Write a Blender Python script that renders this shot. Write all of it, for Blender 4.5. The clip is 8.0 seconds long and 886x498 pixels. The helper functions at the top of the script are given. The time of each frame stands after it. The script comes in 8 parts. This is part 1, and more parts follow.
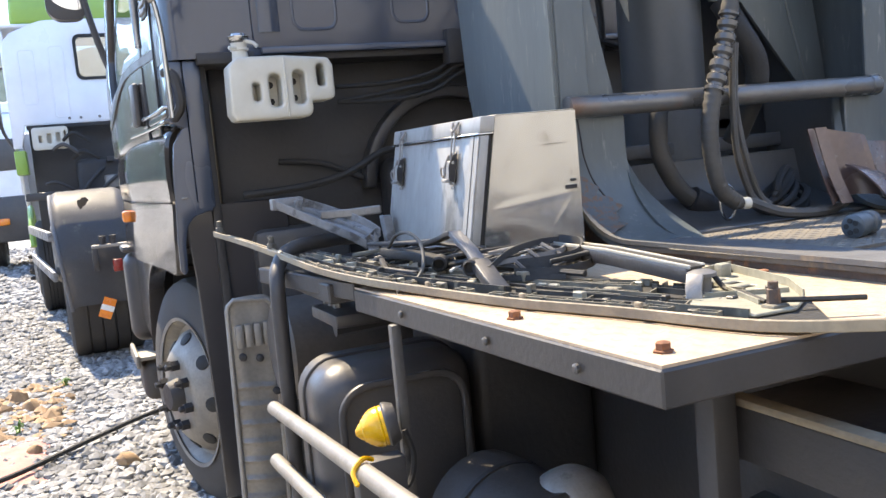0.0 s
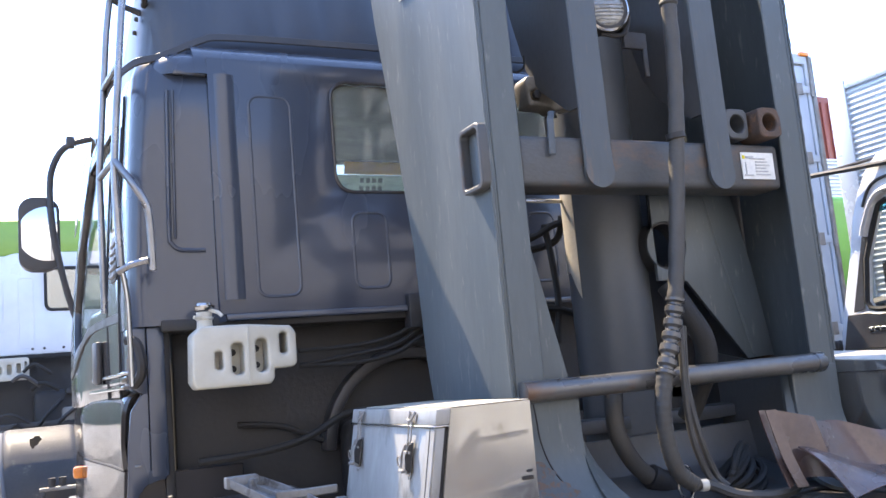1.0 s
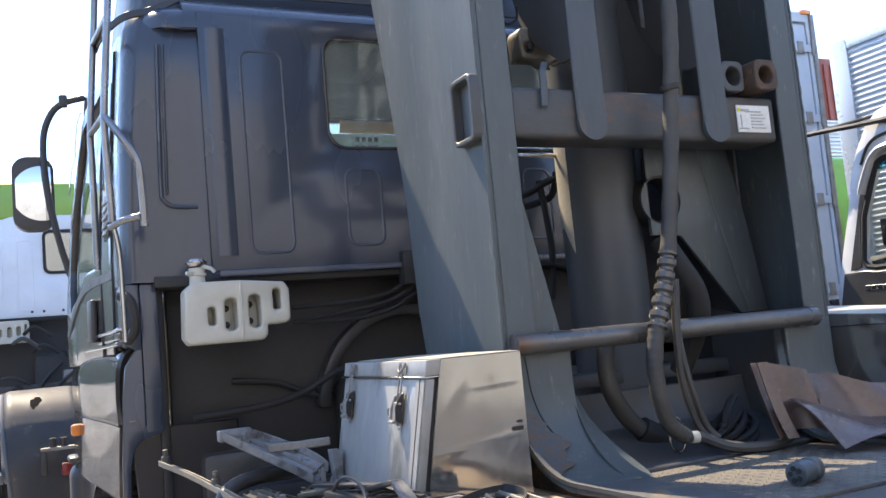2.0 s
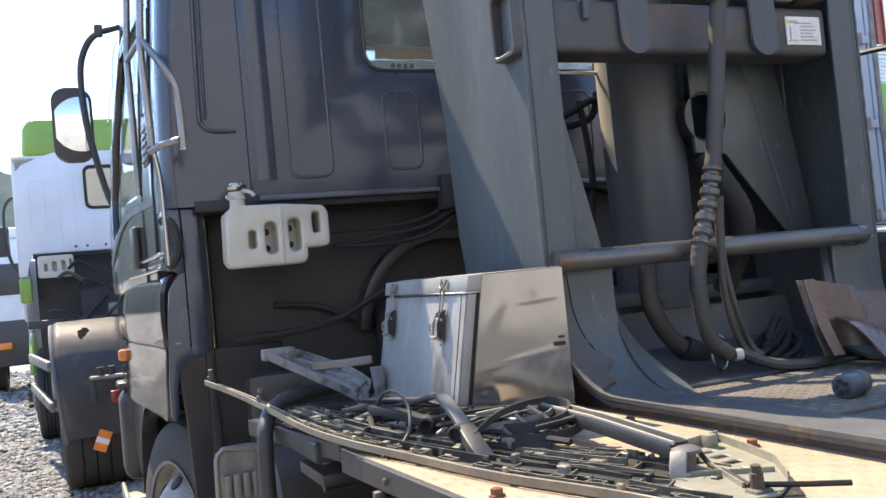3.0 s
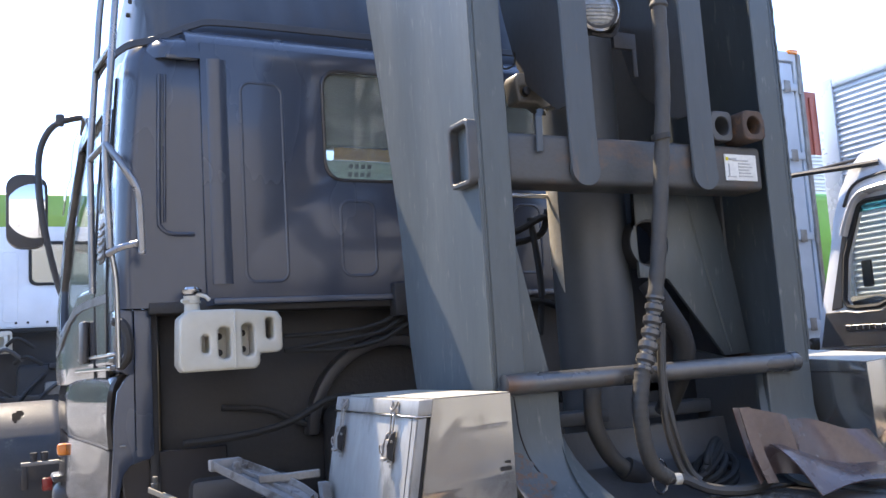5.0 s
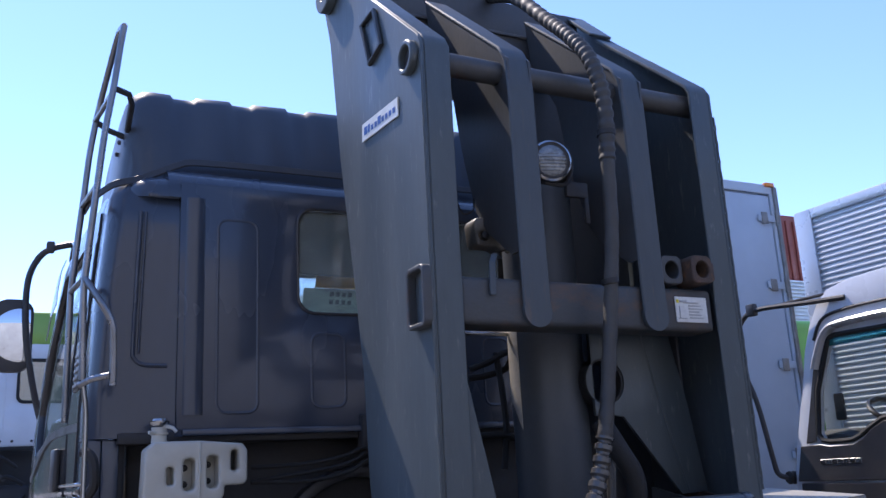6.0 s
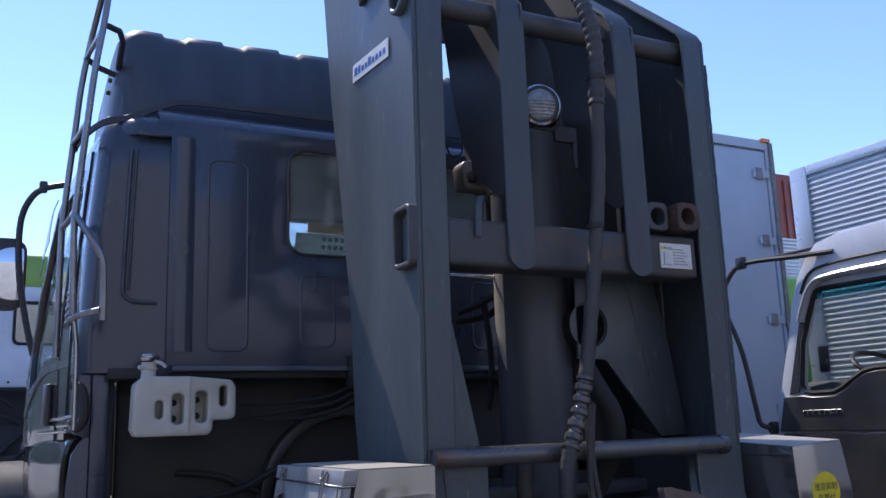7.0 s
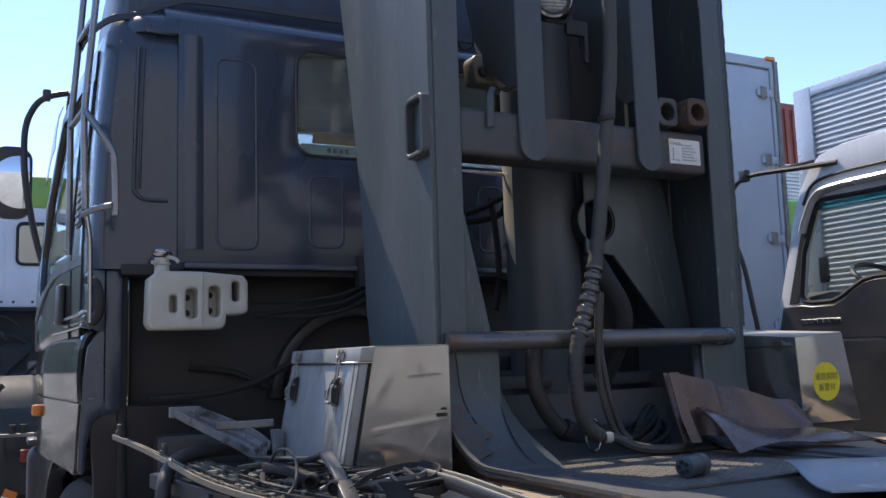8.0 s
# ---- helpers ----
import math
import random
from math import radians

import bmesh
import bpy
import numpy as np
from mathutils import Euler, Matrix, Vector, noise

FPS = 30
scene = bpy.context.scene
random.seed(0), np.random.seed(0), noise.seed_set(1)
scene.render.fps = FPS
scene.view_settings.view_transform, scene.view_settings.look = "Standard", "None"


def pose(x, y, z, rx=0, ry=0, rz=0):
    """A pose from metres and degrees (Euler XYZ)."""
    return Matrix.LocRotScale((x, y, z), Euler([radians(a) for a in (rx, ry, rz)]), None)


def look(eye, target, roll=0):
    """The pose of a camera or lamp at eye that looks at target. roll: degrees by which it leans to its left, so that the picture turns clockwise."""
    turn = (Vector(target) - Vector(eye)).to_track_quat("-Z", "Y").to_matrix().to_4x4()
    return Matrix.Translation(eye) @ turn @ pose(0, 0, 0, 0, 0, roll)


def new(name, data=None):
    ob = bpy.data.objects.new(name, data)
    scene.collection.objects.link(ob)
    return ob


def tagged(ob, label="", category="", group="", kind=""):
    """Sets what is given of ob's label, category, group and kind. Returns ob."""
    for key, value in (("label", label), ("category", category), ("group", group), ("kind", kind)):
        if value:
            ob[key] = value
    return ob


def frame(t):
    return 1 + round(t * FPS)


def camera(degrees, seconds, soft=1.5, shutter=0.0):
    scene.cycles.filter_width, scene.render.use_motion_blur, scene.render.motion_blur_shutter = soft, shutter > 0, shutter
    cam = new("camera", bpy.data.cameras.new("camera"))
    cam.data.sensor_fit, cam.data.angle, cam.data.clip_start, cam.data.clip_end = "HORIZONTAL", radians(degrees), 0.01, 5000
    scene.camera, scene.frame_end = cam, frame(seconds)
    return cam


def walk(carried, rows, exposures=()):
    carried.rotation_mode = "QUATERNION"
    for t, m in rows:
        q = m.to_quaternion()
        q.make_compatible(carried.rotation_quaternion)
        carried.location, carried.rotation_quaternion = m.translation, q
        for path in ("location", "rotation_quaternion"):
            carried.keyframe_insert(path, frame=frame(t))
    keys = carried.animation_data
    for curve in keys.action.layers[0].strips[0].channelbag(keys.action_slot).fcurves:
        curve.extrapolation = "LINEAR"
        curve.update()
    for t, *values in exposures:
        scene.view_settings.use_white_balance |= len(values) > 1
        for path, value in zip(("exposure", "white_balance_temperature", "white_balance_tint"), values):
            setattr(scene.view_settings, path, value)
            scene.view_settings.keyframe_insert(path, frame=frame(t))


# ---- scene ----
cam = camera(53.2, 8.0)
PATH = [
    (0, (-1.634, -1.825, 1.286), (-0.865, 0.01, 1.078), -5.4),
    (0.5, (-1.621, -1.846, 1.378), (-0.757, -0.045, 1.475), -5.4),
    (1, (-1.612, -1.872, 1.438), (-0.742, -0.091, 1.711), -5.1),
    (1.2, (-1.605, -1.879, 1.449), (-0.733, -0.1, 1.724), -5.0),
    (2.3, (-1.584, -1.853, 1.386), (-0.736, -0.046, 1.516), -5.4),
    (2.5, (-1.59, -1.845, 1.376), (-0.764, -0.025, 1.462), -5.5),
    (3, (-1.593, -1.844, 1.366), (-0.808, -0.005, 1.425), -5.5),
    (3.5, (-1.603, -1.843, 1.364), (-0.824, -0.001, 1.407), -5.4),
    (4, (-1.612, -1.843, 1.38), (-0.833, -0.001, 1.416), -5.0),
    (4.5, (-1.632, -1.845, 1.409), (-0.797, -0.03, 1.491), -4.5),
    (5, (-1.63, -1.911, 1.458), (-0.733, -0.139, 1.691), -3.6),
    (5.2, (-1.625, -1.961, 1.47), (-0.728, -0.198, 1.77), -3.2),
    (6.3, (-1.562, -2.085, 1.499), (-0.673, -0.368, 2.009), -3.0),
    (6.5, (-1.559, -2.091, 1.496), (-0.666, -0.374, 2.001), -3.0),
    (7, (-1.554, -2.096, 1.454), (-0.655, -0.353, 1.844), -1.9),
    (7.5, (-1.576, -2.095, 1.386), (-0.672, -0.344, 1.728), -1.9),
    (8, (-1.595, -2.08, 1.333), (-0.684, -0.316, 1.574), -1.8),
]
walk(cam, [(t, look(eye, target, roll)) for t, eye, target, roll in PATH],
     [(0.0, 2.88, 8150, 12), (0.6, 3.0, 7950, 14), (1.0, 2.96, 7800, 16), (1.2, 2.9, 7800, 16), (2.3, 2.36, 8050, 12), (3.5, 2.39, 8100, 12), (4.2, 2.44, 8000, 12),
      (4.7, 2.6, 7750, 14), (5.2, 2.54, 7550, 16), (6.3, 1.15, 6100, 22), (7.0, 1.15, 6300, 20), (8.0, 1.35, 7200, 14)])

# ---- world and sun ----
SUN_EL, SUN_AZ = radians(54.0), radians(-14.0)   # azimuth from +y towards +x
world = bpy.data.worlds.new("sky")
scene.world = world
world.use_nodes = True
wn = world.node_tree.nodes
sky = wn.new("ShaderNodeTexSky")
sky.sky_type = "NISHITA"
sky.sun_disc = False
sky.sun_elevation, sky.sun_rotation = SUN_EL, SUN_AZ
sky.air_density, sky.dust_density, sky.ozone_density, sky.altitude = 1.0, 0.1, 5.0, 2600
world.node_tree.links.new(sky.outputs[0], wn["Background"].inputs[0])
wn["Background"].inputs[1].default_value = 0.15
sun_data = bpy.data.lights.new("sun", "SUN")
sun_data.energy, sun_data.angle, sun_data.color = 2.0, radians(0.55), (1.0, 0.93, 0.8)
sun = new("sun", sun_data)
to_sun = Vector((math.sin(SUN_AZ) * math.cos(SUN_EL), math.cos(SUN_AZ) * math.cos(SUN_EL), math.sin(SUN_EL)))
sun.matrix_world = look(to_sun * 30, (0, 0, 0))


# ---- materials ----
def mat(name, c1, c2=None, rough=0.5, metal=0.0, scale=6.0, fine=90.0, bump=0.15, stain=None, stain_at=0.62,
        stain_scale=3.0, coat=0.0, rough_var=0.12, stretch=(1, 1, 1), vary=0.0, island=0.0, speck=0.3, glow=0.0, trans=0.0, spec=0.5):
    """Two noises over c1 and c2, an optional stain of its own shape, and a fine bump."""
    m = bpy.data.materials.new(name)
    m.use_nodes = True
    nt = m.node_tree
    n, link = nt.nodes, nt.links.new
    b = n["Principled BSDF"]
    tc = n.new("ShaderNodeTexCoord")
    mp = n.new("ShaderNodeMapping")
    mp.inputs["Scale"].default_value = stretch
    link(tc.outputs["Object"], mp.inputs[0])

    def noise_tex(s, detail=4.0, r=0.55):
        t = n.new("ShaderNodeTexNoise")
        t.inputs["Scale"].default_value, t.inputs["Detail"].default_value, t.inputs["Roughness"].default_value = s, detail, r
        link(mp.outputs[0], t.inputs["Vector"])
        return t

    def mixed(fac, a, c):
        x = n.new("ShaderNodeMix")
        x.data_type = "RGBA"
        link(fac, x.inputs[0])
        for sock, v in ((x.inputs[6], a), (x.inputs[7], c)):
            if isinstance(v, tuple):
                sock.default_value = (*v, 1)
            else:
                link(v, sock)
        return x.outputs[2]

    def ramp(src, lo, hi):
        r = n.new("ShaderNodeMapRange")
        link(src, r.inputs[0])
        r.inputs[1].default_value, r.inputs[2].default_value = lo, hi
        return r.outputs[0]

    big, small = noise_tex(scale), noise_tex(fine, 3.0)
    c2 = c2 or tuple(v * 0.75 for v in c1)
    col = mixed(ramp(big.outputs[0], 0.34, 0.66), c1, c2)
    sp = n.new("ShaderNodeMapRange")
    link(small.outputs[0], sp.inputs[0])
    sp.inputs[1].default_value, sp.inputs[2].default_value, sp.inputs[4].default_value = 0.4, 0.75, speck
    col = mixed(sp.outputs[0], col, tuple(v * 0.6 for v in c2))
    if stain:
        st = noise_tex(stain_scale, 8.0, 0.65)
        col = mixed(ramp(st.outputs[0], stain_at, stain_at + 0.1), col, stain)
    if vary:
        info = n.new("ShaderNodeObjectInfo")
        hsv = n.new("ShaderNodeHueSaturation")
        r = n.new("ShaderNodeMapRange")
        link(info.outputs["Random"], r.inputs[0])
        r.inputs[3].default_value, r.inputs[4].default_value = 1 - vary, 1 + vary
        link(r.outputs[0], hsv.inputs["Value"])
        link(col, hsv.inputs["Color"])
        col = hsv.outputs[0]
    if island:
        geo = n.new("ShaderNodeNewGeometry")
        hs = n.new("ShaderNodeHueSaturation")
        mr = n.new("ShaderNodeMapRange")
        link(geo.outputs["Random Per Island"], mr.inputs[0])
        mr.inputs[3].default_value, mr.inputs[4].default_value = 1 - island, 1 + island
        link(mr.outputs[0], hs.inputs["Value"])
        link(col, hs.inputs["Color"])
        col = hs.outputs[0]
    link(col, b.inputs["Base Color"])
    rr = n.new("ShaderNodeMapRange")
    link(big.outputs[0], rr.inputs[0])
    rr.inputs[1].default_value, rr.inputs[2].default_value = 0.3, 0.7
    rr.inputs[3].default_value, rr.inputs[4].default_value = max(0.02, rough - rough_var), min(1, rough + rough_var)
    link(rr.outputs[0], b.inputs["Roughness"])
    b.inputs["Metallic"].default_value = metal
    b.inputs["Coat Weight"].default_value = coat
    b.inputs["Coat Roughness"].default_value = 0.08
    b.inputs["Transmission Weight"].default_value = trans
    b.inputs["Specular IOR Level"].default_value = spec
    if glow:
        b.inputs["Emission Strength"].default_value = glow
        link(col, b.inputs["Emission Color"])
    if bump:
        bp = n.new("ShaderNodeBump")
        bp.inputs["Strength"].default_value, bp.inputs["Distance"].default_value = bump, 0.004
        link(small.outputs[0], bp.inputs["Height"])
        link(bp.outputs[0], b.inputs["Normal"])
    return m


def glass(name, tint=(0.93, 0.96, 0.95), clear=0.93):
    """A thin pane: mostly clear, with a mirror-like film."""
    m = bpy.data.materials.new(name)
    m.use_nodes = True
    nt = m.node_tree
    n, link = nt.nodes, nt.links.new
    n.remove(n["Principled BSDF"])
    tr, gl, mx = n.new("ShaderNodeBsdfTransparent"), n.new("ShaderNodeBsdfGlossy"), n.new("ShaderNodeMixShader")
    fr = n.new("ShaderNodeLayerWeight")
    fr.inputs[0].default_value = 0.5
    pw, mu = n.new("ShaderNodeMath"), n.new("ShaderNodeMath")
    pw.operation, mu.operation = "POWER", "MULTIPLY_ADD"
    pw.inputs[1].default_value = 4.0
    mu.inputs[1].default_value, mu.inputs[2].default_value = 0.6, 1.0 - clear
    tr.inputs[0].default_value = (*tint, 1)
    gl.inputs["Roughness"].default_value = 0.02
    link(fr.outputs["Facing"], pw.inputs[0])
    link(pw.outputs[0], mu.inputs[0])
    link(mu.outputs[0], mx.inputs[0])
    link(tr.outputs[0], mx.inputs[1])
    link(gl.outputs[0], mx.inputs[2])
    link(mx.outputs[0], n["Material Output"].inputs[0])
    return m


NAVY = mat("weathered navy paint", (0.033, 0.044, 0.066), (0.04, 0.052, 0.075), 0.24, 0.0, 2.5, 60, 0.02, coat=0.4, rough_var=0.1, speck=0.05,
           stain=(0.052, 0.055, 0.066), stain_at=0.6, stain_scale=4, stretch=(1, 1, 0.4))
BLACKCAB = mat("black trim paint", (0.027, 0.026, 0.028), (0.037, 0.034, 0.035), 0.2, 0.0, 3, 60, 0.005, rough_var=0.06, coat=0.3, speck=0.05, stain=(0.06, 0.048, 0.04), stain_at=0.64, stain_scale=4)
FENDERGLOSS = mat("glossy brown-black fender paint", (0.07, 0.062, 0.058), (0.095, 0.084, 0.076), 0.1, 0.25, 3, 60, 0.005, rough_var=0.05, coat=0.7, speck=0.05, stain=(0.12, 0.1, 0.085), stain_at=0.64, stain_scale=5)
NAVYMATT = mat("sun-dulled navy fairing", (0.045, 0.057, 0.078), (0.056, 0.069, 0.088), 0.45, 0.0, 2.5, 60, 0.05, coat=0.08, rough_var=0.1, speck=0.1,
               stain=(0.075, 0.078, 0.085), stain_at=0.62, stain_scale=3, stretch=(1, 1, 0.4))
COLUMNPAINT = mat("glossy grey cylinder paint", (0.068, 0.078, 0.086), (0.085, 0.092, 0.098), 0.52, 0.1, 3, 60, 0.06, coat=0.03, speck=0.2)
SLATE = mat("slate grey arm paint", (0.072, 0.089, 0.095), (0.1, 0.118, 0.121), 0.48, 0.1, 3.2, 45, 0.14, speck=0.35,
            stain=(0.155, 0.162, 0.158), stain_at=0.59, stain_scale=48, stretch=(1, 1, 0.22))
SLATEMID = mat("worn strap paint", (0.062, 0.078, 0.088), (0.078, 0.09, 0.098), 0.5, 0.1, 3, 45, 0.14, speck=0.3,
               stain=(0.12, 0.1, 0.085), stain_at=0.58, stain_scale=26, stretch=(1, 1, 0.2))
BEAMRUST = mat("dark beam paint with broad rust", (0.064, 0.073, 0.08), (0.085, 0.082, 0.078), 0.55, 0.15, 4, 70, 0.25, speck=0.3,
               stain=(0.13, 0.088, 0.065), stain_at=0.53, stain_scale=3.4, stretch=(1, 1, 1.6))
TUBESTEEL = mat("rubbed tube steel", (0.11, 0.115, 0.12), (0.17, 0.165, 0.155), 0.32, 0.45, 9, 70, 0.12, speck=0.3,
                stain=(0.16, 0.1, 0.07), stain_at=0.57, stain_scale=4.5, stretch=(0.6, 1, 1))
FOOTRUST = mat("flange worn to bare tan steel", (0.125, 0.125, 0.122), (0.085, 0.088, 0.092), 0.55, 0.2, 7, 80, 0.3, stain=(0.21, 0.16, 0.11), stain_at=0.56, stain_scale=9)
TREAD = mat("worn inner tread plate", (0.17, 0.15, 0.12), (0.09, 0.084, 0.075), 0.65, 0.1, 5, 80, 0.3, stain=(0.09, 0.08, 0.075), stain_at=0.56, stain_scale=6)
SLATEDARK = mat("dark arm steel", (0.068, 0.074, 0.079), (0.086, 0.084, 0.082), 0.5, 0.2, 3, 70, 0.15,
                stain=(0.1, 0.06, 0.04), stain_at=0.61, stain_scale=5, stretch=(1, 1, 0.5))
RUSTY = mat("rusty steel", (0.12, 0.07, 0.045), (0.06, 0.05, 0.045), 0.75, 0.1, 9, 120, 0.5, stain=(0.2, 0.1, 0.05), stain_at=0.55, stain_scale=22)
RUST = mat("bolt rust", (0.22, 0.085, 0.035), (0.13, 0.055, 0.03), 0.85, 0.0, 30, 200, 0.6)
BLACKSTEEL = mat("black chassis steel", (0.036, 0.035, 0.036), (0.055, 0.05, 0.046), 0.5, 0.1, 5, 80, 0.2,
                 stain=(0.06, 0.052, 0.045), stain_at=0.66, stain_scale=6)
GRIMEPOST = mat("dull painted post", (0.1, 0.095, 0.09), (0.07, 0.066, 0.062), 0.5, 0.2, 7, 60, 0.2)
MUFFLER = mat("dusty muffler shell", (0.1, 0.085, 0.072), (0.07, 0.06, 0.052), 0.55, 0.3, 6, 80, 0.2, stain=(0.13, 0.09, 0.06), stain_at=0.6, stain_scale=6)
RUSTSPECK = mat("paint flaking to rust", (0.072, 0.086, 0.091), (0.09, 0.095, 0.094), 0.6, 0.1, 20, 90, 0.4, stain=(0.135, 0.078, 0.048), stain_at=0.48, stain_scale=55)
RAILSTEEL = mat("weathered rail steel", (0.24, 0.22, 0.19), (0.17, 0.155, 0.135), 0.5, 0.25, 9, 90, 0.2, stain=(0.09, 0.075, 0.06), stain_at=0.62, stain_scale=7)
GRIME = mat("greasy dark steel", (0.024, 0.024, 0.026), (0.042, 0.04, 0.039), 0.6, 0.2, 7, 60, 0.4)
PLASTIC = mat("black plastic", (0.038, 0.038, 0.041), (0.058, 0.054, 0.051), 0.42, 0.0, 6, 100, 0.15)
DUSTPLASTIC = mat("dusty grey plastic", (0.19, 0.17, 0.125), (0.06, 0.056, 0.046), 0.6, 0.0, 22, 90, 0.3, stain=(0.36, 0.3, 0.2), stain_at=0.6, stain_scale=24)
GREYPLASTIC = mat("light grey plastic", (0.25, 0.25, 0.25), (0.14, 0.139, 0.136), 0.5, 0.0, 12, 90, 0.25, stain=(0.07, 0.064, 0.058), stain_at=0.53, stain_scale=17)
# tan of the dusty garnish rim; also colours the chassis beam's sunlit edge
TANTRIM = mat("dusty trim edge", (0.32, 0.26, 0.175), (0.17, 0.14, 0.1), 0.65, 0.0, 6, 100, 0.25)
RUBBER = mat("rubber", (0.014, 0.014, 0.014), (0.024, 0.023, 0.021), 0.75, 0.0, 12, 120, 0.3)
HOSE = mat("dusty hose rubber", (0.045, 0.043, 0.04), (0.075, 0.069, 0.06), 0.6, 0.0, 8, 120, 0.3)
WRAP = mat("glossy spiral wrap", (0.06, 0.058, 0.055), (0.09, 0.085, 0.078), 0.2, 0.0, 8, 120, 0.05, coat=0.4)
TYRE = mat("tyre rubber", (0.03, 0.029, 0.028), (0.055, 0.05, 0.045), 0.8, 0.0, 6, 90, 0.35)
BRUSHED = mat("brushed stainless", (0.37, 0.362, 0.335), (0.28, 0.274, 0.257), 0.5, 0.2, 5, 45, 0.03, rough_var=0.12, speck=0.3,
              stain=(0.17, 0.165, 0.15), stain_at=0.56, stain_scale=9, stretch=(1, 1, 0.4))
STAINLESS = mat("stainless sheet", (0.47, 0.455, 0.42), (0.36, 0.35, 0.325), 0.12, 0.8, 5, 6, 0.3, rough_var=0.08, speck=0.2,
                stain=(0.24, 0.225, 0.2), stain_at=0.56, stain_scale=7, stretch=(1, 1, 0.5))
# cream for sunlit metal: the sun's brightness is put into the base colour
SUNPALE = mat("pale dusty sunlit steel", (0.5, 0.46, 0.38), (0.4, 0.375, 0.32), 0.5, 0.2, 5, 90, 0.1, stain=(0.28, 0.25, 0.2), stain_at=0.62, stain_scale=9)
CHROME = mat("chrome tube", (0.5, 0.5, 0.5), (0.4, 0.4, 0.4), 0.22, 1.0, 8, 100, 0.0, rough_var=0.04, speck=0.0)
LADDERSTEEL = mat("dull ladder steel", (0.3, 0.3, 0.31), (0.22, 0.22, 0.22), 0.3, 0.9, 8, 100, 0.05, rough_var=0.06, speck=0.1)
GALV = mat("dusty galvanised pipe", (0.3, 0.29, 0.27), (0.22, 0.2, 0.18), 0.5, 0.4, 10, 100, 0.2, stain=(0.1, 0.09, 0.08), stain_at=0.64, stain_scale=9)
CHECKER = mat("dusty checker plate", (0.42, 0.315, 0.215), (0.32, 0.245, 0.17), 0.75, 0.0, 5, 120, 0.35, stain=(0.22, 0.17, 0.13), stain_at=0.62, stain_scale=6)
DECKDARK = mat("worn dark deck steel", (0.085, 0.085, 0.085), (0.13, 0.115, 0.1), 0.6, 0.2, 5, 80, 0.3, stain=(0.2, 0.16, 0.12), stain_at=0.6, stain_scale=8)
MILK = mat("milky plastic", (0.55, 0.53, 0.46), (0.48, 0.46, 0.39), 0.4, 0.0, 9, 60, 0.0, speck=0.05, stain=(0.4, 0.35, 0.27), stain_at=0.7, stain_scale=10)
WHITE = mat("white truck paint", (0.72, 0.74, 0.77), (0.64, 0.66, 0.69), 0.35, 0.0, 3, 60, 0.0, coat=0.2, speck=0.03)
SILVERPAINT = mat("silver paint", (0.55, 0.56, 0.57), (0.5, 0.5, 0.5), 0.3, 0.4, 3, 60, 0.0, coat=0.3, speck=0.03)
GREEN = mat("lime green paint", (0.24, 0.4, 0.06), (0.2, 0.34, 0.06), 0.4, 0.0, 3, 60, 0.0, coat=0.2, speck=0.05)
VANGREEN = mat("mid green cab paint", (0.08, 0.3, 0.06), (0.07, 0.25, 0.05), 0.4, 0.0, 3, 60, 0.0, coat=0.2, speck=0.05)
BOXBLUE = mat("pale blue van panel", (0.48, 0.54, 0.6), (0.42, 0.48, 0.54), 0.45, 0.0, 2, 60, 0.0, speck=0.04, stain=(0.38, 0.42, 0.46), stain_at=0.66, stain_scale=2.5)
ALU = mat("ribbed aluminium", (0.66, 0.67, 0.68), (0.58, 0.59, 0.6), 0.4, 0.35, 2, 60, 0.0, speck=0.03)
REDBOX = mat("container red paint", (0.3, 0.075, 0.05), (0.24, 0.06, 0.045), 0.6, 0.0, 2, 60, 0.1)
FENDER = mat("worn fender plastic", (0.085, 0.088, 0.095), (0.13, 0.125, 0.12), 0.5, 0.0, 4, 70, 0.15, stain=(0.3, 0.27, 0.22), stain_at=0.6, stain_scale=4)
FLAPGREY = mat("dented alloy guard", (0.3, 0.285, 0.26), (0.23, 0.215, 0.195), 0.5, 0.4, 5, 80, 0.1, stain=(0.22, 0.19, 0.165), stain_at=0.6, stain_scale=9)
ORANGE = mat("orange lens", (0.9, 0.25, 0.02), (0.8, 0.2, 0.02), 0.2, 0.0, 20, 90, 0.05, coat=0.5)
YELLOWLENS = mat("yellow lens", (0.85, 0.47, 0.005), (0.75, 0.38, 0.005), 0.25, 0.0, 20, 90, 0.05, coat=0.15, trans=0.15)
REDLENS = mat("red lens", (0.3, 0.03, 0.025), None, 0.25, 0.0, 20, 90, 0.05)
CLEARLENS = mat("clear lamp lens", (0.3, 0.31, 0.31), (0.16, 0.17, 0.17), 0.16, 0.5, 40, 140, 0.5, speck=0.4, coat=0.5)
LABEL = mat("label paper", (0.8, 0.8, 0.76), (0.7, 0.7, 0.66), 0.5, 0.0, 9, 90, 0.03)
INK = mat("ink", (0.05, 0.05, 0.055), None, 0.6, 0.0, 9, 90, 0.0)
FADEDINK = mat("faded print", (0.36, 0.37, 0.38), (0.5, 0.5, 0.48), 0.6, 0.0, 40, 200, 0.0)
BLUEINK = mat("blue ink", (0.03, 0.12, 0.4), None, 0.5, 0.0, 9, 90, 0.0)
YELLOWSTICK = mat("yellow sticker", (0.85, 0.72, 0.03), (0.75, 0.62, 0.03), 0.4, 0.0, 9, 90, 0.03)


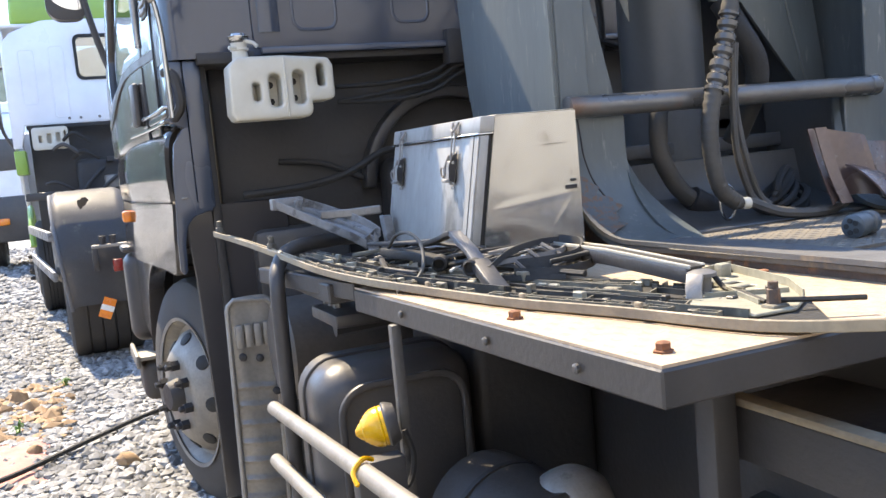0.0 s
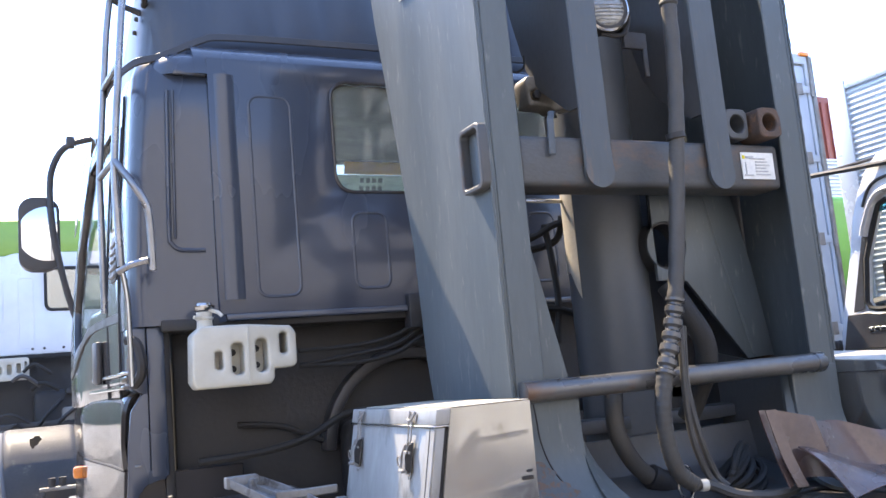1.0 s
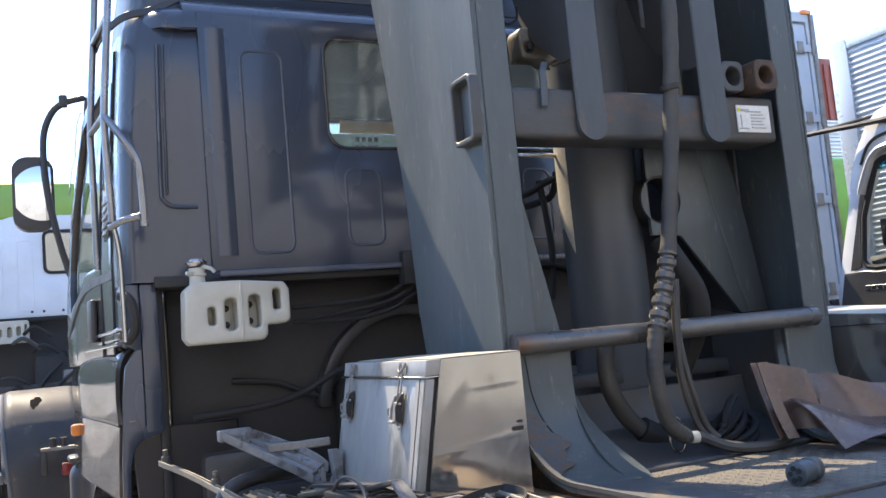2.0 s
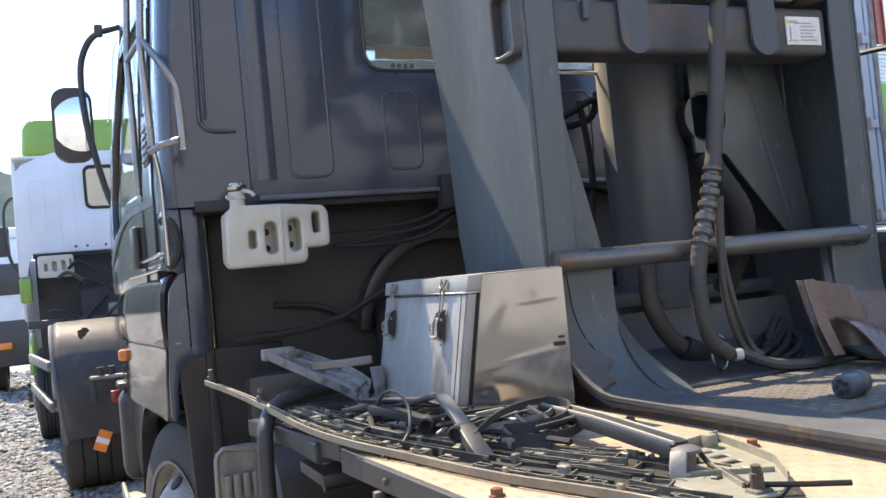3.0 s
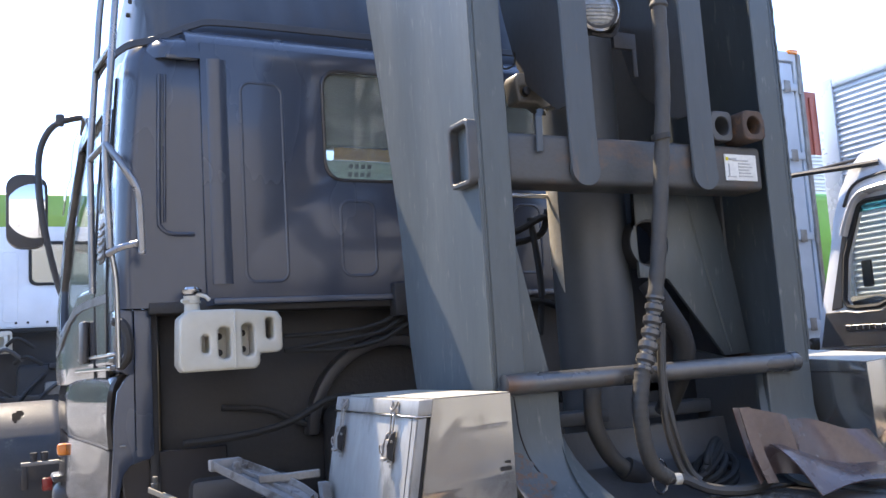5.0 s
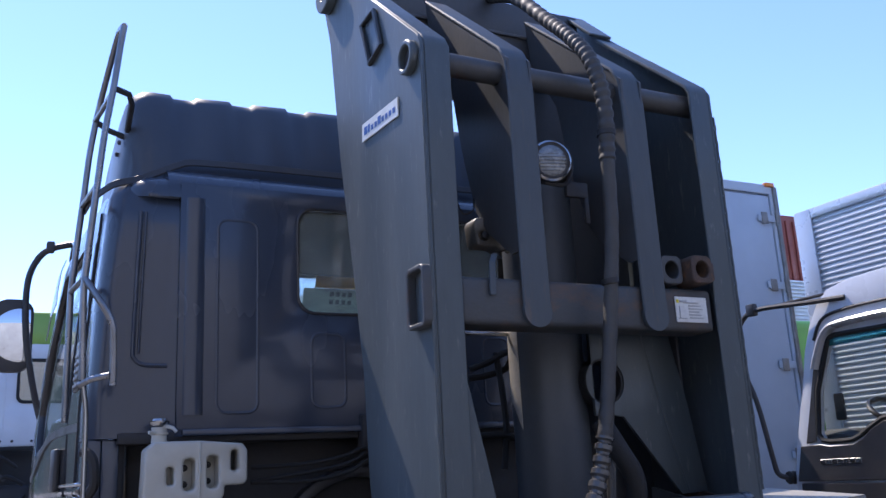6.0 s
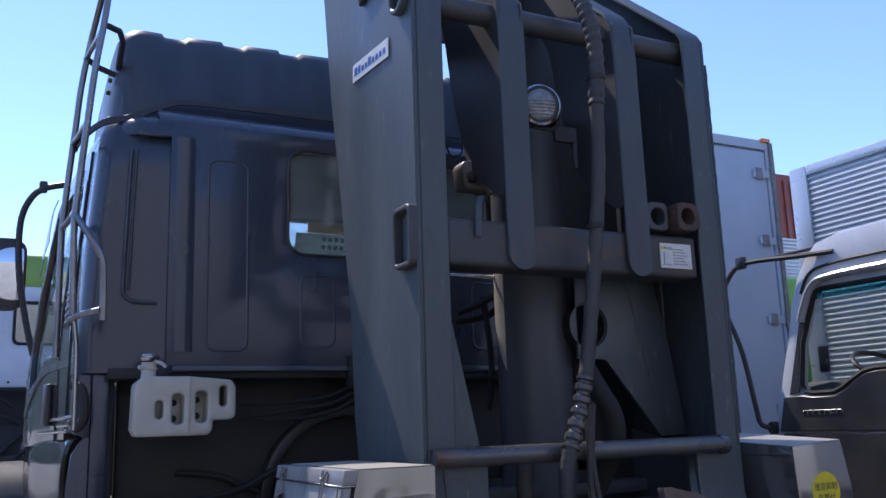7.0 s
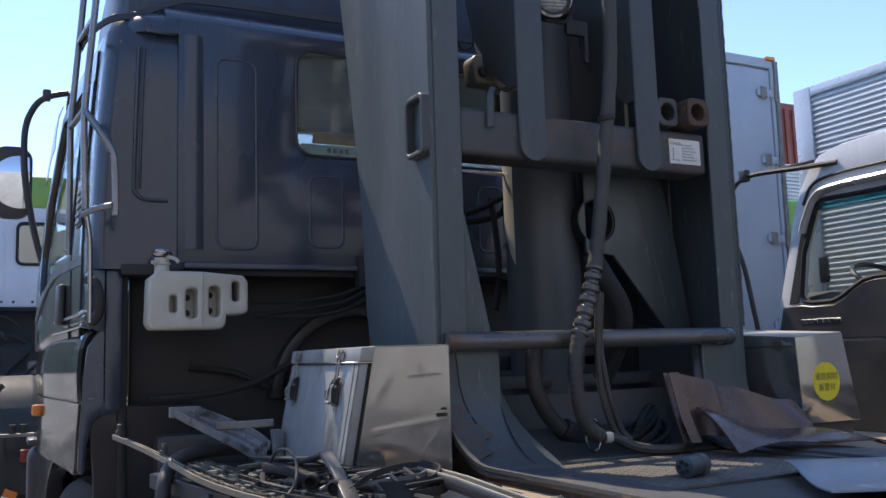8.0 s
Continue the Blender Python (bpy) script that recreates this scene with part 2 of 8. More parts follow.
def thin_film(name, colour):
    """Thin paper that lets daylight through."""
    m = mat(name, colour, colour, 0.5, 0.0, 6, 60, 0.0)
    n, link = m.node_tree.nodes, m.node_tree.links.new
    tl, mx = n.new("ShaderNodeBsdfTranslucent"), n.new("ShaderNodeMixShader")
    tl.inputs[0].default_value = (*colour, 1)
    mx.inputs[0].default_value = 0.75
    link(n["Principled BSDF"].outputs[0], mx.inputs[1])
    link(tl.outputs[0], mx.inputs[2])
    link(mx.outputs[0], n["Material Output"].inputs[0])
    return m


def dusty(m, amount, colour):
    """A film of dust over a material."""
    n, link = m.node_tree.nodes, m.node_tree.links.new
    out = n["Material Output"]
    src = out.inputs[0].links[0].from_socket
    df, mx, tx, mr = n.new("ShaderNodeBsdfDiffuse"), n.new("ShaderNodeMixShader"), n.new("ShaderNodeTexNoise"), n.new("ShaderNodeMapRange")
    tx.inputs["Scale"].default_value, tx.inputs["Detail"].default_value = 6.0, 6.0
    mr.inputs[1].default_value, mr.inputs[2].default_value = 0.3, 0.7
    mr.inputs[3].default_value, mr.inputs[4].default_value = amount * 0.5, amount * 1.5
    df.inputs[0].default_value = (*colour, 1)
    link(tx.outputs[0], mr.inputs[0])
    link(mr.outputs[0], mx.inputs[0])
    link(src, mx.inputs[1])
    link(df.outputs[0], mx.inputs[2])
    link(mx.outputs[0], out.inputs[0])
    return m


BANNER = thin_film("pale windscreen banner", (0.72, 0.78, 0.66))
BANNERORANGE = thin_film("orange banner strip", (0.85, 0.5, 0.06))
INTERIOR = mat("cab lining", (0.1, 0.1, 0.1), (0.07, 0.07, 0.07), 0.8, 0.0, 5, 60, 0.1)
CRUMPLE = mat("brown plastic sheet", (0.14, 0.085, 0.068), (0.095, 0.06, 0.05), 0.22, 0.0, 5, 70, 0.15, stain=(0.26, 0.2, 0.16), stain_at=0.62, stain_scale=6)
GREYSHEET = mat("blue grey plastic sheet", (0.3, 0.34, 0.38), (0.24, 0.27, 0.3), 0.35, 0.0, 4, 70, 0.1)
MIRROR = mat("mirror glass", (0.8, 0.82, 0.84), (0.75, 0.77, 0.8), 0.03, 1.0, 4, 60, 0.0, rough_var=0.01, speck=0.0)
GLASS = glass("window glass", (0.95, 0.97, 0.96), 0.96)
SMOKED = dusty(glass("smoked visor plastic", (0.7, 0.7, 0.68), 0.85), 0.25, (0.5, 0.5, 0.48))
DARKGLOSS = mat("black glossy glass panel", (0.02, 0.022, 0.024), (0.028, 0.03, 0.032), 0.06, 0.0, 3, 60, 0.0, rough_var=0.02, coat=0.6, speck=0.0)
DUSTYGLASS = dusty(glass("dusty rear glass", (0.9, 0.94, 0.92), 0.96), 0.3, (0.3, 0.33, 0.3))
TEALGLASS = glass("teal tint strip", (0.3, 0.66, 0.72), 0.92)
DARKGLASS = glass("dark window glass", (0.35, 0.42, 0.42), 0.7)
GRAVELBED = mat("gravel bed", (0.3, 0.295, 0.28), (0.2, 0.2, 0.19), 0.9, 0.0, 3, 40, 1.0, stain=(0.36, 0.29, 0.2), stain_at=0.62, stain_scale=0.9)
STONE = mat("crushed stone", (0.28, 0.28, 0.275), (0.17, 0.172, 0.168), 0.8, 0.0, 25, 150, 0.3, stain=(0.4, 0.33, 0.24), stain_at=0.66, stain_scale=1.3, island=0.45)
BROWNSTONE = mat("brown stone", (0.33, 0.22, 0.12), (0.25, 0.16, 0.09), 0.85, 0.0, 25, 150, 0.3)
LEAF = mat("weed leaf", (0.1, 0.22, 0.04), (0.07, 0.16, 0.03), 0.6, 0.0, 20, 90, 0.1)
CLAY = mat("red clay", (0.46, 0.21, 0.17), (0.38, 0.17, 0.14), 0.9, 0.0, 9, 90, 0.5)
FILLWALL = mat("pale bounce wall", (0.5, 0.5, 0.49), (0.42, 0.42, 0.41), 0.85, 0.0, 0.6, 30, 0.3, stain=(0.36, 0.35, 0.33), stain_at=0.58, stain_scale=0.9)
# colour of the unseen bank that was added for brown reflections
EARTHBANK = mat("brown earth bank", (0.2, 0.15, 0.105), (0.14, 0.115, 0.085), 0.95, 0.0, 0.5, 8, 0.8, stain=(0.09, 0.11, 0.05), stain_at=0.58, stain_scale=0.7)
RIMCREAM = mat("dusty brown-grey wheel rim", (0.27, 0.245, 0.205), (0.17, 0.155, 0.135), 0.55, 0.1, 7, 90, 0.25, stain=(0.42, 0.38, 0.26), stain_at=0.6, stain_scale=4)
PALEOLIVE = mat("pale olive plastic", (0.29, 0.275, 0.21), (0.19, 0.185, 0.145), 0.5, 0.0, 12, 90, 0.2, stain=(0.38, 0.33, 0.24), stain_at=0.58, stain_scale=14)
# dark copy of the garnish plastic with shade put into its colour
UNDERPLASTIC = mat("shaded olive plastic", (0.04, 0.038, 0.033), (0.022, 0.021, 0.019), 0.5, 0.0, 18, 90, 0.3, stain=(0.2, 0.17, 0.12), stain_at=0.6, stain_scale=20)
HILL = mat("far wooded hill", (0.12, 0.16, 0.13), (0.09, 0.12, 0.1), 0.9, 0.0, 0.1, 2, 0.5)


# ---- mesh helpers ----
def root(name, loc, label, category, group="", kind=""):
    ob = new(name)
    ob.location = loc
    ob.empty_display_size = 0.1
    return tagged(ob, label, category, group, kind)


def finish(name, bm, material, angle=35):
    me = bpy.data.meshes.new(name)
    bmesh.ops.recalc_face_normals(bm, faces=bm.faces)
    bm.to_mesh(me)
    bm.free()
    for p in me.polygons:
        p.use_smooth = True
    me.set_sharp_from_angle(angle=radians(angle))
    for mm in material if isinstance(material, tuple) else (material,):
        me.materials.append(mm)
    return me


def part(name, bm, material, parent, label="", angle=35):
    """Links a bmesh as one mesh object under a thing or a part; the bmesh is in world places."""
    ob = new(name, finish(name, bm, material, angle))
    if parent is not None:
        ob.parent = parent
        ob.matrix_parent_inverse = Matrix.Translation(parent.location).inverted()
    if label:
        tagged(ob, label)
    return ob


def single(name, bm, material, label, category, group="", kind="", angle=35):
    return tagged(new(name, finish(name, bm, material, angle)), label, category, group, kind)


def B():
    return bmesh.new()


def box(bm, x0, x1, y0, y1, z0, z1, m=None):
    vs = [bm.verts.new((x, y, z)) for x in (x0, x1) for y in (y0, y1) for z in (z0, z1)]
    if m is not None:
        for v in vs:
            v.co = m @ v.co
    for f in ((0, 1, 3, 2), (4, 6, 7, 5), (0, 4, 5, 1), (2, 3, 7, 6), (0, 2, 6, 4), (1, 5, 7, 3)):
        bm.faces.new([vs[i] for i in f])
    return bm


AX = {"x": lambda a, u, v: (a, u, v), "y": lambda a, u, v: (u, a, v), "z": lambda a, u, v: (u, v, a)}


def plate(bm, outer, holes, axis, a0, a1):
    """A plate with holes: 2D loops in the plane across the axis, from a0 to a1."""
    put = AX[axis]
    tmp = bmesh.new()
    loops = []
    for lp in (outer, *holes):
        vs = [tmp.verts.new(put(a0, *p)) for p in lp]
        for i in range(len(vs)):
            tmp.edges.new((vs[i], vs[(i + 1) % len(vs)]))
        loops.append(vs)
    bmesh.ops.triangle_fill(tmp, edges=tmp.edges[:], use_beauty=True)
    front = [[v.index for v in f.verts] for f in tmp.faces] if tmp.verts.index_update() is None else []
    shift = Vector(put(a1 - a0, 0, 0)) if axis == "x" else Vector((0, a1 - a0, 0)) if axis == "y" else Vector((0, 0, a1 - a0))
    cos = [v.co.copy() for v in tmp.verts]
    A = [bm.verts.new(c) for c in cos]
    C = [bm.verts.new(c + shift) for c in cos]
    for f in front:
        bm.faces.new([A[i] for i in f])
        bm.faces.new([C[i] for i in reversed(f)])
    for vs in loops:
        ids = [v.index for v in vs]
        for i in range(len(ids)):
            p, q = ids[i], ids[(i + 1) % len(ids)]
            bm.faces.new((A[p], A[q], C[q], C[p]))
    tmp.free()
    return bm


def rrect(u0, u1, v0, v1, r, n=4):
    pts = []
    for cu, cv, a in ((u1 - r, v1 - r, 0), (u0 + r, v1 - r, 90), (u0 + r, v0 + r, 180), (u1 - r, v0 + r, 270)):
        for k in range(n + 1):
            t = radians(a + 90 * k / n)
            pts.append((cu + r * math.cos(t), cv + r * math.sin(t)))
    return pts


def disc(u, v, r, n=20):
    return [(u + r * math.cos(2 * math.pi * k / n), v + r * math.sin(2 * math.pi * k / n)) for k in range(n)]


def arc(cu, cv, r, a0, a1, n=12):
    return [(cu + r * math.cos(radians(a0 + (a1 - a0) * k / n)), cv + r * math.sin(radians(a0 + (a1 - a0) * k / n))) for k in range(n + 1)]


def soft(pts, n=6, closed=False):
    """A smooth line through the points."""
    P = [Vector(p) for p in pts]
    out = []
    k = len(P)
    for i in range(k if closed else k - 1):
        p0 = P[(i - 1) % k] if closed or i else P[0]
        p1, p2 = P[i], P[(i + 1) % k]
        p3 = P[(i + 2) % k] if closed or i + 2 < k else P[-1]
        for j in range(n):
            t = j / n
            out.append(0.5 * (2 * p1 + (p2 - p0) * t + (2 * p0 - 5 * p1 + 4 * p2 - p3) * t * t + (3 * p1 - p0 - 3 * p2 + p3) * t ** 3))
    if not closed:
        out.append(P[-1])
    return out


def tube(bm, pts, r, n=10, wave=None, closed=False, flat=1.0):
    """A round bar along the points; wave(i) scales its radius."""
    P = [Vector(p) for p in pts]
    rings = []
    up = None
    for i, p in enumerate(P):
        a = P[i - 1] if i or closed else P[0]
        c = P[(i + 1) % len(P)] if i + 1 < len(P) or closed else P[-1]
        d = (c - a).normalized() if (c - a).length > 1e-9 else Vector((0, 0, 1))
        if up is None:
            up = d.orthogonal().normalized() if abs(d.z) > 0.9 else Vector((0, 0, 1))
        s = d.cross(up)
        s = s.normalized() if s.length > 1e-6 else d.orthogonal().normalized()
        up = s.cross(d).normalized()
        rr = r * (wave(i) if wave else 1.0)
        rings.append([bm.verts.new(p + s * rr * math.cos(2 * math.pi * k / n) + up * rr * flat * math.sin(2 * math.pi * k / n)) for k in range(n)])
    pairs = list(zip(rings, rings[1:])) + ([(rings[-1], rings[0])] if closed else [])
    for a, c in pairs:
        for k in range(n):
            bm.faces.new((a[k], a[(k + 1) % n], c[(k + 1) % n], c[k]))
    if not closed:
        bm.faces.new(rings[0][::-1])
        bm.faces.new(rings[-1])
    return bm


def lathe(bm, base, way, prof, n=24, caps=True):
    """A turned shape: prof holds (distance along the way, radius)."""
    o, d = Vector(base), Vector(way).normalized()
    s = d.orthogonal().normalized()
    u = d.cross(s)
    rings = []
    for h, r in prof:
        r = max(r, 1e-4)
        rings.append([bm.verts.new(o + d * h + (s * math.cos(2 * math.pi * k / n) + u * math.sin(2 * math.pi * k / n)) * r) for k in range(n)])
    for a, c in zip(rings, rings[1:]):
        for k in range(n):
            bm.faces.new((a[k], a[(k + 1) % n], c[(k + 1) % n], c[k]))
    if caps:
        bm.faces.new(rings[0][::-1])
        bm.faces.new(rings[-1])
    return bm


def bevel(bm, w, seg=2, angle=30):
    bmesh.ops.recalc_face_normals(bm, faces=bm.faces[:])
    es = [e for e in bm.edges if len(e.link_faces) == 2 and e.calc_face_angle(0) > radians(angle)]
    bmesh.ops.bevel(bm, geom=es, offset=w, segments=seg, profile=0.5, affect="EDGES", clamp_overlap=True)
    return bm


def rbox(x0, x1, y0, y1, z0, z1, w=0.01, seg=2, m=None):
    return bevel(box(B(), x0, x1, y0, y1, z0, z1, m), w, seg)


def strip(bm, line, u, w, th):
    """A flat bar: from the points of a line, w wide along u, th thick to the side."""
    P, u = [Vector(p) for p in line], Vector(u).normalized()
    rows = []
    for i, p in enumerate(P):
        d = (P[min(i + 1, len(P) - 1)] - P[max(i - 1, 0)]).normalized()
        nrm = d.cross(u).normalized() * th
        rows.append([bm.verts.new(c) for c in (p, p + u * w, p + u * w + nrm, p + nrm)])
    for a, c in zip(rows, rows[1:]):
        for k in range(4):
            bm.faces.new((a[k], a[(k + 1) % 4], c[(k + 1) % 4], c[k]))
    bm.faces.new(rows[0][::-1])
    bm.faces.new(rows[-1])
    return bm


def sheet(bm, fn, nu, nv, th):
    """A curved sheet: fn(u, v) for u, v in 0..1, th thick along its normal."""
    g = [[Vector(fn(i / nu, j / nv)) for j in range(nv + 1)] for i in range(nu + 1)]
    top, low = [], []
    for i in range(nu + 1):
        rt, rl = [], []
        for j in range(nv + 1):
            du = g[min(i + 1, nu)][j] - g[max(i - 1, 0)][j]
            dv = g[i][min(j + 1, nv)] - g[i][max(j - 1, 0)]
            nn = du.cross(dv)
            nn = nn.normalized() * th if nn.length > 1e-9 else Vector((0, 0, th))
            rt.append(bm.verts.new(g[i][j]))
            rl.append(bm.verts.new(g[i][j] - nn))
        top.append(rt)
        low.append(rl)
    for i in range(nu):
        for j in range(nv):
            bm.faces.new((top[i][j], top[i + 1][j], top[i + 1][j + 1], top[i][j + 1]))
            bm.faces.new((low[i][j], low[i][j + 1], low[i + 1][j + 1], low[i + 1][j]))
    for i in range(nu):
        bm.faces.new((top[i][0], low[i][0], low[i + 1][0], top[i + 1][0]))
        bm.faces.new((top[i][nv], top[i + 1][nv], low[i + 1][nv], low[i][nv]))
    for j in range(nv):
        bm.faces.new((top[0][j], top[0][j + 1], low[0][j + 1], low[0][j]))
        bm.faces.new((top[nu][j], low[nu][j], low[nu][j + 1], top[nu][j + 1]))
    return bm


def wheel(parent, x, y, z, side, r, w, rim_r, rim_mat, convex=True, name="wheel", steer=0.0):
    """A truck wheel: tyre with grooves, dished rim with hand holes, hub and nuts. side: -1 looks to -x."""
    prof = [(0, rim_r), (0.0, rim_r + 0.02), (0.012, r * 0.9), (0.03, r * 0.97), (0.06, r)]
    for k in range(4):
        a = 0.06 + (w - 0.12) * (k + 0.8) / 4.6
        prof += [(a, r), (a + 0.002, r - 0.014), (a + 0.012, r - 0.014), (a + 0.014, r)]
    prof += [(w - 0.06, r), (w - 0.03, r * 0.97), (w - 0.012, r * 0.9), (w, rim_r + 0.02), (w, rim_r)]
    way = (-side, 0, 0)
    wh = part(name, lathe(B(), (x, y, z), way, prof, 40, False), TYRE, parent, "worn black truck tyre")
    if convex:
        prof = [(-0.004, rim_r), (-0.008, rim_r + 0.015), (0.02, rim_r - 0.008), (0.045, rim_r - 0.02), (0.05, rim_r - 0.04), (0.03, rim_r * 0.84), (-0.018, rim_r * 0.67), (-0.035, rim_r * 0.59),
                (-0.042, rim_r * 0.52), (-0.043, rim_r * 0.36), (-0.043, rim_r * 0.2)]
        dish, nut_r, hole_r, hole_h = -0.015, rim_r * 0.44, rim_r * 0.75, 0.005
    else:
        prof = [(-0.004, rim_r), (-0.006, rim_r + 0.015), (0.02, rim_r - 0.01), (0.05, rim_r - 0.03), (0.18, rim_r * 0.72), (0.12, rim_r * 0.6), (0.09, rim_r * 0.45), (0.09, rim_r * 0.3), (0.22, rim_r * 0.25)]
        dish, nut_r, hole_r, hole_h = 0.12, rim_r * 0.42, rim_r * 0.69, 0.16
    rim = part("rim", lathe(B(), (x, y, z), way, prof, 48, False), rim_mat, wh, "dusty painted steel rim")
    bm = B()
    lathe(bm, (x, y, z), way, [(-0.075 + dish, 0.02), (-0.075 + dish, 0.05), (-0.065 + dish, 0.058), (-0.03 + dish, 0.066), (0.05 + dish, 0.08)], 24)
    part("hub", bm, GRIME, wh)
    for k in range(8):
        a = 2 * math.pi * (k + 0.3) / 8
        c = (x - side * (dish - 0.03), y + math.cos(a) * nut_r, z + math.sin(a) * nut_r)
        part("nut", lathe(B(), c, way, [(-0.05, 0.008), (-0.045, 0.013), (-0.03, 0.014), (-0.029, 0.021), (0.0, 0.021)], 6), RUSTY if not convex else GRIME, wh)
    for k in range(8 if convex else 6):
        a = 2 * math.pi * (k + 0.1) / (8 if convex else 6)
        out = Vector((side * (0.74 if convex else 1.0), math.cos(a) * (0.67 if convex else 0), math.sin(a) * (0.67 if convex else 0)))
        c = Vector((x - side * hole_h, y + math.cos(a) * hole_r, z + math.sin(a) * hole_r))
        part("hand_hole", lathe(B(), c + out * 0.004, -out, [(-0.003, 0.024), (0.0, 0.029), (0.02, 0.029)], 18), RUBBER, wh)
    if steer:
        turn = Matrix.Translation((x, y, z)) @ pose(0, 0, 0, 0, 0, steer) @ Matrix.Translation((-x, -y, -z))
        for o in (wh, *wh.children):
            o.data.transform(turn)
    return wh


def bulge(ob, s):
    """Bends a flat side panel of the cab, built 1.25 from the middle, to the cab's side."""
    for v in ob.data.vertices:
        v.co.x += s * (side_x(v.co.y, v.co.z) - 1.25)
    return ob


def words(body, size, loc, rot, material, parent=None, thick=0.001, name="writing", squash=1.0):
    """Raised letters as a mesh."""
    cu = bpy.data.curves.new(name, "FONT")
    cu.body, cu.size, cu.extrude, cu.align_x, cu.align_y = body, size, thick, "CENTER", "CENTER"
    tmp = bpy.data.objects.new(name, cu)
    scene.collection.objects.link(tmp)
    dg = bpy.context.evaluated_depsgraph_get()
    me = bpy.data.meshes.new_from_object(tmp.evaluated_get(dg))
    bpy.data.objects.remove(tmp)
    me.transform(pose(*loc, *rot) @ Matrix.Diagonal((squash, 1, 1, 1)))
    me.materials.clear()
    me.materials.append(material)
    ob = new(name, me)
    if parent is not None:
        ob.parent = parent
        ob.matrix_parent_inverse = Matrix.Translation(parent.location).inverted()
    return ob


# ---- ground ----
bm = B()
rings = [0, 4, 8, 14, 25, 50, 120, 400, 1500]
n = 40
prev = None
for r in rings:
    cur = [bm.verts.new((-1 + r * math.cos(2 * math.pi * k / n), 3 + r * math.sin(2 * math.pi * k / n), 0)) for k in range(n if r else 1)]
    if prev is not None:
        for k in range(n):
            if len(prev) == 1:
                bm.faces.new((prev[0], cur[k], cur[(k + 1) % n]))
            else:
                bm.faces.new((prev[k], cur[k], cur[(k + 1) % n], prev[(k + 1) % n]))
    prev = cur
single("ground", bm, GRAVELBED, "grey crushed gravel yard with brown earth patches", "ground", kind="structure")

# unseen plain wall added behind the camera for bounce light and reflections
single("wall_south", rbox(-16, 16, -8.3, -8, 0, 6.0, 0.02), FILLWALL, "unseen plain pale wall added behind the camera for bounce light", "wall", kind="structure")

# unseen bank added on the west so the cab and fender mirror brown
single("wall_west", bevel(plate(B(), [(-12.5, 0.0), (-9.5, 0.0), (-10.6, 3.2), (-12.5, 3.6)], [], "y", -11, 30), 0.2, 2), EARTHBANK, "unseen plain brown bank added for reflections in the cab", "bank", kind="structure")

# ---- the hook-lift truck ----
TRUCK = root("hook_lift_truck", (0, 0, 0), "dark navy hook-lift truck with raised slate grey arm", "truck")

# cab: rear panel, corners, roof, fairing
CABY = 1.03


def side_x(y, z):
    """Half width of the cab at a place of its side: it leans in towards the roof and flares towards the front."""
    base = float(np.interp(z, [1.2, 1.5, 1.76, 2.12, 2.5, 2.62], [1.3, 1.302, 1.3, 1.282, 1.25, 1.215]))
    t = min(1.0, max(0.0, (y - 1.2) / 1.2))
    return base + 0.086 * t * t * (3 - 2 * t) * float(np.interp(z, [1.2, 1.6, 2.1, 2.6], [0.9, 1.0, 0.85, 0.6]))


def slice_up(bm, ys=(), zs=()):
    """Cuts a mesh across at the given depths and heights, so that it can be bent."""
    for at, way in [((0, c, 0), (0, 1, 0)) for c in ys] + [((0, 0, c), (0, 0, 1)) for c in zs]:
        bmesh.ops.bisect_plane(bm, geom=bm.verts[:] + bm.edges[:] + bm.faces[:], plane_co=at, plane_no=way)
    return bm


outer = [(-1.02, 1.68), (1.02, 1.68), (1.02, 2.56), (-1.02, 2.56)]
window_hole = rrect(-0.59, 0.59, 2.095, 2.5, 0.06)
rear = part("cab_rear_panel", bevel(plate(B(), outer, [window_hole], "y", CABY, CABY + 0.03), 0.006, 2), NAVY, TRUCK)
bm = B()
plate(bm, rrect(-0.595, 0.595, 2.09, 2.505, 0.065), [rrect(-0.584, 0.584, 2.101, 2.494, 0.058)], "y", CABY - 0.006, CABY + 0.012)
part("window_seal", bevel(bm, 0.004), BLACKCAB, rear)
pane = part("rear_window", plate(B(), rrect(-0.58, 0.58, 2.105, 2.49, 0.055), [], "y", CABY + 0.012, CABY + 0.017), DUSTYGLASS, rear)
pane.visible_shadow = False


def bead(x0, x1, z0, z1, y, r=0.007, rad=0.035):
    bm = tube(B(), [(u, y, v) for u, v in rrect(x0, x1, z0, z1, rad, 5)], r, 10, closed=True)
    for v in bm.verts:
        v.co.y = y + (v.co.y - y) * 0.55
    return bm


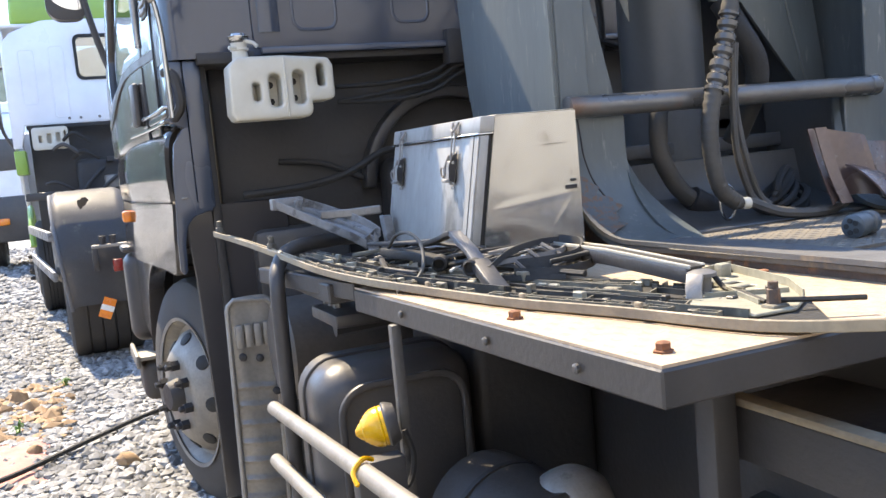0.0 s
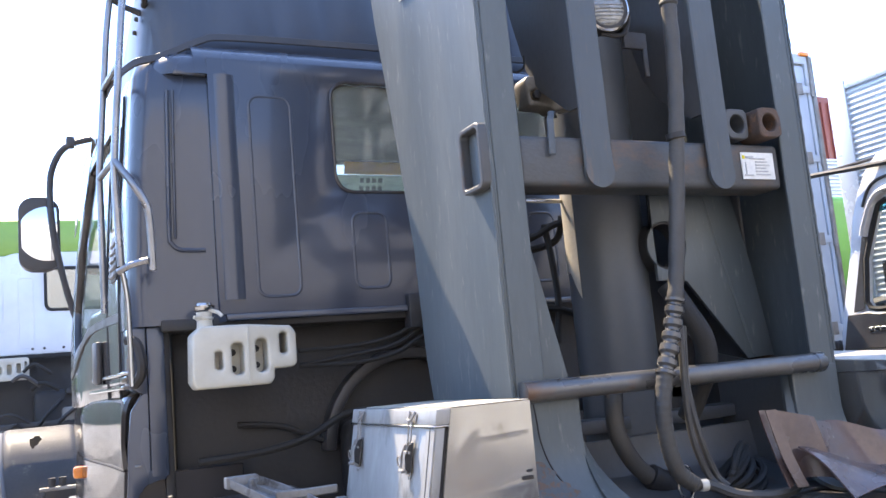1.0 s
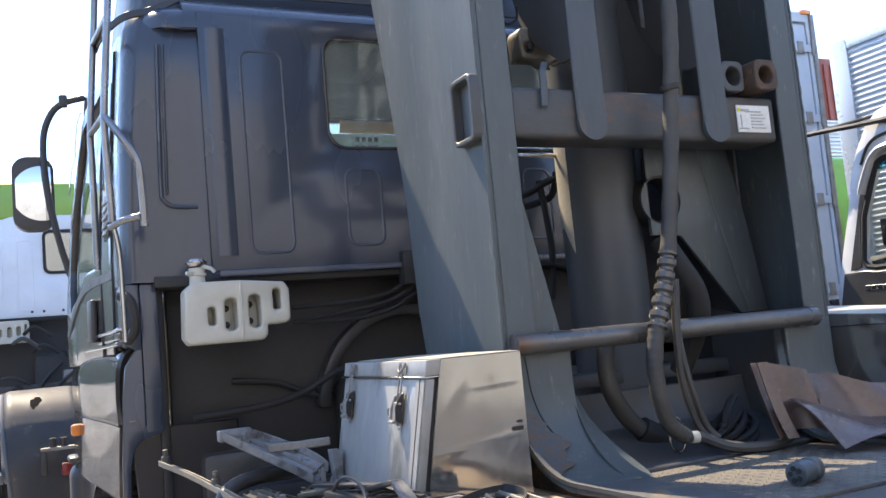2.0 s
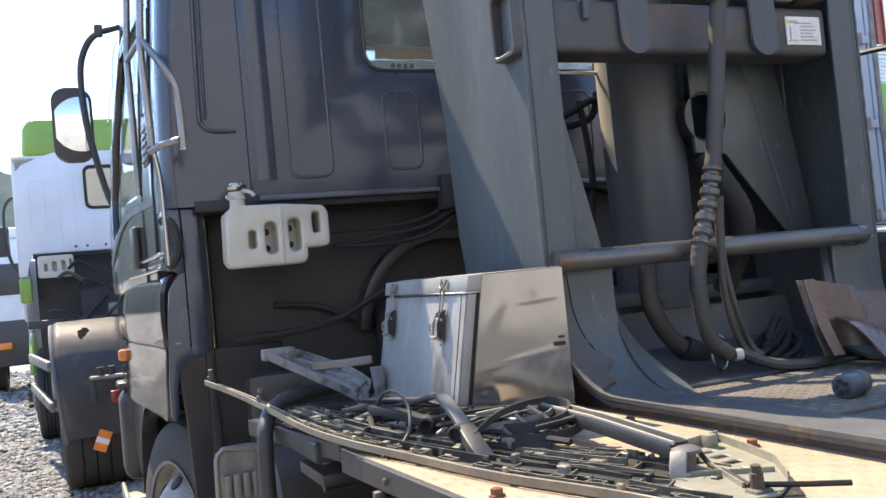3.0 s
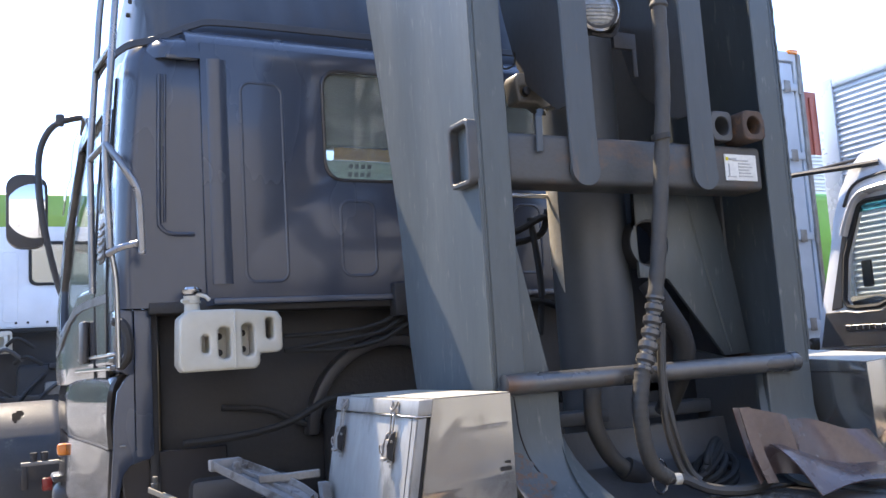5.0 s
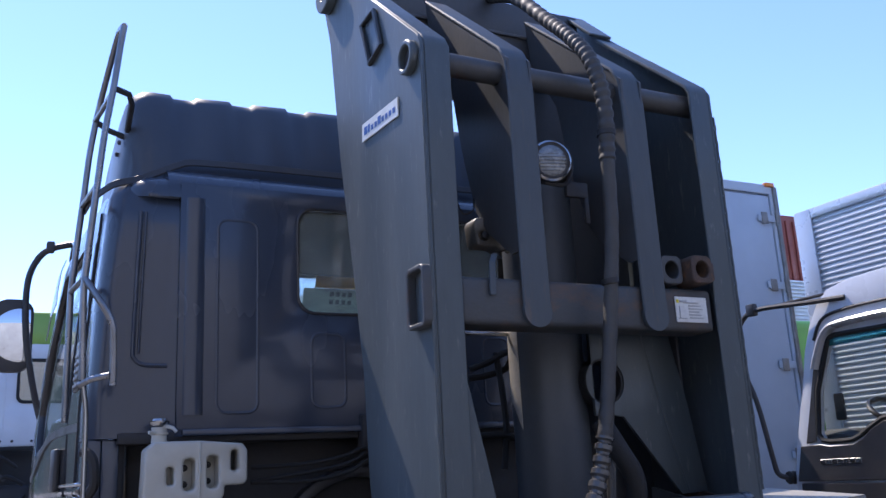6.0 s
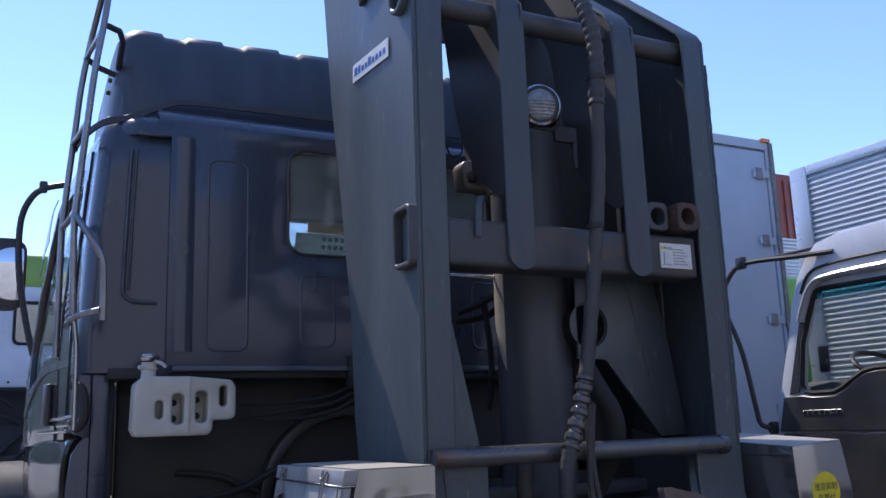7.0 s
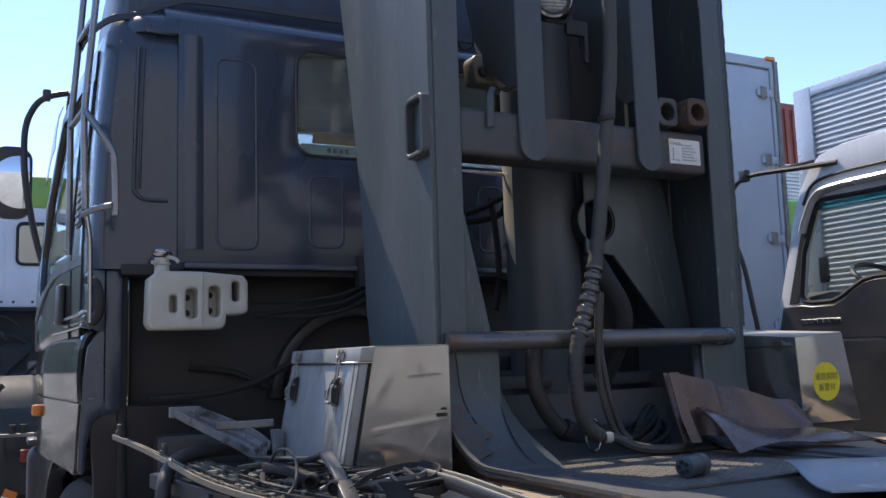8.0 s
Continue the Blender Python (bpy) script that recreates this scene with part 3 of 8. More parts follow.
for x0, x1, z0, z1, y in ((-0.885, -0.74, 1.735, 2.43, CABY), (-0.54, -0.41, 1.75, 2.02, CABY), (-0.3, -0.18, 1.75, 2.02, CABY),
                          (-0.07, 0.07, 1.75, 2.02, CABY), (0.18, 0.3, 1.75, 2.02, CABY), (0.41, 0.54, 1.75, 2.02, CABY), (0.74, 0.885, 1.735, 2.43, CABY)):
    part("pressed_bead", bead(x0, x1, z0, z1, y, 0.0055), NAVY, rear)
for s in (-1, 1):
    prof = [(s * 1.25, 1.35), (s * 1.25, 1.16)] + [(s * (1.19 + 0.06 * math.cos(radians(a))), 1.12 - 0.06 * math.sin(radians(a))) for a in (0, 25, 50, 75, 90)]
    prof += [(s * 1.06, 1.052), (s * 1.02, 1.048), (s * 0.995, 1.03), (s * 0.995, 1.06), (s * 1.05, 1.09), (s * 1.17, 1.1), (s * 1.21, 1.18), (s * 1.21, 1.35)]
    col = part("cab_corner", slice_up(plate(B(), prof, [], "z", 1.66, 2.57), zs=(1.76, 1.9, 2.12, 2.3, 2.4, 2.5)), NAVY, TRUCK)
    for v in col.data.vertices:
        v.co.x += s * (side_x(1.2, v.co.z) - 1.25) * min(1.0, max(0.0, (abs(v.co.x) - 1.0) / 0.2))
        v.co.y += 0.06 * max(0.0, (v.co.z - 2.46) / 0.11) ** 2
    part("corner_lower", rbox(min(s * 1.245, s * 1.19), max(s * 1.245, s * 1.19), 1.0745, 1.3, 1.19, 1.659, 0.006, 2), NAVY, TRUCK)
    part("corner_lower", bevel(plate(B(), [(s * 1.2455, 1.44), (s * 1.2455, 1.66), (s * 1.3, 1.66), (s * 1.302, 1.47)], [], "y", 1.0755, 1.3), 0.006, 2), NAVY, TRUCK)
    line = [(s * 1.15, 1.0495, 2.44), (s * 1.157, 1.0505, 2.2), (s * 1.162, 1.0505, 1.96), (s * 1.157, 1.0505, 1.925), (s * 1.135, 1.05, 1.905), (s * 1.1, 1.05, 1.9), (s * 1.05, 1.05, 1.9)]
    part("pressed_bead", tube(B(), soft(line, 5), 0.0075, 8), NAVY, col)
    part("pressed_bead", tube(B(), [(s * 1.132, 1.0495, 2.44), (s * 1.139, 1.05, 2.2), (s * 1.144, 1.05, 1.94)], 0.005, 8), NAVY, col)
    part("corner_ledge", bevel(box(B(), min(s * 1.02, s * 1.13), max(s * 1.02, s * 1.13), 1.036, 1.056, 2.495, 2.515), 0.006, 2), NAVY, col)
bm = B()
prof = [(1.03, 2.5), (1.032, 2.525), (1.042, 2.555), (1.06, 2.585), (1.085, 2.61), (1.115, 2.628), (1.16, 2.64), (1.3, 2.645), (1.3, 2.62), (1.12, 2.6), (1.065, 2.55), (1.06, 2.5)]
plate(bm, prof, [], "x", -1.06, 1.06)
part("roof_edge", bm, NAVY, TRUCK, angle=50)
for s in (-1, 1):
    bm = B()
    lathe(bm, (s * 1.061, 1.2, 2.5), (0, 0, 1), [(0, 0.168), (0.03, 0.165), (0.06, 0.15), (0.085, 0.12), (0.1, 0.08), (0.104, 0.01)], 32)
    part("roof_shoulder", bm, NAVY, TRUCK, angle=60)
part("cab_roof", rbox(-1.2, 1.2, 1.2, 2.5, 2.57, 2.6, 0.01), NAVY, TRUCK)
part("roof_lining", rbox(-1.15, 1.15, 1.1, 2.45, 2.64 - 0.075, 2.58, 0.005), INTERIOR, TRUCK)


def fairing_ring(y, drop, pull, groove, recess=0.0):
    """Outline of the high roof across the cab, slightly crowned, with pressed grooves on top."""
    half = 1.222 - pull

    def top(x):
        return 3.008 + 0.014 * (1 - x * x) - drop

    pts = [(-half, 2.56, 0), (-half + 0.018, min(2.74, top(1) - 0.105), 0), (-half + 0.032, top(1) - 0.1, 0)]
    pts += [(-half + 0.122 - 0.09 * math.cos(radians(a)), top(1) - 0.09 + 0.09 * math.sin(radians(a)), 0) for a in (20, 45, 70, 90)]
    x = -1.03
    while x < 0.98:
        pts += [(x, top(x), 0), (x + 0.014, top(x) - groove, recess), (x + 0.091, top(x) - groove, recess), (x + 0.105, top(x), 0)]
        x += 0.2317
    pts += [(-px, pz, 0) for px, pz, _ in pts[:7][::-1]]
    return [(px, y + r, pz) for px, pz, r in pts]


bm = B()
ring_rows = [[bm.verts.new(c) for c in fairing_ring(*a)] for a in
             ((2.35, 0.16, 0.05, 0.01), (2.0, 0.05, 0.01, 0.014), (1.5, 0.004, 0.0, 0.014), (1.33, 0.0, 0.0, 0.014), (1.285, 0.005, 0.003, 0.014), (1.25, 0.022, 0.01, 0.013, 0.006), (1.228, 0.052, 0.018, 0.012, 0.011),
              (1.215, 0.09, 0.024, 0.01, 0.013), (1.2, 0.15, 0.03, 0.008, 0.012), (1.185, 0.22, 0.034, 0.005, 0.009), (1.172, 0.29, 0.036, 0.002, 0.006), (1.165, 0.34, 0.037, 0.001))]
for a, c in zip(ring_rows, ring_rows[1:]):
    for k in range(len(a) - 1):
        bm.faces.new((a[k], a[k + 1], c[k + 1], c[k]))
bm.faces.new(ring_rows[0])
bm.faces.new(ring_rows[-1][::-1])
fairing = part("roof_fairing", bm, NAVYMATT, TRUCK, angle=50)
for y, z in ((1.33, 2.745), (1.265, 2.77)):
    part("bolt", lathe(B(), (-1.208, y, z), (-1, 0, 0), [(-0.004, 0.009), (0.006, 0.009), (0.009, 0.005)], 8), PLASTIC, fairing)
# flat dark strip laid along the roof in place of a groove's shadow
groove_line = soft([(-1.31, 1.32, 2.49), (-1.3, 1.16, 2.487), (-1.24, 1.115, 2.535), (-1.164, 1.11, 2.56), (-1.1, 1.115, 2.592), (-1.017, 1.12, 2.635), (-0.924, 1.12, 2.655), (-0.5, 1.12, 2.662), (0, 1.12, 2.662)], 5)
part("roof_gutter_seal", bevel(strip(B(), groove_line + [Vector((-p.x, p.y, p.z)) for p in groove_line[:-1][::-1]], (0, 0.3, 1), 0.03, 0.008), 0.002, 1), PLASTIC, TRUCK)

# cab sides with door windows, wheel arch
side_outer = [(1.3, 1.44), (1.3, 2.55), (1.5, 2.62), (2.38, 2.62), (2.62, 2.1), (2.74, 1.7), (2.79, 1.42), (2.2, 1.42), (1.6, 1.44)]
win_outer = [(1.62, 1.78), (1.62, 2.42), (1.66, 2.46), (2.26, 2.44), (2.5, 1.85), (2.45, 1.66), (2.1, 1.7), (1.9, 1.78)]
for s in (-1, 1):
    bm = bevel(plate(B(), side_outer, [win_outer], "x", s * 1.25, s * 1.21), 0.008, 2)
    sd = part("cab_side", slice_up(bm, (1.4, 1.5, 1.6, 1.7, 1.8, 1.9, 2.0, 2.1, 2.2, 2.3, 2.4), (1.3, 1.5, 1.76, 1.95, 2.12, 2.3, 2.5)), BLACKCAB, TRUCK)
    g = part("door_window", slice_up(plate(B(), win_outer, [], "x", s * 1.225, s * 1.23), (1.7, 1.8, 1.9, 2.0, 2.1, 2.2, 2.3), (1.8, 1.95, 2.12, 2.3)), GLASS, sd)
    g.visible_shadow = False
    part("louvre_panel", rbox(s * 1.252 - 0.003, s * 1.252 + 0.003, 1.35, 1.47, 1.85, 2.01, 0.002), PLASTIC, sd)
    for k in range(5):
        part("vent_slat", rbox(s * 1.256 - 0.006, s * 1.256 + 0.006, 1.36, 1.46, 1.862 + k * 0.028, 1.876 + k * 0.028, 0.003), GREYPLASTIC, sd)
    part("quarter_glass", rbox(s * 1.252 - 0.003, s * 1.252 + 0.003, 1.36, 1.5, 2.04, 2.4, 0.002), DARKGLOSS, sd)
    part("door_handle", rbox(s * 1.262 - 0.012, s * 1.262 + 0.012, 1.66, 1.74, 1.5, 1.66, 0.01), PLASTIC, sd)
    for yg in (1.56, 1.3):
        part("door_gap", tube(B(), [(s * 1.251, yg + 0.02, 2.5), (s * 1.251, yg, 2.2), (s * 1.251, yg, 1.9), (s * 1.251, yg - 0.01, 1.5), (s * 1.251, yg - 0.01, 1.22)], 0.006, 6), RUBBER, sd)
    part("belt_moulding", strip(B(), soft([(s * 1.252, 1.3, 1.7), (s * 1.254, 1.9, 1.7), (s * 1.254, 2.35, 1.58), (s * 1.252, 2.7, 1.55)], 5), (0, 0, 1), 0.03, 0.012), PLASTIC, sd)
    part("rain_visor", slice_up(bevel(plate(B(), [(2.2, 2.32), (2.28, 2.4), (2.3, 2.55), (2.42, 2.58), (2.55, 2.42), (2.58, 2.3), (2.5, 2.2), (2.42, 2.2), (2.38, 2.3)], [], "x", s * 1.268, s * 1.273), 0.002, 1), (2.3, 2.4, 2.5), (2.3, 2.4, 2.5)), SMOKED, sd, "smoked plastic rain visor")
    for q in (sd, *sd.children):
        bulge(q, s)
# front, windscreen, banner, floor
part("cab_front", bevel(plate(B(), [(2.8, 0.6), (2.8, 1.3), (2.74, 1.7), (2.7, 1.7), (2.74, 1.3), (2.74, 0.6)], [], "x", -1.26, 1.26), 0.01), BLACKCAB, TRUCK)
screen = part("windscreen", plate(B(), [(2.735, 1.7), (2.375, 2.6), (2.37, 2.598), (2.73, 1.698)], [], "x", -1.25, 1.25), GLASS, TRUCK)
screen.visible_shadow = False


part("sun_visor", bevel(plate(B(), [(2.36, 2.64), (2.6, 2.72), (2.72, 2.66), (2.73, 2.64), (2.6, 2.695), (2.38, 2.615)], [], "x", -1.27, 1.27), 0.006, 2), BLACKCAB, TRUCK)


def on_screen(z):
    return 2.735 - 0.4 * (z - 1.7) - 0.012


banner = part("screen_banner", plate(B(), [(on_screen(2.36), 2.36), (on_screen(2.498), 2.498), (on_screen(2.498) - 0.002, 2.498), (on_screen(2.36) - 0.002, 2.36)], [], "x", -0.12, 0.85), BANNER, screen, "pale paper banner with an orange strip and faded writing")
part("orange_strip", plate(B(), [(on_screen(2.5) - 0.004, 2.5), (on_screen(2.56) - 0.004, 2.56), (on_screen(2.56) - 0.006, 2.56), (on_screen(2.5) - 0.006, 2.5)], [], "x", -0.06, 0.85), BANNERORANGE, banner)
for k in range(9):
    if k != 4:
        zb = 2.46 if k < 5 else 2.42
        xb = 0.03 + 0.035 * (k % 5)
        part("writing_bar", plate(B(), [(on_screen(zb) - 0.003, zb), (on_screen(zb + 0.022) - 0.003, zb + 0.022), (on_screen(zb + 0.022) - 0.004, zb + 0.022), (on_screen(zb) - 0.004, zb)], [], "x", xb, xb + 0.022), GREYPLASTIC, banner)
part("cab_floor", rbox(-1.2, 1.2, 1.27, 2.72, 1.15, 1.2, 0.01), INTERIOR, TRUCK)
part("dashboard", bevel(plate(B(), [(2.72, 1.2), (2.7, 1.72), (2.45, 1.7), (2.38, 1.5), (2.42, 1.2)], [], "x", -1.18, 1.18), 0.03), INTERIOR, TRUCK)
for sx in (-0.65, 0.65):
    part("cab_seat", rbox(sx - 0.24, sx + 0.24, 1.55, 2.0, 1.2, 1.5, 0.06), INTERIOR, TRUCK)
    part("cab_seat", rbox(sx - 0.23, sx + 0.23, 1.45, 1.6, 1.45, 2.05, 0.05), INTERIOR, TRUCK)

# lower rear of the cab: flange, dark engine bay, pipes
for s in (-1, 1):
    part("panel_ridge", plate(B(), [(s * 0.965 + 0.035 * math.cos(radians(a)), 1.031 - 0.011 * math.sin(radians(a)) ** 1.5) for a in range(0, 181, 15)], [], "z", 1.73, 2.5), NAVY, rear, angle=60)
part("bay_roof", rbox(-1.2, 1.2, 1.045, 1.3, 1.64, 1.676, 0.004), GRIME, TRUCK)
part("bay_side", rbox(-1.2, -1.17, 1.1, 1.25, 0.7, 1.645, 0.006), GRIME, TRUCK)
part("bay_side", rbox(1.17, 1.2, 1.1, 1.25, 0.7, 1.645, 0.006), GRIME, TRUCK)
part("lower_flange", rbox(-1.0, 1.0, 1.016, 1.06, 1.66, 1.684, 0.006), NAVY, TRUCK)
bay = part("engine_bay_wall", rbox(-1.15, 1.15, 1.2, 1.25, 0.75, 1.66, 0.01), GRIME, TRUCK)
part("inner_arch", bevel(plate(B(), arc(-0.32, 1.2, 0.34, 0, 180, 18) + arc(-0.32, 1.2, 0.3, 180, 0, 18), [], "y", 1.13, 1.2), 0.008), PLASTIC, bay)
part("engine_block", rbox(-0.6, 0.6, 1.02, 1.2, 0.7, 1.3, 0.05, 3), GRIME, bay)
for k, (z, dz) in enumerate(((1.6, 0.0), (1.57, -0.02), (1.54, 0.01))):
    part("pipe", tube(B(), soft([(-0.75, 1.08, z - 0.05 + dz), (-0.55, 1.07, z - 0.045), (-0.4, 1.05, z - 0.02), (-0.28, 1.04, z + 0.04), (-0.12, 1.05, z + 0.05)], 6), 0.008, 8), RUBBER, bay)
part("pipe", tube(B(), soft([(-1.1, 1.08, 1.22), (-0.9, 1.06, 1.23), (-0.75, 1.05, 1.26), (-0.62, 1.05, 1.32), (-0.5, 1.1, 1.33)], 6), 0.012, 8), RUBBER, bay)
part("pipe", tube(B(), soft([(-0.95, 1.18, 1.32), (-0.8, 1.17, 1.3), (-0.66, 1.17, 1.24), (-0.5, 1.18, 1.2)], 6), 0.01, 8), GRIME, bay)
part("bracket", rbox(-0.36, -0.3, 1.0, 1.06, 1.6, 1.72, 0.006), GRIME, bay)
part("air_box", rbox(-1.08, -0.75, 1.08, 1.2, 0.8, 1.1, 0.03), PLASTIC, bay)

# milky coolant tank
def tk(x, z):
    return (-1.14 + (x + 1.185) * 0.935, 1.447 + (z - 1.36) * 0.795)


bm = B()
outl = [(-1.17, 1.36), (-0.93, 1.36), (-0.915, 1.38), (-0.915, 1.42), (-0.85, 1.42), (-0.835, 1.435), (-0.835, 1.555), (-0.85, 1.585), (-1.0, 1.6), (-1.15, 1.6), (-1.18, 1.57), (-1.185, 1.39)]
slots = [rrect(-1.11, -1.085, 1.43, 1.5, 0.011), rrect(-1.055, -1.015, 1.405, 1.53, 0.018), rrect(-0.975, -0.935, 1.41, 1.54, 0.018), rrect(-0.893, -0.866, 1.475, 1.56, 0.012)]
plate(bm, [tk(*p) for p in outl], [[tk(*p) for p in q] for q in slots], "y", 0.88, 0.98)
tank = part("coolant_tank", bevel(bm, 0.016, 4, 40), MILK, TRUCK, "milky white plastic coolant tank on the cab's rear wall")
part("tank_back", rbox(-1.125, -0.9, 0.95, 1.03, 1.48, 1.62, 0.01), MILK, tank)
part("seam", rbox(-0.97, -0.965, 0.874, 0.94, 1.452, 1.634, 0.002), MILK, tank)
part("neck", lathe(B(), (-1.088, 0.93, 1.62), (0, 0, 1), [(0, 0.03), (0.015, 0.025), (0.04, 0.023), (0.042, 0.028), (0.048, 0.028), (0.05, 0.023), (0.065, 0.025)], 18), MILK, tank)
part("cap", lathe(B(), (-1.088, 0.93, 1.69), (0, 0, 1), [(0, 0.028), (0.01, 0.033), (0.014, 0.033), (0.016, 0.025), (0.022, 0.023)], 16), CHROME, tank, "bright metal filler cap")
part("overflow_pipe", tube(B(), [(-1.075, 0.915, 1.69), (-1.05, 0.9, 1.68), (-1.04, 0.895, 1.668)], 0.006, 8), MILK, tank)
part("overflow_pipe", tube(B(), [(-1.1, 0.91, 1.668), (-1.125, 0.9, 1.668)], 0.006, 8), MILK, tank)
for x, z in ((-1.04, 1.495), (-1.04, 1.43), (-0.96, 1.505), (-0.96, 1.44)):
    qx, qz = tk(x, z)
    part("bolt", lathe(B(), (qx, 0.952, qz), (0, -1, 0), [(0, 0.011), (0.01, 0.011), (0.014, 0.006)], 8), GRIME, tank)

# lower corners: bulged fender panel over the wheel arch, mudguard, wheel
WY, WZ = 1.75, 0.455


def fender_row(z, lower):
    """Half width of the fender and its rear edge at a height."""
    w = np.interp(z, [0.98, 1.1, 1.215, 1.225, 1.3, 1.38, 1.425, 1.45, 1.465], [1.33, 1.327, 1.32, 1.324, 1.328, 1.326, 1.315, 1.3, 1.26])
    y = np.interp(z, [0.98, 1.0, 1.05, 1.23, 1.465], [1.16, 1.13, 1.115, 1.11, 1.1])
    return float(w), float(y)


def flared(ob, s):
    """Swings a fender part outwards towards the front, with the cab."""
    for v in ob.data.vertices:
        t = min(1.0, max(0.0, (v.co.y - 1.2) / 1.0))
        v.co.x += s * 0.05 * t * t * (3 - 2 * t)
    return ob


for s in (-1, 1):
    for name, zs in (("fender_lower_panel", (0.98, 1.0, 1.05, 1.1, 1.16, 1.2, 1.214)), ("fender_upper_panel", (1.222, 1.24, 1.3, 1.35, 1.39, 1.42, 1.44, 1.455, 1.465))):
        bm = B()
        rows = []
        for z in zs:
            w, yr = fender_row(z, True)
            row = [(s * (w - 0.03), yr + 0.012, z), (s * (w - 0.012), yr + 0.003, z)]
            row += [(s * (w + 0.009 * math.sin(math.pi * min(1, k / 12)) * (1 if k else 0)), yr + 0.012 + (2.78 - yr - 0.012) * k / 12, z) for k in range(13)]
            row += [(s * (w - 0.05), 2.84, z)]
            rows.append([bm.verts.new(p) for p in row])
        for a, c in zip(rows, rows[1:]):
            for k in range(len(a) - 1):
                bm.faces.new((a[k], a[k + 1], c[k + 1], c[k]))
        bmesh.ops.solidify(bm, geom=bm.faces[:], thickness=0.006)
        fp = flared(part(name, bm, FENDERGLOSS, TRUCK, angle=40), s)
    flared(part("fender_seam", tube(B(), soft([(s * 1.322, 1.125, 1.218), (s * 1.33, 1.6, 1.218), (s * 1.33, 2.0, 1.217), (s * 1.32, 2.25, 1.2), (s * 1.316, 2.4, 1.13), (s * 1.312, 2.45, 1.0)], 6), 0.005, 6), RUBBER, fp), s)
    for name, w, z0, z1, mm in (("step_ledge", 1.318, 1.468, 1.482, FENDERGLOSS), ("ledge_riser", 1.308, 1.487, 1.512, BLACKCAB), ("ledge_strip", 1.316, 1.514, 1.526, CHROME)):
        flared(part(name, slice_up(rbox(min(s * w, s * 1.2), max(s * w, s * 1.2), 1.095, 2.2, z0, z1, 0.005), (1.3, 1.5, 1.7, 1.9, 2.1)), mm, fp), s)
    bm = plate(B(), [(1.75, 0.985), (2.8, 0.985), (2.8, 0.62), (2.28, 0.6)] + [(WY + 0.53 * math.cos(radians(a)), WZ + 0.53 * math.sin(radians(a))) for a in range(18, 91, 8)], [], "x", s * 1.298, s * 1.24)
    flared(part("arch_front", bevel(bm, 0.012, 2), FENDERGLOSS, TRUCK), s)
    lip = [(s * 1.305, WY + 0.525 * math.cos(radians(a)), WZ + 0.525 * math.sin(radians(a))) for a in range(10, 96, 5)] + [(s * 1.3, 1.5, 0.98), (s * 1.3, 1.3, 0.98)]
    flared(part("arch_lip", strip(B(), lip, (-s, 0, 0), 0.06, 0.012), BLACKCAB, TRUCK), s)
    wheel(TRUCK, s * 1.275, WY, WZ, s, 0.45, 0.26, 0.285, RIMCREAM, True, "front_wheel", 14.0)
    # navy return panel that closes the fender's rear edge
    ret = [(s * 1.246, 1.46), (s * 1.27, 1.445), (s * 1.3, 1.4), (s * 1.312, 1.3), (s * 1.315, 1.2), (s * 1.322, 1.1), (s * 1.324, 1.0), (s * 1.31, 0.985), (s * 1.3, 1.0), (s * 1.297, 1.08), (s * 1.285, 1.14), (s * 1.262, 1.168), (s * 1.225, 1.18), (s * 1.2, 1.182), (s * 1.2, 1.215), (s * 1.246, 1.215)]
    rt = part("fender_return", bevel(plate(B(), ret, [], "y", 1.076, 1.09), 0.004, 2), NAVY, fp)
    part("return_bracket", bevel(box(B(), min(s * 1.275, s * 1.295), max(s * 1.275, s * 1.295), 1.066, 1.0755, 1.228, 1.234), 0.002, 1), GALV, rt)
    # mudguard behind the wheel
    edge = [(s * 1.285, 1.2), (s * 1.283, 1.1), (s * 1.274, 0.97), (s * 1.268, 0.76), (s * 1.262, 0.5), (s * 1.262, 0.22)]
    bm = plate(B(), edge + [(s * 0.95, 0.22), (s * 0.95, 1.2)], [], "y", 1.118, 1.13)
    mg = part("wheel_mudguard", bevel(bm, 0.004, 1), BLACKCAB, TRUCK, "black plastic mudguard behind the front wheel")
    part("mudguard_roof", strip(B(), [(s * 1.24, 1.27, 1.1), (s * 1.24, 1.4, 1.06), (s * 1.24, 1.7, 1.03), (s * 1.24, 2.1, 0.98), (s * 1.24, 2.3, 0.75)], (-s, 0, 0), 0.3, 0.01), GRIME, mg)
part("inner_chassis", rbox(-0.9, -0.86, 1.15, 2.7, 0.3, 1.1, 0.01), GRIME, TRUCK)
part("turn_lamp", rbox(-1.415, -1.36, 2.2, 2.25, 1.13, 1.18, 0.012), ORANGE, TRUCK, "orange side turn signal")
part("arch_trim", rbox(-1.345, -1.3, 2.36, 2.6, 0.84, 0.855, 0.004), GREYPLASTIC, TRUCK)
part("arch_trim", rbox(-1.345, -1.3, 2.36, 2.6, 0.8, 0.815, 0.004), GREYPLASTIC, TRUCK)
part("front_corner", rbox(-1.4, -1.2, 2.82, 3.05, 0.5, 0.95, 0.06, 4), PLASTIC, TRUCK)
part("front_corner_cap", rbox(-1.405, -1.22, 2.84, 3.03, 0.955, 0.99, 0.015, 2), PLASTIC, TRUCK)
part("entry_step", rbox(-1.41, -1.24, 2.55, 2.72, 0.455, 0.475, 0.006), RIMCREAM, TRUCK, "worn metal entry step")
part("step_edge", rbox(-1.42, -1.4, 2.54, 2.95, 0.42, 0.485, 0.008), RIMCREAM, TRUCK)
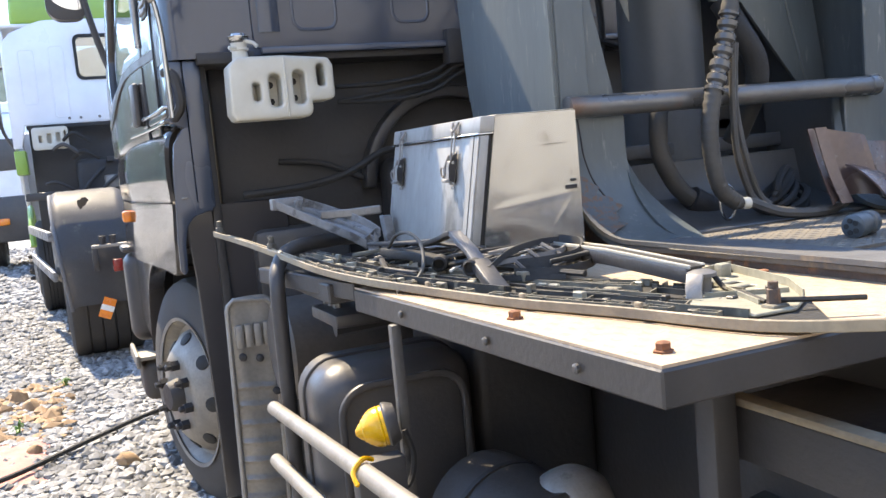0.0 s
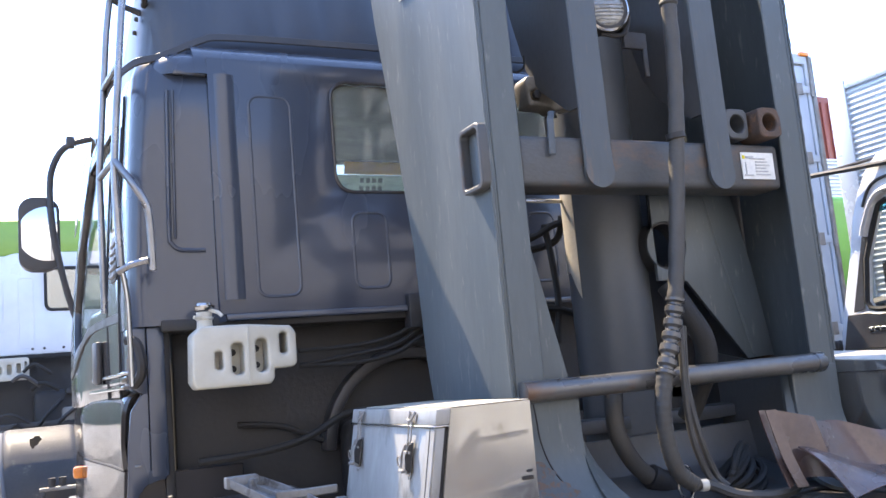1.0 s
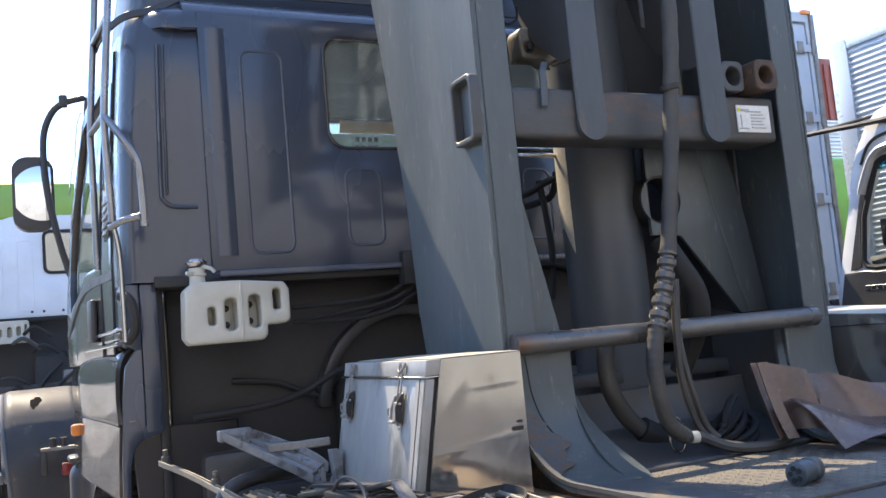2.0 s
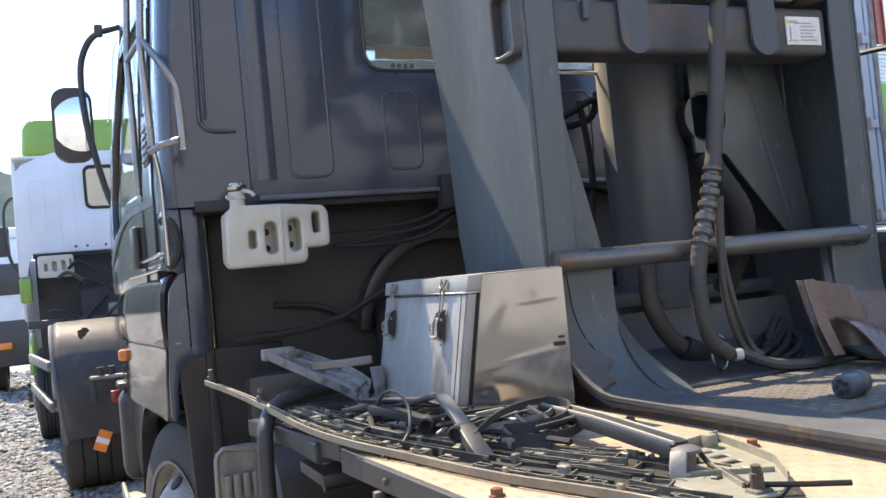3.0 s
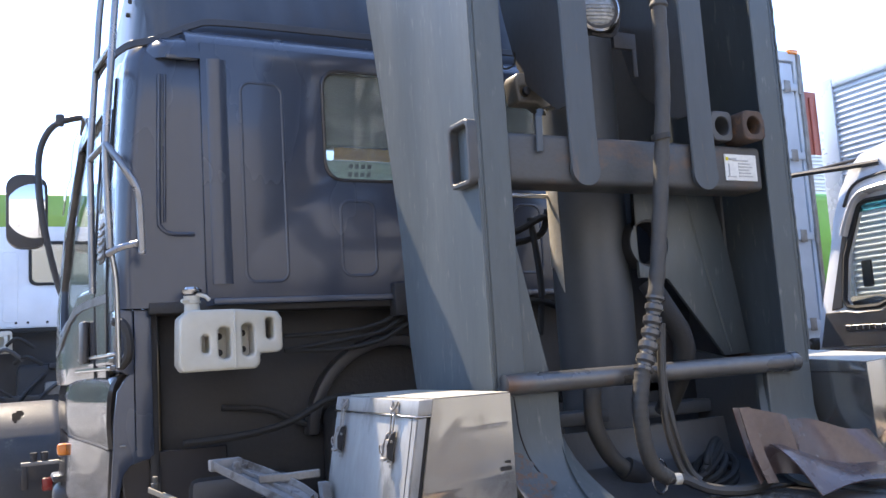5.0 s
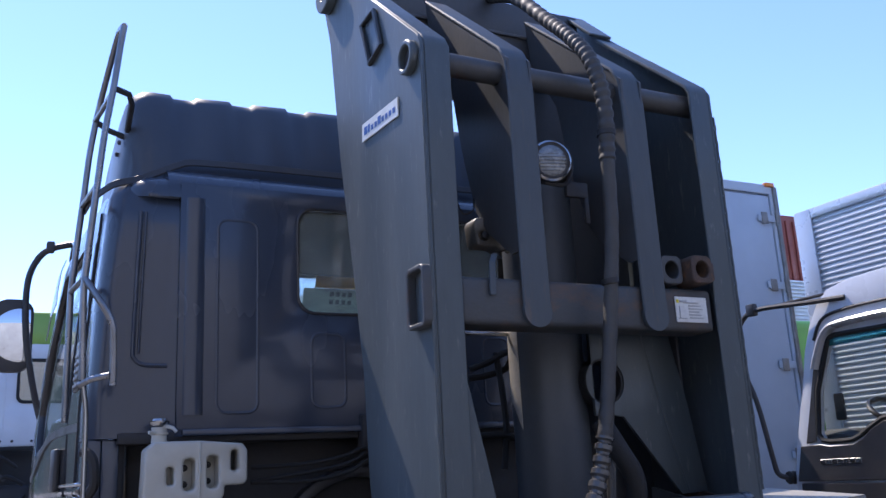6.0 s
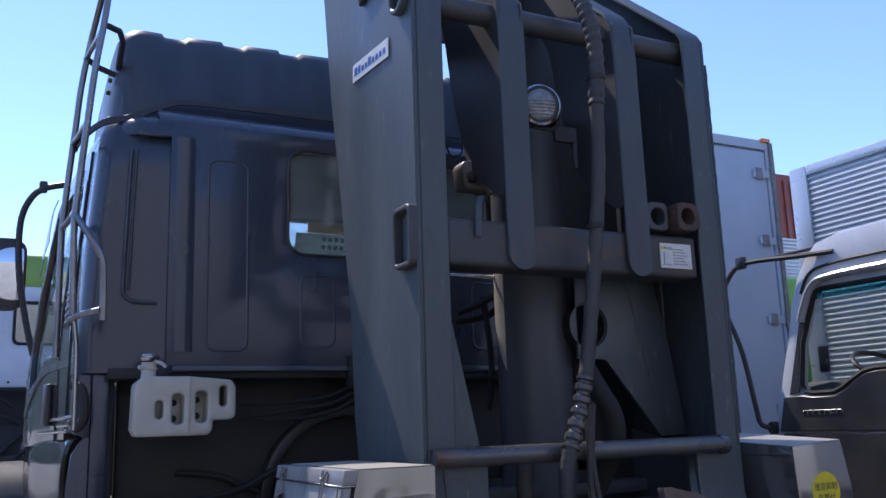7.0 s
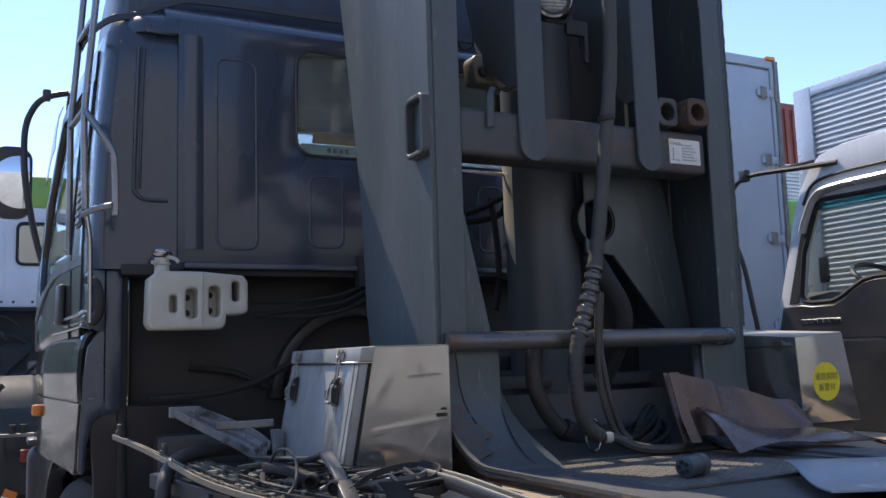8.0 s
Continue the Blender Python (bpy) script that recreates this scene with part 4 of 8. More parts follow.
part("step_box", rbox(-1.395, -1.2, 2.56, 2.85, 0.25, 0.452, 0.05, 4), BLACKSTEEL, TRUCK)
part("bumper", rbox(-1.3, 1.3, 2.86, 3.06, 0.35, 0.8, 0.05), PLASTIC, TRUCK)

# ladder and grab handle
A = [(-1.325, 0.95, 1.84), (-1.33, 0.95, 2.0), (-1.332, 0.95, 2.17), (-1.309, 0.95, 2.473), (-1.292, 0.95, 2.678), (-1.269, 0.95, 2.86), (-1.255, 0.947, 3.0), (-1.245, 0.94, 3.085)]
Bl = [(-1.348, 1.28, 1.73), (-1.349, 1.28, 2.08), (-1.349, 1.28, 2.19), (-1.338, 1.28, 2.36), (-1.321, 1.28, 2.575), (-1.309, 1.28, 2.73), (-1.287, 1.27, 2.895), (-1.268, 1.2, 3.01), (-1.252, 1.05, 3.1), (-1.245, 0.94, 3.085)]
lad = part("ladder_rail", tube(B(), soft(A, 6), 0.0115, 12), LADDERSTEEL, TRUCK, "chromed roof ladder rail")
part("ladder_rail", tube(B(), soft(Bl, 6), 0.0115, 12), LADDERSTEEL, TRUCK)
part("lower_rail", tube(B(), soft([(-1.325, 0.95, 1.845), (-1.31, 0.95, 1.743), (-1.307, 0.95, 1.6), (-1.306, 0.95, 1.475)], 5), 0.008, 10), CHROME, lad)
for z, xa, xb in ((2.17, -1.333, -1.35), (2.49, -1.308, -1.328), (2.83, -1.273, -1.297)):
    part("rung", tube(B(), [(xa, 0.95, z), (xb, 1.28, z + 0.02)], 0.01, 8), LADDERSTEEL, lad)
part("roof_bracket", tube(B(), [(-1.273, 0.95, 2.85), (-1.215, 0.97, 2.84), (-1.19, 1.1, 2.86), (-1.185, 1.24, 2.81)], 0.011, 6), GRIME, lad)
part("roof_bracket", tube(B(), [(-1.297, 1.28, 2.85), (-1.25, 1.28, 2.82), (-1.19, 1.28, 2.8)], 0.011, 6), GRIME, lad)
part("grab_handle", tube(B(), soft([(-1.333, 0.95, 2.17), (-1.29, 0.9, 2.09), (-1.252, 0.89, 2.02), (-1.243, 0.89, 1.95), (-1.24, 0.89, 1.815)], 5), 0.0115, 10), LADDERSTEEL, lad)
part("grab_handle", tube(B(), soft([(-1.333, 0.95, 1.822), (-1.3, 0.92, 1.838), (-1.25, 0.89, 1.848)], 4), 0.01, 10), LADDERSTEEL, lad)
part("foot_bracket", tube(B(), soft([(-1.31, 1.02, 1.62), (-1.28, 1.0, 1.6), (-1.27, 1.0, 1.52), (-1.29, 1.05, 1.48)], 5), 0.016, 8), GRIME, lad)

# mirror on its bent arm
arm = part("mirror_arm", tube(B(), soft([(-1.25, 2.68, 2.73), (-1.36, 2.7, 2.7), (-1.42, 2.72, 2.64), (-1.455, 2.73, 2.52), (-1.45, 2.73, 2.3), (-1.41, 2.72, 2.05), (-1.36, 2.71, 1.85), (-1.3, 2.68, 1.72)], 6), 0.016, 10), BLACKSTEEL, TRUCK)
bm = bevel(plate(B(), rrect(-1.6, -1.415, 2.085, 2.445, 0.07, 8), [], "y", 2.75, 2.82), 0.022, 4, 50)
part("mirror_housing", bm, PLASTIC, arm)


def mirror_face(u, v):
    """Bulging glass with rounded corners."""
    a, c = 2 * u - 1, 2 * v - 1
    x, z = 0.079 * a * math.sqrt(1 - 0.22 * c ** 6), 0.168 * c * math.sqrt(1 - 0.12 * a ** 4)
    return (-1.5075 + x, 2.739 + (x * x + z * z) / 1.5 - 0.05 * x, 2.265 + z)


part("mirror_glass", sheet(B(), mirror_face, 16, 28, 0.004), MIRROR, arm, "convex mirror glass", angle=60)
part("arm_knuckle", rbox(-1.38, -1.34, 2.68, 2.72, 2.68, 2.74, 0.01), PLASTIC, arm)

# ---- the lifting arm: two side plates, straps, beam, cylinder ----
MASTTOP = [(0.0, 2.70), (0.02, 2.735), (0.46, 3.12), (0.62, 3.27), (0.72, 3.33), (0.79, 3.31), (0.81, 3.24)]
FRONTEDGE = [(0.745, 3.05), (0.665, 2.56), (0.57, 2.14), (0.505, 1.81), (0.48, 1.48), (0.46, 1.2), (0.44, 1.0)]


def l_path(y0, r, z_low, z_top, y_end, n=12):
    """The arm's rear face: down, round a bend and off to the rear."""
    pts = [(y0, z_top), (y0, z_low + r)]
    pts += [(y0 - r + r * math.cos(radians(a)), z_low + r - r * math.sin(radians(a))) for a in np.linspace(8, 90, n)]
    return pts + [(y_end, z_low)]


def OUT(y):
    """Half width of the foot rail's outer edge: it narrows towards the rear."""
    return 0.5445 - 0.034 * min(1.0, max(0.0, (0.05 - y) / 0.4))


for s in (-1, 1):
    side = 1 if s > 0 else -1
    outline = MASTTOP + FRONTEDGE[:5] + [(0.42, 1.2), (0.1, 1.1), (0.0, 1.22)]
    holes = [disc(0.065, 2.675, 0.03, 16)] if s < 0 else []
    sp = part("arm_side_plate", bevel(plate(B(), outline, holes, "x", s * 0.535, s * 0.548), 0.003, 1), SLATE, TRUCK, "slate grey steel side plate of the arm, scuffed")
    line = [(s * 0.5345, u, v) for u, v in ((0.46, 3.12), (0.02, 2.735), (0.0, 2.70), (0.0, 2.4), (0.0, 1.28))]
    part("rear_flange", bevel(strip(B(), line, (-s, 0, 0), 0.0815, 0.012 * side), 0.003, 1), SLATE, sp)
    part("weld_seam", tube(B(), [(s * 0.549, -0.001 + 0.0015 * math.sin(k * 2.1), 1.4 + k * 0.02) for k in range(62)], 0.004, 5), SLATE, sp)
    part("top_flange", bevel(strip(B(), [(s * 0.5345, 0.47, 3.135), (s * 0.5345, 0.64, 3.3), (s * 0.5345, 0.74, 3.35)], (-s, 0, 0), 0.105, 0.012 * side), 0.003, 1), SLATE, sp)
    # foot rail: inner flange bends from the mast to the rear, side plate under it
    bend = l_path(0.0, 0.21, 1.056, 1.362, -3.2)
    part("foot_flange", bevel(strip(B(), [(s * OUT(u), u - 0.004, v) for u, v in bend[:-1]], (-s, 0, 0), 0.178, 0.012 * side), 0.002, 1), SLATE, TRUCK)
    part("foot_rail_top", bevel(strip(B(), [(s * OUT(u), u - 0.004, v) for u, v in (bend[-2], (-0.35, 1.056), bend[-1])], (-s, 0, 0), 0.15, 0.012 * side), 0.002, 1), FOOTRUST, TRUCK, "foot rail worn to bare dusty steel")
    web = [(0.3, 1.42), (0.3, 0.93), (-3.2, 0.93), (-3.2, 1.05)] + [(u + 0.004, v - 0.003) for u, v in bend[::-1][1:]]
    part("foot_side_plate", plate(B(), web, [], "x", s * 0.49, s * 0.502), RUSTY, TRUCK, "rust-streaked side of the arm's foot rail")
    part("foot_inner_plate", plate(B(), web, [], "x", s * 0.365, s * 0.375), SLATEDARK, TRUCK)
    # flared inner gusset
    bm = B()
    rows = []
    path = l_path(0.008, 0.26, 1.05, 1.36, -0.75)
    for i, (y, z) in enumerate(path):
        t = i / (len(path) - 1)
        w = 0.012 + 0.075 * max(0.0, math.sin(math.pi * t ** 2))
        rows.append([bm.verts.new(c) for c in ((s * 0.37, y, z), (s * (0.37 - w), y + 0.02, z - 0.004), (s * (0.37 - w), y + 0.03, z - 0.012), (s * 0.37, y + 0.01, z - 0.01))])
    for a, c in zip(rows, rows[1:]):
        for k in range(4):
            bm.faces.new((a[k], a[(k + 1) % 4], c[(k + 1) % 4], c[k]))
    bm.faces.new(rows[0][::-1])
    bm.faces.new(rows[-1])
    part("bend_gusset", bm, SLATE, TRUCK)
part("weld_seam", tube(B(), soft([(-0.503, -0.017, 1.342), (-0.498, -0.017, 1.3), (-0.492, -0.017, 1.25), (-0.477, -0.03, 1.19), (-0.452, -0.062, 1.134)], 6), 0.0022, 6), GRIME, TRUCK)
part("rusty_edge", strip(B(), [(-OUT(u) - 0.003, u - 0.006, v + 0.002) for u, v in l_path(0.0, 0.21, 1.056, 1.16, -3.2)], (1, 0, 0), 0.012, 0.009), FOOTRUST, TRUCK, "rust-bitten lower edge of the arm")

# rust eating into the bend of the foot
bend = l_path(0.0, 0.21, 1.056, 1.42, -3.2)


def rust_patch(u, v):
    q = 3 + u * 7
    k = int(q)
    (y0, z0), (y1, z1) = bend[k], bend[k + 1]
    y, z = y0 + (y1 - y0) * (q - k), z0 + (z1 - z0) * (q - k)
    w = (0.09 * math.sin(math.pi * u) ** 0.7 + 0.012 * math.sin(17 * u) + 0.008 * math.sin(41 * u)) * v
    return (-OUT(y) + 0.001 + max(0.002, w), y - 0.0185, z + 0.0025)


part("rust_patch", sheet(B(), rust_patch, 30, 4, 0.001), RUSTSPECK, TRUCK, "flaking brown rust on the bend")

# cross tube
tubep = part("cross_tube", tube(B(), [(-0.53, -0.02, 1.37), (0.46, -0.02, 1.37)], 0.026, 28), TUBESTEEL, TRUCK, "worn steel cross tube with bare rubbed bands")
part("tube_cap", lathe(B(), (0.43, -0.02, 1.37), (1, 0, 0), [(0, 0.0265), (0.003, 0.029), (0.032, 0.029), (0.037, 0.026)], 28), TUBESTEEL, tubep)

# box beam with rounded corners, sticker
beam = part("box_beam", bevel(box(B(), -0.455, 0.45, 0.012, 0.13, 1.885, 2.02), 0.016, 3), BEAMRUST, TRUCK, "dark box beam across the arm, streaked with rust")
st = part("warning_label", rbox(0.294, 0.42, 0.007, 0.0115, 1.912, 1.992, 0.001, 1), LABEL, beam, "white warning label with small print")
part("print_bar", rbox(0.297, 0.306, 0.004, 0.0068, 1.972, 1.982, 0.0005, 1), YELLOWSTICK, st)
for k in range(6):
    part("print_bar", box(B(), 0.345 - 0.02 * (k == 5), 0.4 - 0.008 * (k % 3), 0.0045, 0.0068, 1.924 + k * 0.0095, 1.9275 + k * 0.0095), FADEDINK, st)
part("print_bar", box(B(), 0.31, 0.338, 0.0045, 0.0068, 1.974, 1.98), FADEDINK, st)
part("print_bar", box(B(), 0.3, 0.333, 0.0045, 0.0068, 1.922, 1.925), FADEDINK, st)
part("print_bar", box(B(), 0.306, 0.309, 0.0045, 0.0068, 1.925, 1.962), FADEDINK, st)
# open end of a box tube on the outside of the left plate
part("tube_end", bevel(plate(B(), rrect(-0.005, 0.11, 1.875, 2.045, 0.02), [rrect(0.008, 0.097, 1.888, 2.032, 0.014)], "x", -0.575, -0.547), 0.003, 1), SLATEDARK, TRUCK)

# two straps over the beam, bending forward at the top
for x0 in (-0.264, 0.16):
    line = [(x0, 0.52, 3.17), (x0, 0.04, 2.755), (x0, 0.005, 2.7), (x0, -0.002, 2.6), (x0, -0.004, 2.03), (x0, -0.006, 1.925)]
    sp = part("strap", bevel(strip(B(), line, (1, 0, 0), 0.092, -0.012), 0.004, 1), SLATEMID, TRUCK)
    part("strap_end", lathe(B(), (x0 + 0.046, 0.008, 1.925), (0, -1, 0), [(0, 0.046), (0.0138, 0.046)], 20), SLATEMID, sp)
    for wx in (x0 + 0.004, x0 + 0.08):
        webp = [(0.0, 2.70), (0.04, 2.74), (0.52, 3.16), (0.5, 2.98), (0.36, 2.75), (0.345, 2.68), (0.322, 2.56), (0.295, 2.45), (0.24, 2.28), (0.18, 2.2), (0.05, 2.1), (0.0, 2.1)]
        part("strap_web", plate(B(), webp, [], "x", wx, wx + 0.008), SLATEDARK, sp)
    part("strap_back", strip(B(), [(x0 + 0.013, u, v) for u, v in ((0.49, 2.975), (0.352, 2.745), (0.337, 2.68), (0.314, 2.56), (0.287, 2.45), (0.232, 2.285), (0.175, 2.21))], (1, 0, 0), 0.066, 0.006), SLATEDARK, sp)
# pipe across the head, ring at its end, loop handle, top plate
headp = part("head_pipe", tube(B(), [(-0.55, 0.065, 2.675), (0.53, 0.065, 2.675)], 0.036, 20), SLATEDARK, TRUCK)
part("pipe_ring", bevel(plate(B(), disc(0.065, 2.675, 0.052, 24), [disc(0.065, 2.675, 0.036, 24)], "x", -0.572, -0.547), 0.004, 1), SLATE, headp)
part("pipe_mouth", plate(B(), disc(0.065, 2.675, 0.036, 24), [], "x", -0.553, -0.5505), GRIME, headp)
part("loop_handle", tube(B(), [(-0.556, 0.42, 2.955), (-0.556, 0.31, 2.957), (-0.556, 0.262, 2.815), (-0.556, 0.355, 2.79)], 0.009, 6, closed=True), SLATEDARK, TRUCK)
part("head_beam", bevel(box(B(), -0.534, 0.475, 0.6, 0.7, 3.135, 3.288), 0.006, 2), SLATEDARK, TRUCK)
hp = part("head_plate", bevel(box(B(), -0.534, 0.42, 0.53, 0.545, 2.8, 3.106), 0.003, 1), SLATEDARK, TRUCK)
# paler lip added for the lit line along the plate's top edge
part("plate_lip", bevel(box(B(), -0.534, 0.42, 0.518, 0.5295, 3.094, 3.106), 0.002, 1), FOOTRUST, hp)
# unseen plate added to keep the sun off the strap webs
part("head_gusset", bevel(box(B(), -0.534, -0.2, 0.53, 0.542, 2.73, 2.798), 0.003, 1), SLATEDARK, hp)
part("hinge_lug", bevel(plate(B(), arc(0.72, 3.24, 0.075, 0, 360, 24)[:-1], [disc(0.72, 3.24, 0.03, 14)], "x", -0.585, -0.549), 0.004, 1), SLATE, TRUCK)
# maker's plate as plain bars
mp = root("makers_plate", (-0.5505, 0.31, 2.58), "small white name plate with a blue word mark on the arm", "sign")
M = pose(-0.5495, 0.302, 2.573, 0, 0, 0) @ pose(0, 0, 0, 4, 0, 0)
part("plate_face", box(B(), -0.004, 0.0, -0.143, 0.143, -0.0295, 0.0295, M), LABEL, mp)
for k in range(9):
    w = 0.019 if k not in (0, 4) else 0.025
    h = 0.017 if k in (0, 4, 1) else 0.011
    yk = 0.115 - k * 0.0285
    part("word_bar", box(B(), -0.0055, -0.0042, yk - w / 2 - 0.002, yk + w / 2 - 0.004, -0.012, -0.012 + h * 1.5, M), BLUEINK, mp)

# cylinder and what stands behind
part("lift_column", lathe(B(), (0.027, 0.345, 1.0), (0, 0, 1), [(0, 0.12), (1.47, 0.12), (1.48, 0.11)], 48), COLUMNPAINT, TRUCK, "broad dark lifting cylinder behind the beam")
# rod added for a sunlit edge, bright metal in place of the sun on it
part("cross_rod", tube(B(), [(-0.5, 0.385, 1.925), (-0.07, 0.385, 1.925)], 0.007, 12), CHROME, TRUCK, "chrome rod added for the sunlit line behind the beam")
# pale strip added on the column: its sunlit left limb, put into the colour
guard = [(0.027 + 0.1225 * math.cos(radians(a)), 0.345 + 0.1225 * math.sin(radians(a))) for a in range(130, 191, 6)]
guard += [(0.027 + 0.1205 * math.cos(radians(a)), 0.345 + 0.1205 * math.sin(radians(a))) for a in range(190, 129, -6)]
gd = part("column_rub_strip", plate(B(), guard, [], "z", 1.7, 1.99), SUNPALE, TRUCK, "pale strip on the cylinder, its sunlight put into the colour")
# slanted foot where the cab's shadow would cut the lit streak
for v in gd.data.vertices:
    if v.co.z < 1.8:
        v.co.z -= 0.09 * max(0.0, (0.37 - v.co.y) / 0.05)
part("inner_gusset", bevel(plate(B(), [(-0.456, 1.74), (-0.44, 1.72), (-0.37, 1.4), (-0.37, 1.38), (-0.456, 1.38)], [], "y", 0.02, 0.032), 0.003, 1), SLATE, TRUCK)
for k, pts in enumerate(([(-0.02, 0.78, 1.86), (0.05, 0.76, 1.885), (0.12, 0.75, 1.92), (0.2, 0.75, 1.93)], [(-0.02, 0.8, 1.83), (0.06, 0.78, 1.84), (0.13, 0.76, 1.87), (0.15, 0.75, 1.95)], [(0.08, 0.76, 1.92), (0.09, 0.75, 1.8), (0.1, 0.75, 1.65), (0.08, 0.75, 1.5)], [(0.0, 0.78, 1.62), (0.08, 0.75, 1.62), (0.16, 0.75, 1.6)])):
    part("loose_hose", tube(B(), soft(pts, 6), 0.012, 8), RUBBER, TRUCK)
part("front_sheet", rbox(-0.04, 0.53, 0.5, 0.51, 2.03, 2.98, 0.003), SLATEDARK, TRUCK)
part("front_sheet", bevel(plate(B(), [(0.13, 1.0), (0.53, 1.0), (0.53, 2.03), (0.13, 2.03)], [], "y", 0.45, 0.46), 0.002, 1), SLATEDARK, TRUCK)
gp = [(0.09, 1.93), (0.41, 1.93), (0.41, 1.9), (0.46, 1.677), (0.505, 1.4), (0.398, 1.396), (0.197, 1.64), (0.15, 1.645), (0.09, 1.645)]
bp = part("brace_plate", bevel(plate(B(), gp, [disc(0.137, 1.75, 0.073, 28)], "y", 0.19, 0.202), 0.003, 2), SLATE, TRUCK, "scuffed slate brace plate with a round hole, slanting down to the tube")
part("hole_collar", plate(B(), disc(0.137, 1.75, 0.073, 28), [disc(0.137, 1.75, 0.066, 28)], "y", 0.196, 0.26), GRIME, bp)
part("brace_rib", bevel(plate(B(), [(0.2, 1.93), (0.3, 1.9), (0.34, 1.4), (0.2, 1.4)], [], "x", 0.452, 0.462), 0.003, 1), SLATEDARK, bp)
part("fold_line", tube(B(), [(0.291, 0.189, 1.92), (0.331, 0.189, 1.747), (0.391, 0.189, 1.524), (0.425, 0.189, 1.405)], 0.005, 6), SLATE, bp)
part("brace_plate", bevel(plate(B(), [(0.5, 1.98), (0.5, 1.3), (0.36, 1.3), (0.3, 1.5), (0.3, 1.98)], [], "x", 0.5, 0.512), 0.003, 1), SLATEDARK, TRUCK)
# small pivots at the right of the beam
for x, r, mm in ((0.292, 0.028, SLATEDARK), (0.388, 0.027, RUSTY)):
    part("pivot_block", bevel(plate(B(), rrect(x - 0.043, x + 0.04, 2.03, 2.12, 0.02), [disc(x, 2.075, r, 18)], "y", -0.03 if x > 0.35 else 0.0, 0.06), 0.003, 1), mm, TRUCK)
part("pivot_bar", rbox(0.43, 0.456, -0.01, 0.05, 2.045, 2.105, 0.006), RUSTY, TRUCK)
# lock linkage behind the left gap
lk = part("latch_casting", bevel(plate(B(), [(-0.294, 2.235), (-0.285, 2.252), (-0.24, 2.258), (-0.195, 2.266), (-0.158, 2.225), (-0.12, 2.19), (-0.163, 2.165), (-0.2, 2.15), (-0.22, 2.165), (-0.285, 2.165)], [disc(-0.262, 2.196, 0.016, 12)], "y", 0.2, 0.27), 0.01, 3), RAILSTEEL, TRUCK, "grey cast latch with dark bolt holes")
part("latch_knuckle", lathe(B(), (-0.2, 0.19, 2.245), (0.62, 0.1, -0.5), [(0, 0.012), (0.006, 0.024), (0.05, 0.026), (0.075, 0.02), (0.08, 0.01)], 16), RAILSTEEL, lk)
part("latch_pin", lathe(B(), (-0.262, 0.2, 2.196), (0, -1, 0), [(0, 0.012), (0.012, 0.012), (0.014, 0.008)], 10), GRIME, lk)
# the tip's sun glint is put into its cream colour
part("latch_tip", bevel(plate(B(), [(-0.165, 2.165), (-0.125, 2.188), (-0.098, 2.182), (-0.105, 2.17), (-0.16, 2.157)], [], "y", 0.19, 0.25), 0.004, 2), SUNPALE, lk, "worn tip of the latch, sun glint put into its pale colour")
part("latch_lever", bevel(strip(B(), [(-0.225, 0.21, 2.15), (-0.27, 0.12, 2.11), (-0.345, 0.02, 2.09), (-0.366, -0.003, 2.06), (-0.37, -0.004, 1.965)], (1, 0, 0), 0.02, -0.007), 0.002, 1), SLATEMID, lk)
part("wire_loop", tube(B(), soft([(-0.35, 0.2, 2.3), (-0.33, 0.2, 2.26), (-0.3, 0.19, 2.27), (-0.29, 0.2, 2.31)], 5), 0.003, 6), RUBBER, lk)

# round work lamp on a bracket
wl = root("work_lamp", (-0.1, 0.0, 2.36), "round clear-lens work lamp with a metal rim on the arm", "lamp")
way = Vector((-0.25, -1, -0.05))
part("lamp_shell", lathe(B(), (-0.115, 0.03, 2.392), -way, [(-0.02, 0.06), (-0.012, 0.064), (0.0, 0.066), (0.05, 0.056), (0.09, 0.03)], 28), GRIME, wl)
part("lamp_rim", lathe(B(), (-0.115, 0.03, 2.392), way, [(0.004, 0.064), (0.018, 0.064), (0.022, 0.058)], 28, False), CHROME, wl)
part("lens", lathe(B(), (-0.115, 0.03, 2.392), way, [(0.012, 0.059), (0.019, 0.052), (0.024, 0.034), (0.026, 0.0)], 28), CLEARLENS, wl, "clear ribbed glass lens")
for k in range(-4, 5):
    h = 0.0105 * k
    w = 0.95 * math.sqrt(0.05 ** 2 - h * h)
    out = 0.027 - 0.008 * (h / 0.05) ** 2
    side = Vector((1, -0.25, 0)).normalized()
    c = Vector((-0.115, 0.03, 2.392 + h)) + way.normalized() * out
    part("lens_rib", tube(B(), [c - side * w + Vector((0, 0.005, 0)), c, c + side * w + Vector((0, 0.005, 0))], 0.0022, 6), CLEARLENS, wl)
part("stirrup", tube(B(), soft([(-0.13, 0.04, 2.33), (-0.07, 0.03, 2.325), (-0.042, 0.03, 2.36), (-0.04, 0.03, 2.41), (-0.065, 0.03, 2.45)], 5), 0.007, 6), GRIME, wl)
part("lamp_bracket", rbox(-0.06, 0.02, 0.03, 0.045, 2.29, 2.34, 0.004), GRIME, wl)
part("lamp_bracket", rbox(0.004, 0.02, 0.031, 0.044, 2.21, 2.32, 0.004), GRIME, wl)
part("lamp_cup", lathe(B(), (-0.05, 0.06, 2.4), (1, 0, 0), [(-0.05, 0.05), (0.0, 0.06), (0.01, 0.02)], 16), GRIME, wl)

